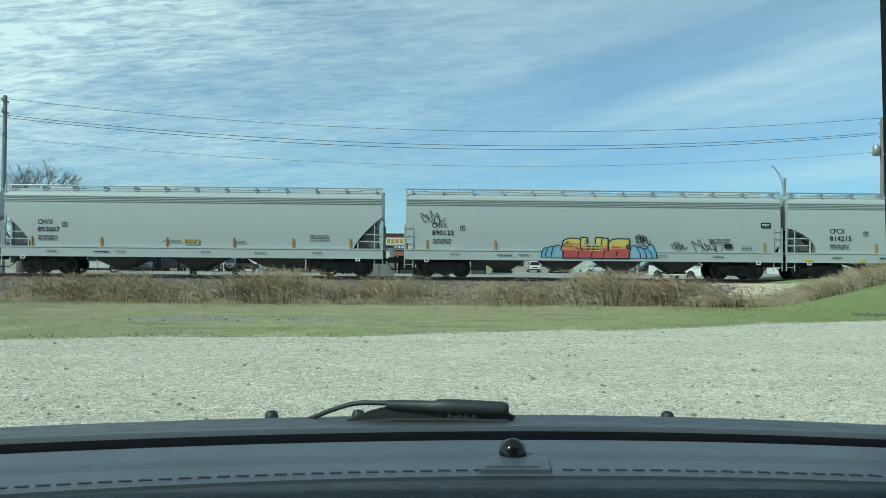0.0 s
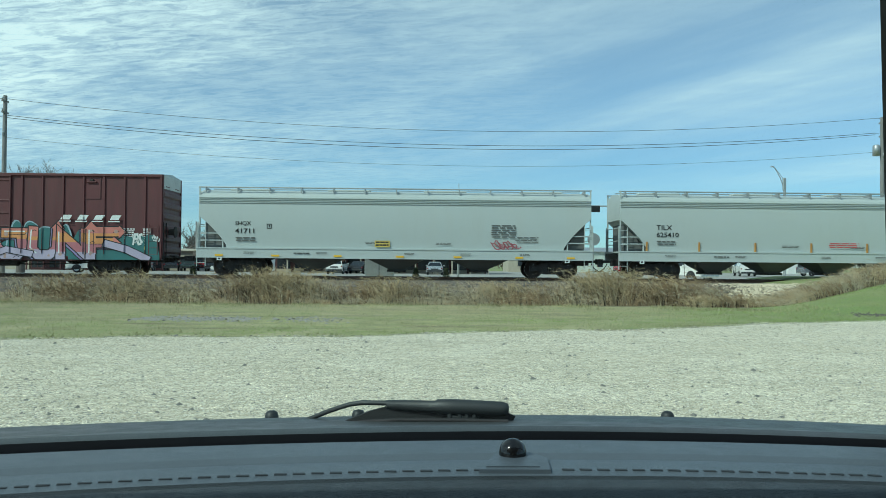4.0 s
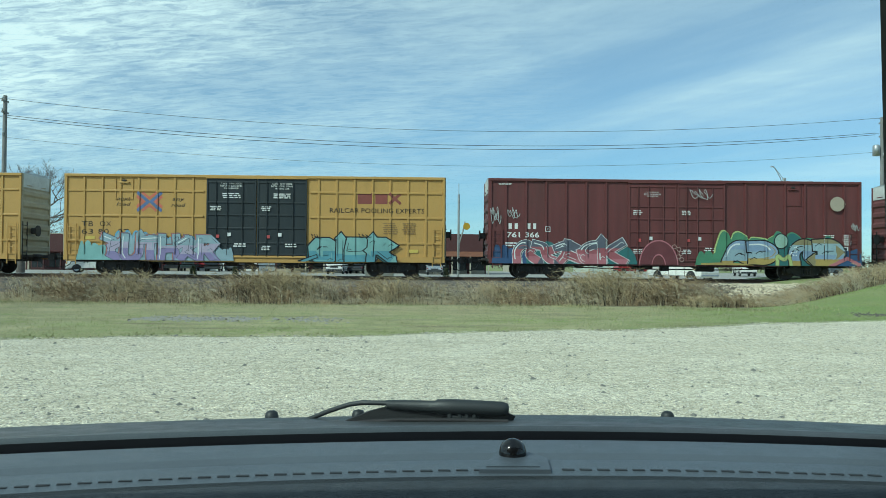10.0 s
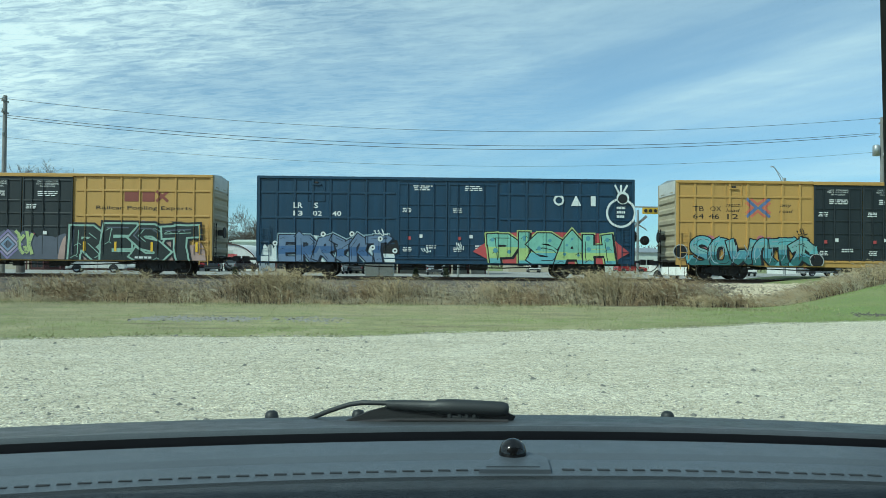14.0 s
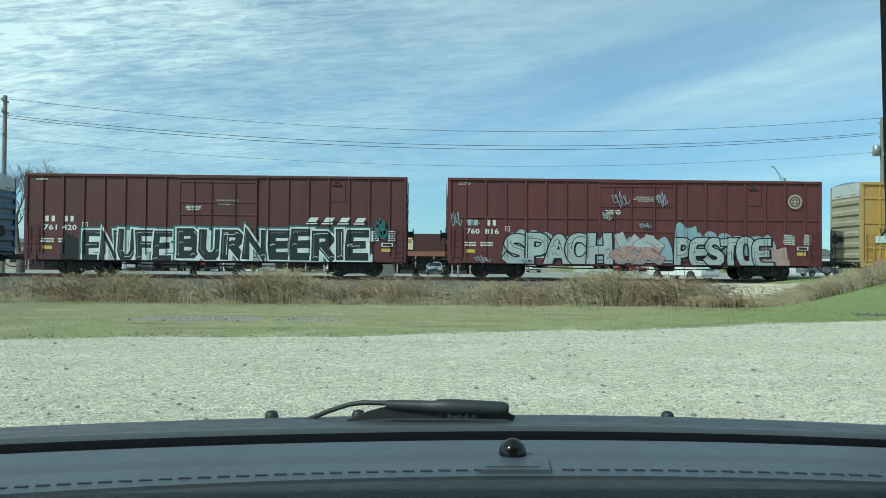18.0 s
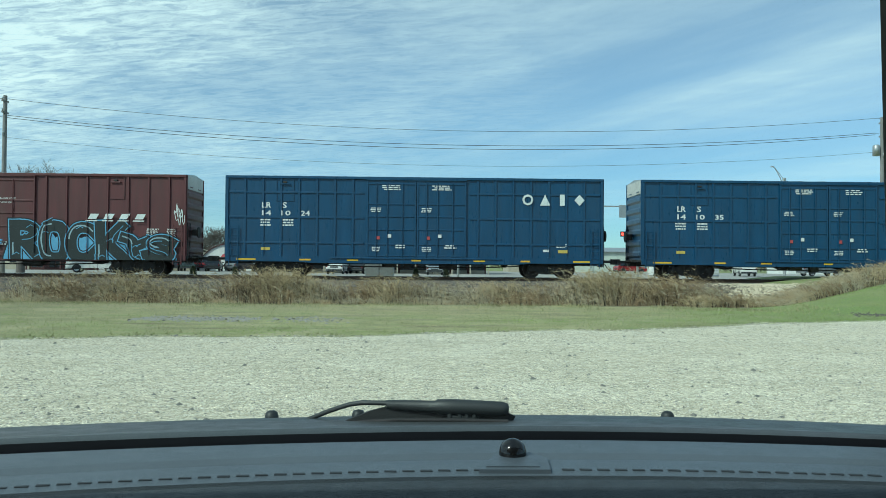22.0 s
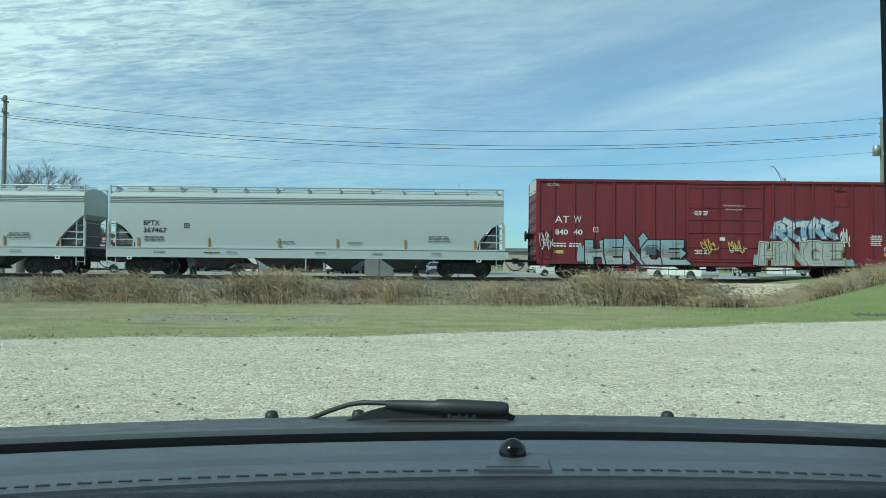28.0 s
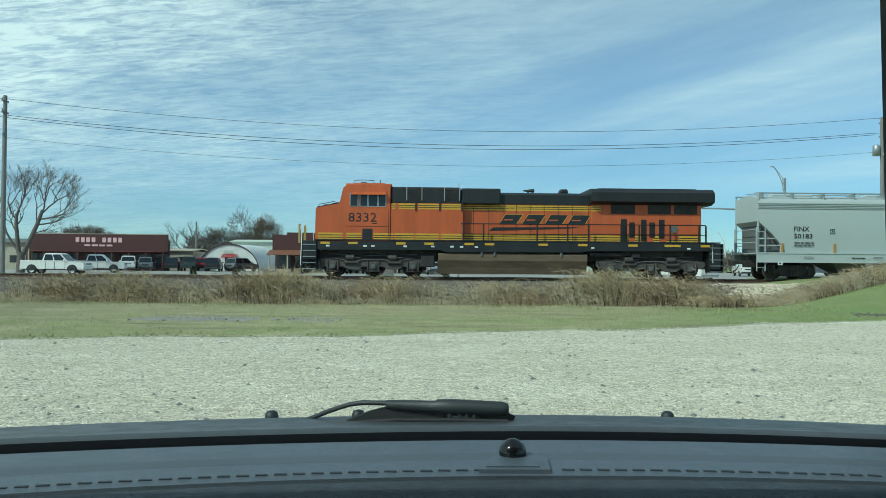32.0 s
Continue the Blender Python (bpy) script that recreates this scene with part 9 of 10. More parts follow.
    for nm, xx, s in (("front_bumper", nose, 1), ("rear_bumper", tail, -1)):
        part(nm, cached((nm, kind, paint is CARB), lambda: (lambda g: (g.box(min(xx - s * 0.2, xx + s * 0.04), max(xx - s * 0.2, xx + s * 0.04), -h + 0.06, h - 0.06, 0.36, 0.56, 0, 0.04), g.box(min(xx - s * 0.1, xx + s * 0.02), max(xx - s * 0.1, xx + s * 0.02), -h + 0.5, h - 0.5, zl - 0.1, zl + 0.06, 0, 0.02), g)[-1])(Mesh(PLAST if kind != "pickup" or paint is CARB else CHROME))), v)
    for s in (-1, 1):
        def seams(s=s):
            g = Mesh(SEAMK)
            yy = s * (h + 0.002)
            xs_ = [b1 - 0.25, (b0 + b1) / 2, b0 + 0.35] if kind != "van" else [b1 - 0.3, b1 - 1.4]
            for x_ in xs_:
                g.box(x_ - 0.012, x_ + 0.012, min(yy, yy - s * 0.02), max(yy, yy - s * 0.02), 0.5, bz)
            g.box(b0 + 0.3, b1 - 0.2, min(yy, yy - s * 0.02), max(yy, yy - s * 0.02), 0.47, 0.5)
            return g
        part("door_seam", cached(("door_seam", kind, s), seams), v)
    wheels = []
    for dx in (-wb, wb):
        for s in (-1, 1):
            def arch(dx=dx, s=s):
                g = Mesh(RUBBER)
                n = 12
                yy = s * (h + 0.004)
                g.face([(dx + (TR + 0.06) * math.cos(math.pi * i / n), yy, TR + (TR + 0.06) * math.sin(math.pi * i / n)) for i in range(n + 1)] + [(dx - TR - 0.06, yy, 0.36), (dx + TR + 0.06, yy, 0.36)])
                return g
            part("wheel_arch", cached(("wheel_arch", kind, dx, s), arch), v)
            w = part("wheel", cached(("tyre", TR), lambda: tyre_mesh(TR)), v, "", pose(0, 0, TR))
            w.delta_location = (dx, s * (h - 0.10), 0)
            wheels.append(w)
    if drive:
        DRIVES.append((v, drive, y, z, face, wheels, TR))
    return v


ZR = 0.167
# traffic
vehicle("sedan", CARW, "white sedan driving along the main road", 22.777, 106, ZR, 180, [(0.0, 22.777), (1.0, 13.955), (1.5, 8.117), (2.5, -3.223), (3.5, -17.723), (6.0, -53.231), (9.0, -97.401), (32.0, -221.054)])
vehicle("suv", CARK, "black sport utility vehicle driving along the main road", 28.914, 104, ZR, 180, [(0.0, 28.914), (1.5, 17.761), (2.5, 8.905), (3.5, -1.215), (6.0, -28.822), (9.0, -64.191), (12.0, -99.023), (32.0, -255.902)])
vehicle("sedan", CARS_, "pale sedan driving along the near lane", -126.219, 77, ZR, 0, [(0.0, -126.219), (6.0, -23.028), (8.0, 13.527), (9.0, 31.717), (12.0, 86.442), (32.0, 242.993)])
vehicle("sedan", CARW, "white sedan that halts at the crossing", -90.653, 92, ZR, 0, [(0.0, -90.653), (20.0, -53.055), (25.0, 2.438), (26.5, 11.727), (28.5, 15.133), (30.2, 15.390), (30.7, 17.192), (31.0, 18.995), (31.5, 23.962), (32.0, 29.784)])
vehicle("pickup", CARW, "white crew-cab pickup driving past the restaurant", -114.760, 76, ZR, 0, [(0.0, -114.760), (28.0, -60.702), (30.0, -45.882), (31.0, -39.608), (32.0, -33.983)])
# parked or waiting
vehicle("pickup", CARW, "white pickup parked before the restaurant", -35.095, 88, ZR, 12)
vehicle("pickup", CARW, "white pickup waiting at the crossing", 21.041, 66, ZR, -62)
vehicle("van", CARW, "white van parked on the lot", 41.149, 104, ZR, 80)
vehicle("pickup", CARW, "white pickup parked by the restaurant wall", -38.223, 106, ZR, 106)
vehicle("suv", CARG, "grey vehicle parked by the restaurant wall", -36.245, 107, ZR, 104)
vehicle("suv", CARK, "dark off-roader parked beside the restaurant", -33.725, 110, ZR, 100)
vehicle("pickup", CARB, "dark green pickup parked beside the round-roofed hut", -31.465, 110, ZR, 100)
vehicle("suv", CARK, "dark vehicle parked before the round-roofed hut", -27.783, 108, ZR, 98)
vehicle("suv", CARR, "red vehicle parked behind a dark one", -30.968, 114, ZR, 100)
vehicle("suv", CARG, "grey vehicle parked before the round-roofed hut", -24.374, 109, ZR, 62)
vehicle("sedan", CARK, "black car parked before the shops", -7.748, 98, ZR, 80)
vehicle("suv", CARW, "white car parked before the shops", -10.012, 94, ZR, 86)
vehicle("sedan", CARS_, "silver car parked before the shops", 1.185, 94, ZR, 88)
vehicle("suv", CARW, "white vehicle parked on the lot", 17.387, 130, ZR, 88)
vehicle("suv", CARR, "dark red vehicle parked far down the lot", 31.680, 125, ZR, 10)
vehicle("pickup", CARG, "grey pickup parked far down the lot", 53.877, 110, ZR, 10)

# ---- buildings ----
MAROON = mat("maroon_siding", (0.070, 0.024, 0.024), 0.75, 0, 0.15, 1.5, 0.15, 20, stretch=(6, 6, 0.4))
TAN = mat("tan_siding", (0.40, 0.36, 0.28), 0.8, 0, 0.12, 1.5, 0.15, 20)
PALEG = mat("pale_green_siding", (0.50, 0.55, 0.48), 0.7, 0, 0.1, 1.5, 0.15, 20)
WHITEW = mat("white_hut_paint", (0.68, 0.69, 0.66), 0.65, 0, 0.08, 1.0, 0.1, 20, (0.4, 0.38, 0.34), 0.3)
RUSTM = mat("rusty_awning", (0.22, 0.095, 0.055), 0.7, 0.2, 0.25, 2.0, 0.2, 20)
PORCH = mat("dark_red_trim", (0.12, 0.03, 0.03), 0.7)
DARKSTORE = mat("shop_front_glass", (0.03, 0.035, 0.04), 0.12, 0, 0.2, 1)
PINKSIGN = mat("pink_sign_letter", (0.70, 0.42, 0.45), 0.5)


def restaurant():
    x0, x1, y, top = -53.659, -35.105, 112.0, 5.05
    b = thing("restaurant", "long maroon restaurant with a flat front and a dark porch", "building")
    g = Mesh(MAROON)
    g.box(x0, x1, y, y + 0.25, 2.75, top, 0, 0.03)
    g.box(x0, x1 - 4.6, y + 0.25, y + 14, 0.1, top - 0.7)
    g.box(x1 - 4.7, x1, y + 0.25, y + 0.9, 0.1, top - 0.7)
    part("facade", g, b, "maroon sheet-metal front")
    g = Mesh(PORCH)
    g.box(x0 - 0.1, x1 + 0.1, y - 1.6, y + 0.02, 2.64, 2.74, 0, 0.02)
    part("porch_roof", g, b, "red-brown porch edge")
    g = Mesh(TAN)
    g.box(x0 - 0.05, x1 + 0.05, y - 0.02, y + 0.3, top, top + 0.08)
    part("coping", g, b)
    for i in range(9):
        xx = x0 + 0.2 + (x1 - x0 - 0.4) * i / 8
        g = Mesh(MAROON)
        g.box(xx - 0.09, xx + 0.09, y - 1.55, y - 1.37, 0.15, 2.62, 0, 0.01)
        part("porch_post", g, b)
    for i in range(8):
        xx = x0 + 0.9 + (x1 - x0 - 1.8) * i / 7
        w = part("window", (lambda g: (g.box(xx - 0.8, xx + 0.8, y + 0.20, y + 0.24, 0.5, 2.4), g)[-1])(Mesh(DARKSTORE)), b)
        part("window_frame", (lambda g: (g.box(xx - 0.86, xx + 0.86, y + 0.17, y + 0.235, 0.44, 0.5), g.box(xx - 0.86, xx + 0.86, y + 0.17, y + 0.235, 2.4, 2.46), g.box(xx - 0.03, xx + 0.03, y + 0.17, y + 0.235, 0.5, 2.4), g)[-1])(Mesh(MAROON)), w)
    # sign: letter-sized bars, two lines
    xa, xb, n = -47.642, -41.152, 8
    for i in range(9):
        if i == 4:
            continue
        q = xa + (xb - xa) * i / 9
        part("sign_letter", (lambda g: (g.box(q + 0.06, q + 0.56, y - 0.06, y - 0.01, 3.95, 4.6, 0, 0.02), g)[-1])(Mesh(PINKSIGN)), b, "pale pink block letter")
    xa, xb = -46.421, -42.451
    for i in range(4):
        q, q2 = xa + (xb - xa) * (i + 0.05) / 4, xa + (xb - xa) * (i + 0.85) / 4
        part("sign_bar", (lambda g: (g.box(q, q2, y - 0.06, y - 0.01, 3.4, 3.65, 0, 0.02), g)[-1])(Mesh(PINKSIGN)), b, "pale script line as a plain bar")


restaurant()


def plain_house(name, label, x0, x1, y, depth, top, wall, roof=RUSTM, pitch=0.5):
    b = thing(name, label, "building")
    g = Mesh(wall)
    g.box(x0, x1, y, y + depth, 0.1, top)
    part("wall", g, b)
    g = Mesh(roof)
    g.prism([(y - 0.4, top - 0.02), (y + depth / 2, top + pitch), (y + depth + 0.4, top - 0.02), (y + depth + 0.4, top + 0.1), (y + depth / 2, top + pitch + 0.12), (y - 0.4, top + 0.1)], x0 - 0.3, x1 + 0.3, 0, "x")
    part("roof", g, b)
    n = max(1, int((x1 - x0) / 3))
    for i in range(n):
        xx = x0 + (x1 - x0) * (i + 0.5) / n
        part("window", (lambda g: (g.box(xx - 0.5, xx + 0.5, y - 0.03, y + 0.0, 1.1, 2.1), g)[-1])(Mesh(DARKSTORE)), b)
    return b


plain_house("tan_shed", "low tan metal shed", -36.358, -32.784, 116, 8, 2.9, TAN, TAN, 0.3)
plain_house("pale_house", "pale low building beside the restaurant", -63.428, -54.772, 114, 8, 3.8, TAN, UNDER, 0.6)
plain_house("green_shed", "pale green metal shed", -30.677, -24.242, 130, 10, 4.6, PALEG, PALEG, 0.4)
plain_house("metal_hall", "pale green corrugated metal hall", 27.590, 39.905, 135, 16, 3.6, PALEG, GALV, 0.8)
plain_house("cottage", "white low house among trees", 63.114, 71.551, 140, 9, 3.4, WHITEW, UNDER, 1.2)
plain_house("far_shop", "low tan shop across the road", 14.427, 22.734, 140, 10, 3.6, TAN, UNDER, 0.6)


def quonset():
    b = thing("quonset_hut", "white round-roofed metal hut with a red door awning", "building")
    xc, r, y, depth = -28.250, 4.26, 118.0, 12.0
    h = 3.85
    n = 24
    arc = [(xc - r * math.cos(math.pi * i / n), 0.1 + h * math.sin(math.pi * i / n)) for i in range(n + 1)]
    g = Mesh(WHITEW)
    g.face([(x, y, z) for x, z in arc])
    part("front_wall", g, b, "white flat front wall")
    g = Mesh(WHITEW)
    rows = []
    for k in range(13):
        yy = y - 0.15 + (depth + 0.15) * k / 12
        rows.append([(xc + (x - xc) * 1.02 + (yy - y) * 0.115, yy, z * 1.02) for x, z in arc])
    g.grid(rows, 0, True)
    part("shell", g, b, "white curved sheet-metal shell")
    g = Mesh(MAROON)
    for (xa, za), (xb, zb) in zip(arc, arc[1:]):
        g.cyl((xc + (xa - xc) * 1.02, y - 0.16, za * 1.02), (xc + (xb - xc) * 1.02, y - 0.16, zb * 1.02), 0.07, n=6)
    part("rim", g, b, "dark red rim of the arched front")
    part("door", (lambda g: (g.box(xc - 0.55, xc + 0.75, y - 0.05, y - 0.01, 0.15, 2.1), g)[-1])(Mesh(DARKSTORE)), b)
    part("awning", (lambda g: (g.prism([(y - 0.02, 2.55), (y - 0.9, 2.15), (y - 0.9, 2.05), (y - 0.02, 2.3)], xc - 0.9, xc + 1.2, 0, "x"), g)[-1])(Mesh(CARR)), b, "red door awning")
    s = part("sign_board", (lambda g: (g.box(xc - 0.7, xc + 0.6, y - 0.06, y - 0.01, 2.65, 3.1), g)[-1])(Mesh(PALEG)), b)
    part("vent", (lambda g: (g.box(xc + 0.2, xc + 0.6, y + 0.6, y + 1.0, 3.4, 3.75, 0, 0.03), g)[-1])(Mesh(WHITEW)), b)


quonset()


def shops():
    b = thing("shop_row", "brown shop row with a rusty awning and cream sign", "building")
    x0, xm, x1, y = -19.394, -17.604, 7.964, 104.0
    g = Mesh(MAROON)
    g.box(x0, xm, y, y + 14, 2.9, 4.95)
    g.box(xm, x1, y, y + 14, 2.9, 5.25)
    g.box(x0, x1, y + 2.0, y + 14, 0.1, 2.9)
    part("wall", g, b, "dark red-brown wall")
    g = Mesh(RUSTM)
    g.prism([(y - 2.4, 2.35), (y + 0.02, 2.95), (y + 0.02, 3.02), (y - 2.4, 2.43)], x0 - 0.3, x1, 0, "x")
    part("awning", g, b, "rusty corrugated awning")
    for i in range(13):
        xx = x0 + (x1 - x0) * i / 12
        part("post", (lambda g: (g.box(xx - 0.08, xx + 0.08, y - 2.3, y - 2.14, 0.15, 2.4), g)[-1])(Mesh(TAN)), b)
    for i in range(12):
        xx = x0 + (x1 - x0) * (i + 0.5) / 12
        w = part("window", (lambda g: (g.box(xx - 0.85, xx + 0.85, y + 1.94, y + 1.99, 0.6, 2.5), g)[-1])(Mesh(DARKSTORE)), b)
        part("window_sill", (lambda g: (g.box(xx - 0.95, xx + 0.95, y + 1.85, y + 1.99, 0.15, 0.6), g)[-1])(Mesh(TAN)), w)
    s = part("sign_board", (lambda g: (g.box(-7.339, -1.504, y - 0.14, y - 0.01, 3.2, 4.72, 0, 0.02), g)[-1])(Mesh(mat("cream_sign", (0.66, 0.62, 0.42), 0.5))), b, "cream shop sign")
    xa, xb = -7.123, -1.648
    for i in range(10):
        q = xa + (xb - xa) * i / 10
        part("sign_letter", (lambda g: (g.box(q + 0.08, q + 0.46, y - 0.17, y - 0.141, 4.0, 4.55), g)[-1])(Mesh(S_OCHRE)), s, "ochre block letter")
    part("sign_strip", (lambda g: (g.box(-3.883, -2.225, y - 0.17, y - 0.141, 3.3, 3.75), g)[-1])(Mesh(S_NAVY)), s, "navy strip with small pale bars")
    for i in range(4):
        q = -3.811 + i * 0.4
        part("strip_bar", (lambda g: (g.box(q, q + 0.28, y - 0.19, y - 0.171, 3.42, 3.62), g)[-1])(Mesh(S_WHITE)), s)


shops()

# ---- poles, wires and signals ----
# pole wood lightened to grey, with windscreen haze put into the colour
WOOD = mat("haze_grey_pole_wood", (0.23, 0.225, 0.22), 0.9, 0, 0.25, 2, 0.4, 12, stretch=(6, 6, 0.4))
WIRE = flat("dark_wire", (0.05, 0.052, 0.055), 0.6)
PX, PY = (-26.147, 51.0), (30.707, 54.0)


def pole(x, y, top, label, arms, can=None):
    p = thing("utility_pole", label, "utility pole", pose(x, y, 0.1))
    g = Mesh(WOOD)
    g.cyl((0, 0, -0.3), (0, 0, top), 0.17, 0.12, 12)
    part("shaft", g, p, "weathered wooden shaft")
    for z, w in arms:
        part("bracket", (lambda g: (g.box(-0.06, 0.06, -w, w, z - 0.05, z + 0.05, 0, 0.01), g)[-1])(Mesh(WOOD)), p)
        part("insulator", (lambda g: (g.lathe([(0.03, 0), (0.07, 0.04), (0.04, 0.1), (0.06, 0.14), (0.0, 0.2)], 8, 0, (0, -w + 0.05, z + 0.05)), g)[-1])(Mesh(GALV)), p)
    if can:
        part("transformer", (lambda g: (g.lathe([(0, 0), (0.24, 0.0), (0.23, 0.66), (0.16, 0.74), (0, 0.76)], 14, 0, (-0.40, 0, can)), g)[-1])(Mesh(GALV)), p, "grey pole transformer")
    return p


pole(PX[0], PX[1], 11.55, "weathered wooden utility pole", ((11.2, 0.35), (10.5, 0.35), (9.1, 0.2)))
pole(PY[0], PY[1], 11.45, "weathered wooden utility pole with a small transformer", ((11.1, 0.35), (10.2, 0.35), (8.8, 0.2)), 8.85)


def wire(x0, y0, z0, x1, y1, z1, sag, r=0.016, ext=True):
    n = 40
    pts = []
    for i in range(n + 1):
        t = i / n
        pts.append((x0 + (x1 - x0) * t, y0 + (y1 - y0) * t, z0 + (z1 - z0) * t - 4 * sag * t * (1 - t)))
    g = Mesh(WIRE)
    g.tube(pts, r * 0.8, 5)
    tagged(part("overhead_wire", g), "dark overhead wire sagging between the poles", "wire", "overhead wires")


def span(pa, pm, pb, r=0.016):
    """A wire through three places: its two ends and the low point between."""
    mx = [(pa[k] + pb[k]) / 2 for k in range(3)]
    wire(*pa, *pb, mx[2] - pm, r)


span((-26.281, 51.000, 11.48), 10.05, (30.216, 54.000, 11.483))
span((-26.194, 51.000, 10.441), 9.12, (30.215, 54.000, 10.490), 0.02)
span((-26.192, 51.000, 10.300), 8.88, (30.215, 54.000, 10.376), 0.02)
span((-26.238, 51.000, 9.067), 7.78, (30.098, 54.000, 9.192), 0.011)
for a, b in (((-26.281, 51.000, 11.48), (-55.074, 49.000, 11.509)), ((-26.193, 51.000, 10.370), (-55.045, 49.000, 10.507)), ((30.216, 54.000, 11.483), (75.417, 57.000, 13.004)), ((30.215, 54.000, 10.452), (75.399, 57.000, 11.774))):
    wire(*a, *b, 0.8)

SIGY = mat("signal_yellow", (0.50, 0.32, 0.03), 0.5)
SIGK = flat("signal_black", (0.012, 0.012, 0.013), 0.5)
RED_ON = glow("lit_red_lens", (1.0, 0.06, 0.04), 3.0)


def mast():
    p = thing("signal_mast", "galvanised traffic signal mast with a street light", "traffic light")
    x, y = 28.535, 64.0
    g = Mesh(GALV)
    g.cyl((x, y, 0.1), (x, y, 8.5), 0.13, 0.09, 12)
    g.box(x - 0.14, x + 0.10, y - 0.1, y + 0.1, 7.5, 8.5, 0, 0.03)
    part("pole", g, p)
    g = Mesh(GALV)
    g.tube([(x, y, 7.5), (x - 0.35, y, 8.5), (x - 0.75, y, 9.25), (x - 0.9, y, 9.35)], 0.035, 6)
    g.tube([(x, y, 8.3), (x - 0.75, y, 9.25)], 0.02, 5)
    part("light_arm", g, p)
    part("luminaire", (lambda g: (g.box(x - 1.12, x - 0.85, y - 0.09, y + 0.09, 9.33, 9.42, 0, 0.03), g)[-1])(Mesh(GALV)), p)
    xe = 9.946
    g = Mesh(GALV)
    g.tube([(x, y, 5.75), (x - 5, y, 6.0), (xe, y, 6.15)], 0.10, 8, 0, 0.05)
    part("mast_arm", g, p)
    for px_, zc, face, lit in ((10.393, 5.95, 1, False), (13.124, 5.85, 1, True), (17.703, 5.75, 0, False)):
        h = part("signal_head", (lambda g: (g.box(px_ - 0.6, px_ + 0.6, y - 0.42, y - 0.18, zc - 0.24, zc + 0.24, 0, 0.04), g)[-1])(Mesh(SIGK if face else SIGY)), p, "horizontal signal head")
        for k in range(3):
            part("lens", (lambda g: (g.cyl((px_ - 0.38 + 0.38 * k, y - 0.47, zc), (px_ - 0.38 + 0.38 * k, y - 0.42, zc), 0.13, n=12), g)[-1])(Mesh(RED_ON if lit and k == 0 else SIGK)), h)
    part("street_sign", (lambda g: (g.box(15.277, 16.041, y - 0.2, y - 0.17, 5.2, 6.2), g)[-1])(Mesh(GALV)), p, "bare back of a grey sign")
    h = part("signal_head", (lambda g: (g.box(15.367, 15.996, y - 0.42, y - 0.18, 3.7, 4.1, 0, 0.03), g)[-1])(Mesh(SIGK)), p, "signal head with a lit red lens")
    part("lens", (lambda g: (g.cyl((15.502, y - 0.47, 3.9), (15.502, y - 0.42, 3.9), 0.13, n=12), g)[-1])(Mesh(RED_ON)), h)


mast()


def crossing_signal(x, y, label, arm=False):
    p = thing("crossing_signal", label, "crossing signal", pose(x, y, 0.2))
    part("post", (lambda g: (g.cyl((0, 0, -0.1), (0, 0, 4.6 if not arm else 5.6), 0.07, n=10), g)[-1])(Mesh(GALV)), p)
    if not arm:
        for k in (-1, 1):
            b = part("flasher", (lambda g: (g.cyl((k * 0.42, -0.08, 2.75), (k * 0.42, 0.0, 2.75), 0.28, n=16), g.cyl((k * 0.42, -0.25, 2.75), (k * 0.42, -0.08, 2.75), 0.12, n=12), g)[-1])(Mesh(SIGK)), p, "black round flasher")
        part("crossarm", (lambda g: (g.box(-0.5, 0.5, -0.04, 0.04, 2.70, 2.80), g)[-1])(Mesh(GALV)), p)
        for s in (-1, 1):
            part("crossbuck", (lambda g: (g.prism([(-0.6, 3.75 - s * 0.42), (-0.52, 3.75 - s * 0.42 - 0.14), (0.6, 3.75 + s * 0.42), (0.52, 3.75 + s * 0.42 + 0.14)], 0.05 + 0.01 * s, 0.06 + 0.01 * s), g)[-1])(Mesh(GALV)), p)
    if arm:
        part("antenna", (lambda g: (g.cyl((0, 0, 5.6), (0, 0, 6.3), 0.02, n=6), g)[-1])(Mesh(GALV)), p)
        part("lamp_arm", (lambda g: (g.tube([(0, 0, 2.4), (0.25, 0, 3.2), (0.4, 0, 3.9)], 0.05, 6), g)[-1])(Mesh(GALV)), p)
        part("amber_lamp", (lambda g: (g.cyl((0.5, -0.15, 3.6), (0.5, 0.1, 3.6), 0.22, n=12), g)[-1])(Mesh(SIGY)), p)


crossing_signal(2.096, 51.0, "galvanised railway crossing post with an amber lamp", True)
crossing_signal(12.866, 49.0, "railway crossing post with black flashers")


def cabinet():
    p = thing("signal_cabinet", "silver railway signal cabinet with a white notice", "cabinet")
    x, y = -2.684, 48.5
    part("housing", (lambda g: (g.box(x - 0.85, x + 0.85, y - 0.6, y + 0.6, 0.25, 2.45, 0, 0.05), g)[-1])(Mesh(GALV)), p)
    part("roof", (lambda g: (g.box(x - 0.95, x + 0.95, y - 0.7, y + 0.7, 2.45, 2.55, 0, 0.03), g)[-1])(Mesh(GALV)), p)
    part("notice", (lambda g: (g.box(x + 0.25, x + 0.62, y - 0.615, y - 0.603, 1.7, 2.15), g)[-1])(Mesh(S_WHITE)), p, "white paper notice")
    part("plinth", (lambda g: (g.box(x - 1.0, x + 1.0, y - 0.75, y + 0.75, 0.0, 0.25), g)[-1])(Mesh(CONC)), p)
    part("door_seam", (lambda g: (g.box(x - 0.02, x + 0.02, y - 0.606, y - 0.60, 0.3, 2.4), g)[-1])(Mesh(SIGK)), p)


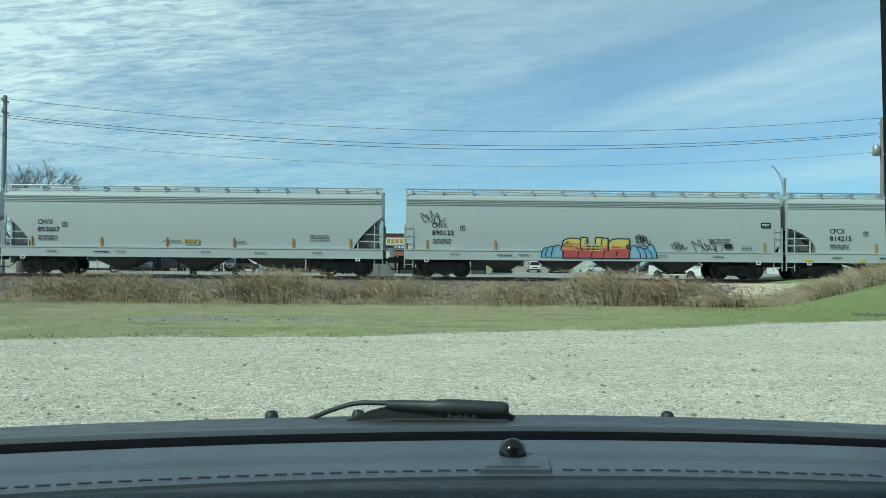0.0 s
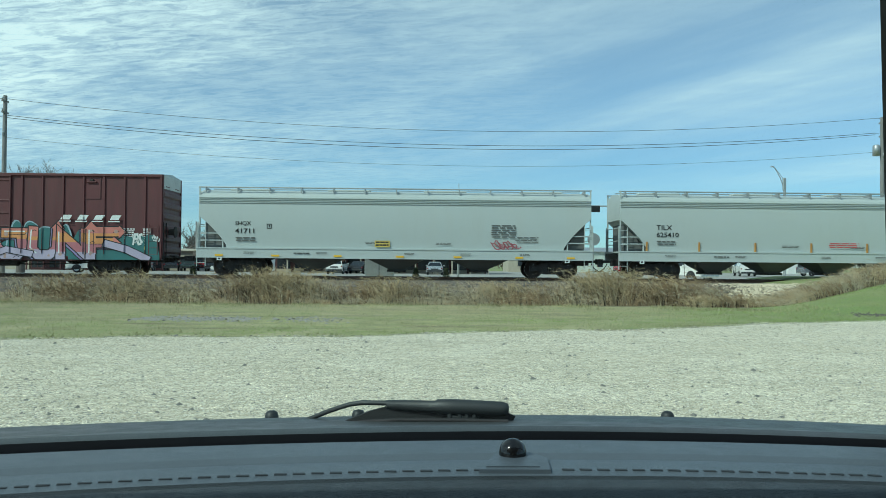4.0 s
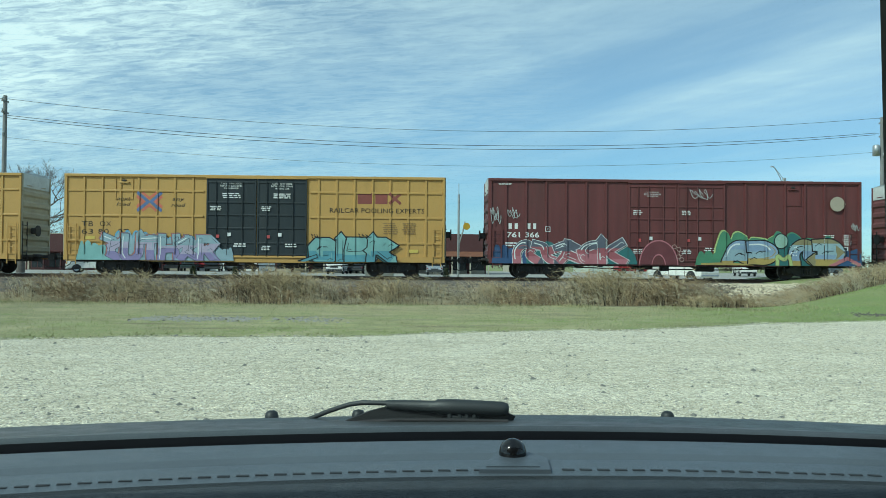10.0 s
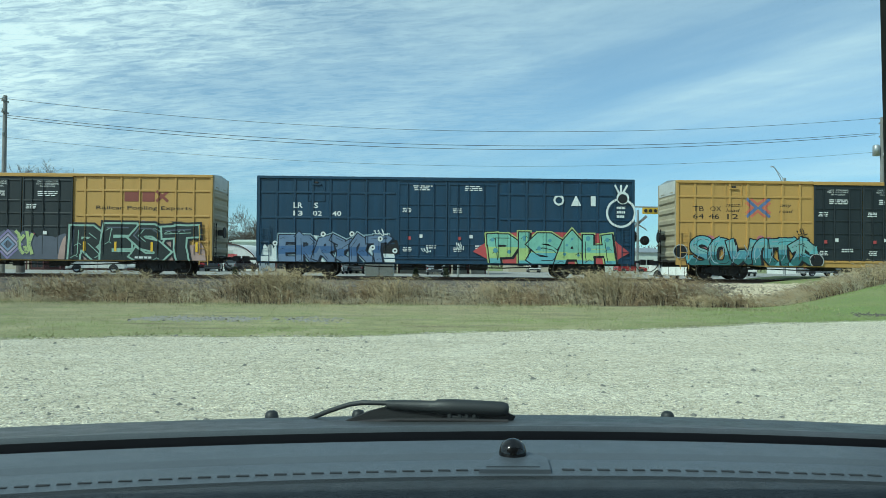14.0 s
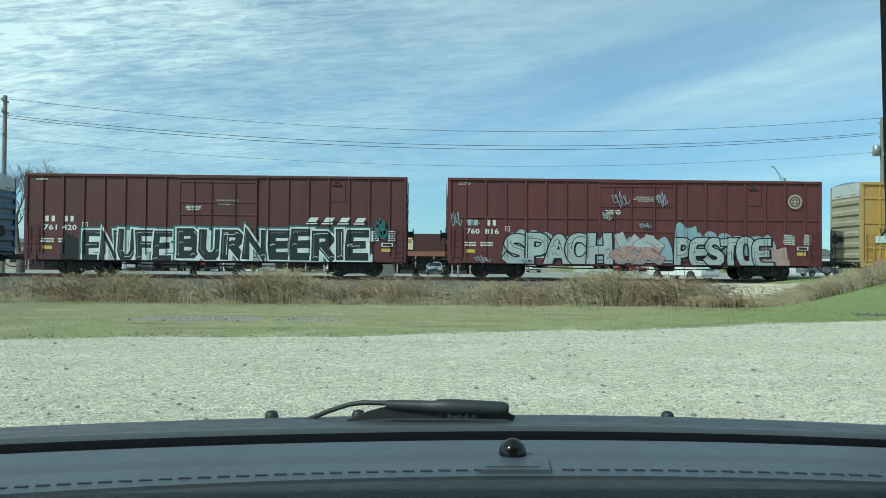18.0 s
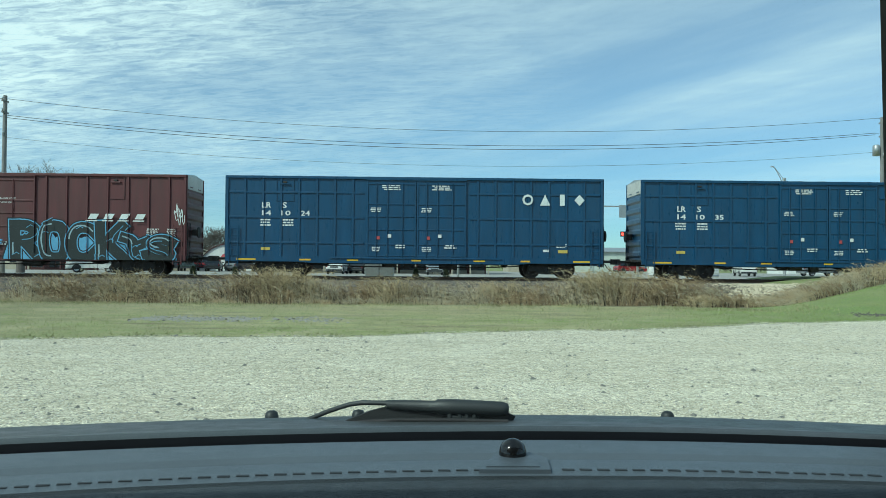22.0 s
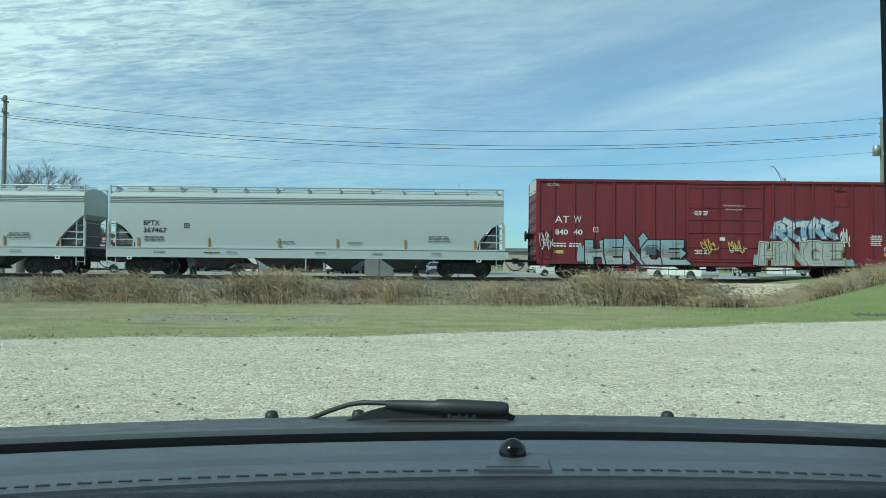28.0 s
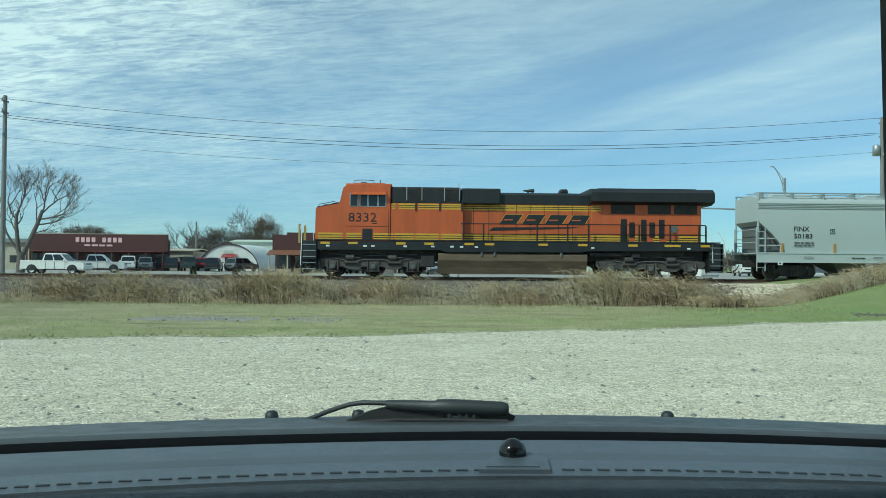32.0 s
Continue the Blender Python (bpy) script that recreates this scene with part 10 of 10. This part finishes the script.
cabinet()
sg = thing("road_sign", "back of a round road sign on a post", "sign", pose(11.225, 54.0, 0.2))
part("post", (lambda g: (g.cyl((0, 0, 0), (0, 0, 3.4), 0.04, n=8), g)[-1])(Mesh(GALV)), sg)
part("plate", (lambda g: (g.cyl((0, -0.04, 2.95), (0, -0.06, 2.95), 0.42, n=16), g)[-1])(Mesh(GALV)), sg, "bare grey sign plate")

# ---- trees ----
BARK = mat("grey_brown_bark", (0.125, 0.108, 0.095), 0.9, 0, 0.25, 3, 0.4, 20)
TWIG = mat("brown_twig", (0.15, 0.128, 0.112), 0.9, 0, 0.25, 3)
TWIG_FAR = mat("hazy_twig", (0.13, 0.115, 0.10), 0.9, 0, 0.25, 1)
CEDAR = mat("cedar_leaf", (0.045, 0.06, 0.03), 0.9, 0, 0.35, 1)


def grow(g, twigs, p, d, length, r, depth, rnd, spread=0.55):
    """A limb that bends, tapers and divides."""
    pts, q, dd = [p], Vector(p), Vector(d).normalized()
    n = 4
    for i in range(n):
        dd = (dd + Vector((rnd.gauss(0, 0.16), rnd.gauss(0, 0.16), rnd.gauss(0.05, 0.1)))).normalized()
        q = q + dd * length / n
        pts.append(tuple(q))
    r = max(r, 0.008)
    (g if depth > 2 else twigs).tube(pts, r, 6 if depth > 2 else 4 if depth > 1 else 3, 0, r * 0.62)
    if depth <= 1:
        fine = random.Random(int(q.x * 997 + q.z * 1013))
        for _ in range(2 if depth else 1):
            b = Vector(pts[fine.randrange(1, n + 1)])
            e = b + (dd + Vector((fine.gauss(0, 0.7), fine.gauss(0, 0.7), fine.gauss(0.2, 0.5)))).normalized() * length * fine.uniform(0.4, 0.8)
            twigs.face([(b.x - 0.008, b.y, b.z), (b.x + 0.008, b.y, b.z + 0.006), tuple(e)], 0)
    if depth == 0:
        return
    kids = rnd.choice((2, 3, 3)) if depth > 1 else rnd.choice((3, 4, 5))
    for i in range(kids):
        t = rnd.uniform(0.45, 1.0) if i else 1.0
        base = Vector(pts[min(n, int(t * n))])
        nd = (dd + Vector((rnd.gauss(0, spread), rnd.gauss(0, spread), rnd.gauss(0.12, spread * 0.6)))).normalized()
        grow(g, twigs, tuple(base), nd, length * rnd.uniform(0.62, 0.85), r * rnd.uniform(0.5, 0.66), depth - 1, rnd, spread)


def tree(x, y, label, limbs, seed, depth=5, mats=(BARK, TWIG)):
    rnd = random.Random(seed)
    t = thing("tree", label, "tree")
    g, tw = Mesh(mats[0]), Mesh(mats[1])
    for d, l, r in limbs:
        grow(g, tw, (x + d[0] * 0.1, y, 0.0), d, l, r, depth, rnd)
    part("trunk", g, t, "grey-brown trunk and limbs")
    part("crown", tw, t, "bare fine twigs")


def big_tree():
    """The old forked tree before the restaurant: a short trunk, two stems, wide limbs."""
    rnd = random.Random(41)
    t = thing("tree", "tall bare winter tree with forking limbs", "tree")
    g, tw = Mesh(BARK), Mesh(TWIG)
    g.tube([(-41.245, 84.000, -0.374), (-41.210, 84.000, 0.895), (-41.178, 84.000, 2.279)], 0.46, 10, 0, 0.36)
    g.tube([(-41.402, 84.000, 2.047), (-41.604, 84.000, 3.776), (-41.743, 84.000, 5.160), (-41.705, 84.000, 6.201)], 0.24, 8, 0, 0.15)
    g.tube([(-41.003, 84.000, 2.050), (-40.233, 84.000, 3.673), (-39.629, 84.000, 5.066), (-39.084, 84.000, 6.574)], 0.28, 8, 0, 0.16)
    g.tube([(-41.347, 84.000, 2.162), (-42.107, 84.000, 3.194), (-42.696, 84.000, 4.227), (-42.942, 84.000, 5.206)], 0.15, 6, 0, 0.08)
    for p, d, l, r, k in (((-41.703, 84.000, 6.085), (0.35, 0.2, 1), 2.05, 0.11, 5), ((-41.751, 84.000, 5.622), (-0.4, -0.2, 1), 2.05, 0.11, 5), ((-41.684, 84.000, 5.045), (0.75, 0.3, 0.6), 1.3, 0.09, 4), ((-41.729, 84.000, 4.352), (-0.8, 0, 0.7), 1.3, 0.09, 4), ((-41.641, 84.000, 5.855), (0.1, 0.5, 1), 2.1, 0.10, 5),
                          ((-39.082, 84.000, 6.458), (0.4, -0.2, 1), 1.9, 0.11, 5), ((-39.192, 84.000, 6.226), (0.9, 0.2, 0.6), 2.2, 0.11, 5), ((-39.410, 84.000, 5.646), (1, -0.1, 0.16), 2.5, 0.12, 5), ((-39.629, 84.000, 5.066), (1, 0.2, 0.05), 2.4, 0.10, 4), ((-39.631, 84.000, 5.181), (-0.15, 0.2, 1), 2.0, 0.10, 5), ((-39.957, 84.000, 4.253), (1, 0, -0.1), 1.6, 0.07, 4), ((-42.941, 84.000, 5.149), (-0.4, 0, 1), 1.4, 0.07, 4)):
        grow(g, tw, p, d, l, r * 0.85, k, rnd, 0.40)
    part("trunk", g, t, "grey-brown trunk and limbs")
    part("crown", tw, t, "bare fine twigs")


big_tree()
def brush(g, cx, cy, cz, rx, rz, n, rnd, k=0, w=0.05, size=0.9):
    """A crown of fine bare twigs with an uneven edge and gaps."""
    for _ in range(n):
        a, b = rnd.uniform(0, 6.283), rnd.uniform(-1, 1)
        c = math.sqrt(1 - b * b)
        d = Vector((c * math.cos(a), c * math.sin(a), b))
        rr = rnd.uniform(0.15, 1.0) ** 0.6 * (0.78 + 0.42 * noise.noise((d.x * 1.7 + cx, d.y * 1.7, d.z * 1.7 + cz)))
        q = Vector((cx + rx * rr * d.x, cy + rx * rr * d.y, cz + rz * rr * d.z))
        e = q + (d + Vector((rnd.gauss(0, 0.7), rnd.gauss(0, 0.7), rnd.gauss(0.45, 0.6)))).normalized() * size * rnd.uniform(0.5, 1.3)
        g.face([(q.x - w, q.y, q.z - w * 0.5), (q.x + w, q.y, q.z + w * 0.5), tuple(e)], k)


def crown_tree(x, y, top, rx, label, seed, n=1500, material=None):
    rnd = random.Random(seed)
    t = thing("tree", label, "tree")
    g, tw = Mesh(TWIG_FAR), Mesh(material or TWIG_FAR)
    for i in range(4):
        grow(g, tw, (x + rnd.gauss(0, 0.2), y, 0), (rnd.gauss(0, 0.3), rnd.gauss(0, 0.2), 1), top * 0.30, 0.16, 4, rnd, 0.42)
    rz = top * 0.36
    brush(tw, x, y, top - rz, rx, rz, n, rnd, 0, 0.035, 1.0)
    part("trunk", g, t, "hazy grey-brown trunk and limbs")
    part("crown", tw, t, "dense bare twigs in an uneven crown")


tree(-41.197, 140.0, "bare winter tree behind the sheds", [((0, 0, 1), 3.4, 0.24), ((0.2, 0, 1), 3.0, 0.2)], 43, 5, (TWIG_FAR, TWIG_FAR))
RUSSET = mat("russet_twig", (0.15, 0.115, 0.085), 0.9, 0, 0.3, 1)
crown_tree(-33.954, 150.0, 12.0, 2.6, "tall open bare winter tree behind the round-roofed hut", 44, 500)
crown_tree(-29.600, 152.0, 10.4, 4.0, "dense russet winter tree behind the round-roofed hut", 45, 3200, RUSSET)
crown_tree(-39.168, 156.0, 8.3, 4.2, "bare winter tree behind the round-roofed hut", 46, 2600)
crown_tree(-34.571, 158.0, 7.6, 4.6, "bare winter tree behind the round-roofed hut", 47, 2600)
crown_tree(-43.246, 158.0, 6.8, 3.6, "bare winter tree behind the sheds", 48, 2200)
crown_tree(-68.704, 150.0, 7.2, 3.0, "bare winter tree behind the restaurant", 49, 1200)
crown_tree(-63.091, 150.0, 8.1, 3.8, "dark winter tree behind the restaurant", 50, 3000)
crown_tree(-61.626, 154.0, 8.4, 3.6, "dark winter tree behind the restaurant", 51, 2600)
crown_tree(-57.923, 152.0, 6.9, 2.6, "bare winter tree behind the restaurant", 52, 900)
crown_tree(-50.496, 156.0, 6.8, 2.8, "bare winter tree behind the sheds", 53, 1200)
pole(-33.503, 120.0, 7.2, "far wooden utility pole", ((6.8, 0.3),))


def woods():
    """Far bare brush along the back of the lots, uncountable."""
    rnd = random.Random(55)
    g = Mesh(TWIG_FAR, TWIG, RUSSET)
    for _ in range(620):
        x, y = rnd.uniform(-130, 160), rnd.uniform(168, 205)
        h = rnd.uniform(3.6, 6.4) * (0.85 + 0.5 * noise.noise((x * 0.05, 3, 1)))
        brush(g, x, y, h * 0.55, h * 0.55, h * 0.5, 90, rnd, rnd.choice((0, 0, 1, 2)), 0.07, 0.9)
    tagged(part("far_woods", g), "far line of bare brown brush and trees", "trees", kind="stuff")


woods()


def cedar(x, y, h, w, seed):
    rnd = random.Random(seed)
    t = thing("cedar_shrub", "small dark green cedar shrub beside the track", "shrub", None, "cedar shrubs")
    z = ground_z(x, y)
    part("trunk", (lambda g: (g.cyl((x, y, z), (x, y, z + h * 0.7), 0.04, 0.015, 6), g)[-1])(Mesh(BARK)), t)
    g = Mesh(CEDAR)
    for _ in range(900):
        k = rnd.random() ** 0.7
        zz = z + 0.06 + k * h
        r = w * (1 - k * 0.8) * rnd.uniform(0.3, 1.0)
        a = rnd.uniform(0, 6.28)
        c = Vector((x + r * math.cos(a), y + r * math.sin(a), zz))
        d = Vector((rnd.gauss(0, 1), rnd.gauss(0, 1), rnd.gauss(0.5, 0.6))).normalized() * 0.10
        s = Vector((rnd.gauss(0, 1), rnd.gauss(0, 1), rnd.gauss(0, 1))).normalized() * 0.03
        g.face([tuple(c - s), tuple(c + s), tuple(c + d)])
    part("crown", g, t, "scaly dark green foliage")


cedar(-14.131, 50.0, 1.0, 0.42, 1)
cedar(-11.593, 50.0, 0.95, 0.40, 2)
cedar(-0.539, 49.0, 1.0, 0.38, 3)
cedar(1.298, 49.0, 0.95, 0.36, 4)


# ---- the outside of the parked car ----
def car_outside():
    side = [(-2.3, 0.36), (2.66, 0.36), (2.76, 0.62), (2.66, 0.84), (2.3, 0.93), (1.6, 1.06), (1.3, 1.16), (-2.3, 1.21)]
    for x in (-1.02, 0.93):
        g = Mesh(BODY)
        g.prism(side, x, x + 0.035, 0, "x")
        panel = part("body_side", g, car, "dark painted body side")
        for y0, y1 in ((-0.95, 0.15), (0.2, 1.15)):
            xx = x - 0.006 if x < 0 else x + 0.035
            part("door_panel", (lambda g: (g.box(xx, xx + 0.006, y0, y1, 0.42, 1.12, 0, 0.002), g)[-1])(Mesh(BODY)), panel)
            part("door_handle", (lambda g: (g.box(xx - 0.02, xx + 0.03, y0 + 0.06, y0 + 0.24, 0.98, 1.01, 0, 0.005), g)[-1])(Mesh(PLAST)), panel)
    for x in (-0.98, 0.88):
        for y in (-2.2, -0.95, 0.18):
            part("roof_pillar", (lambda g: (g.box(x, x + 0.04, y, y + 0.09, 1.2, 1.72, 0, 0.01), g)[-1])(Mesh(BODY)), car)
        for y0, y1 in ((-2.1, -0.96), (-0.85, 0.17)):
            w = part("side_window", (lambda g: (g.box(x + 0.012, x + 0.018, y0, y1, 1.2, 1.71), g)[-1])(Mesh(GLASS)), car, "clear side window")
            w.visible_shadow = False
    g = Mesh(BODY)
    g.grid([[(x, y, 1.785 + 0.05 * (1 - ((x + 0.05) / 0.95) ** 2) * (1 - abs(y + 0.9) / 1.6 * 0.4)) for x in (-0.97, -0.7, -0.35, -0.05, 0.25, 0.6, 0.88)] for y in (-2.26, -1.9, -1.3, -0.6, 0.1, 0.45)], 0, True)
    part("roof_panel", g, car, "dark painted roof")
    part("tailgate", (lambda g: (g.box(-0.98, 0.93, -2.31, -2.255, 0.4, 1.22, 0, 0.02), g)[-1])(Mesh(BODY)), car)
    part("rear_bumper", (lambda g: (g.box(-1.0, 0.95, -2.42, -2.3, 0.38, 0.62, 0, 0.04), g)[-1])(Mesh(PLAST)), car)
    part("front_bumper", (lambda g: (g.box(-0.98, 0.93, 2.68, 2.84, 0.34, 0.56, 0, 0.05), g)[-1])(Mesh(PLAST)), car)
    gr = part("grille", (lambda g: (g.box(-0.55, 0.5, 2.74, 2.79, 0.56, 0.76, 0, 0.01), g)[-1])(Mesh(PLAST)), car)
    for i in range(4):
        part("grille_bar", (lambda g: (g.box(-0.53, 0.48, 2.785, 2.80, 0.58 + 0.045 * i, 0.595 + 0.045 * i), g)[-1])(Mesh(GALV)), gr)
    for x in (-0.92, 0.57):
        part("headlight", (lambda g: (g.box(x, x + 0.3, 2.68, 2.79, 0.62, 0.76, 0, 0.03), g)[-1])(Mesh(LENS_W)), car)
    for x in (-0.97, 0.84):
        part("tail_light", (lambda g: (g.box(x, x + 0.09, -2.33, -2.29, 0.85, 1.12, 0, 0.01), g)[-1])(Mesh(LENS_R)), car, "red tail light")
    for x in (-0.93, 0.88):
        for y in (-1.55, 1.95):
            part("wheel", cached(("tyre", 0.38), lambda: tyre_mesh(0.38)), car, "", pose(x, y, 0.40, 0, 0, 90))


car_outside()


# ---- what moves ----
def gone(t):
    """Metres that the train has run since the start."""
    return 12.82 * t + (0.025 * (t - 22) ** 2 if t > 22 else 0)


def follow(ob, src):
    """ob turns by the same keys as src."""
    ob.rotation_mode = "QUATERNION"
    ob.animation_data_create()
    ob.animation_data.action = src.animation_data.action
    ob.animation_data.action_slot = src.animation_data.action_slot


def between(rows, t):
    """Place along a drive at t, from (seconds, metres) rows."""
    if t <= rows[0][0]:
        return rows[0][1]
    for (a, x), (b, y) in zip(rows, rows[1:]):
        if t <= b:
            return x + (y - x) * (t - a) / (b - a)
    return rows[-1][1]


def motions():
    times = [0.0, 11.0, 22.0, 24.0, 26.0, 28.0, 30.0, 32.0]
    for car, x in CARS:
        walk(car, [(t, pose(x + gone(t), TRACK_Y, RAIL_Z)) for t in times])
    # wheels of one size and place turn alike: keyed once, the others follow the same keys
    first = {}
    for ob, r, dx in WHEELS:
        key = (r, dx)
        if key not in first:
            first[key] = ob
            walk(ob, [(i / 30, pose(dx, 0, r, 0, math.degrees(gone(i / 30) / r), 0)) for i in range(961)])
        else:
            follow(ob, first[key])
    for ob, rows, y, z, face, wheels, r in DRIVES:
        rows = [(t, x) for t, x in rows]
        walk(ob, [(t, pose(x, y, z, 0, 0, face)) for t, x in rows])
        sgn = 1 if face == 0 else -1
        turned = rows[-1][1] - rows[0][1]
        steps = 961
        walk(wheels[0], [(i / 30, pose(0, 0, r, 0, math.degrees(sgn * (between(rows, i / 30) - rows[0][1]) / r), 0)) for i in range(steps)])
        for w in wheels[1:]:
            follow(w, wheels[0])


motions()
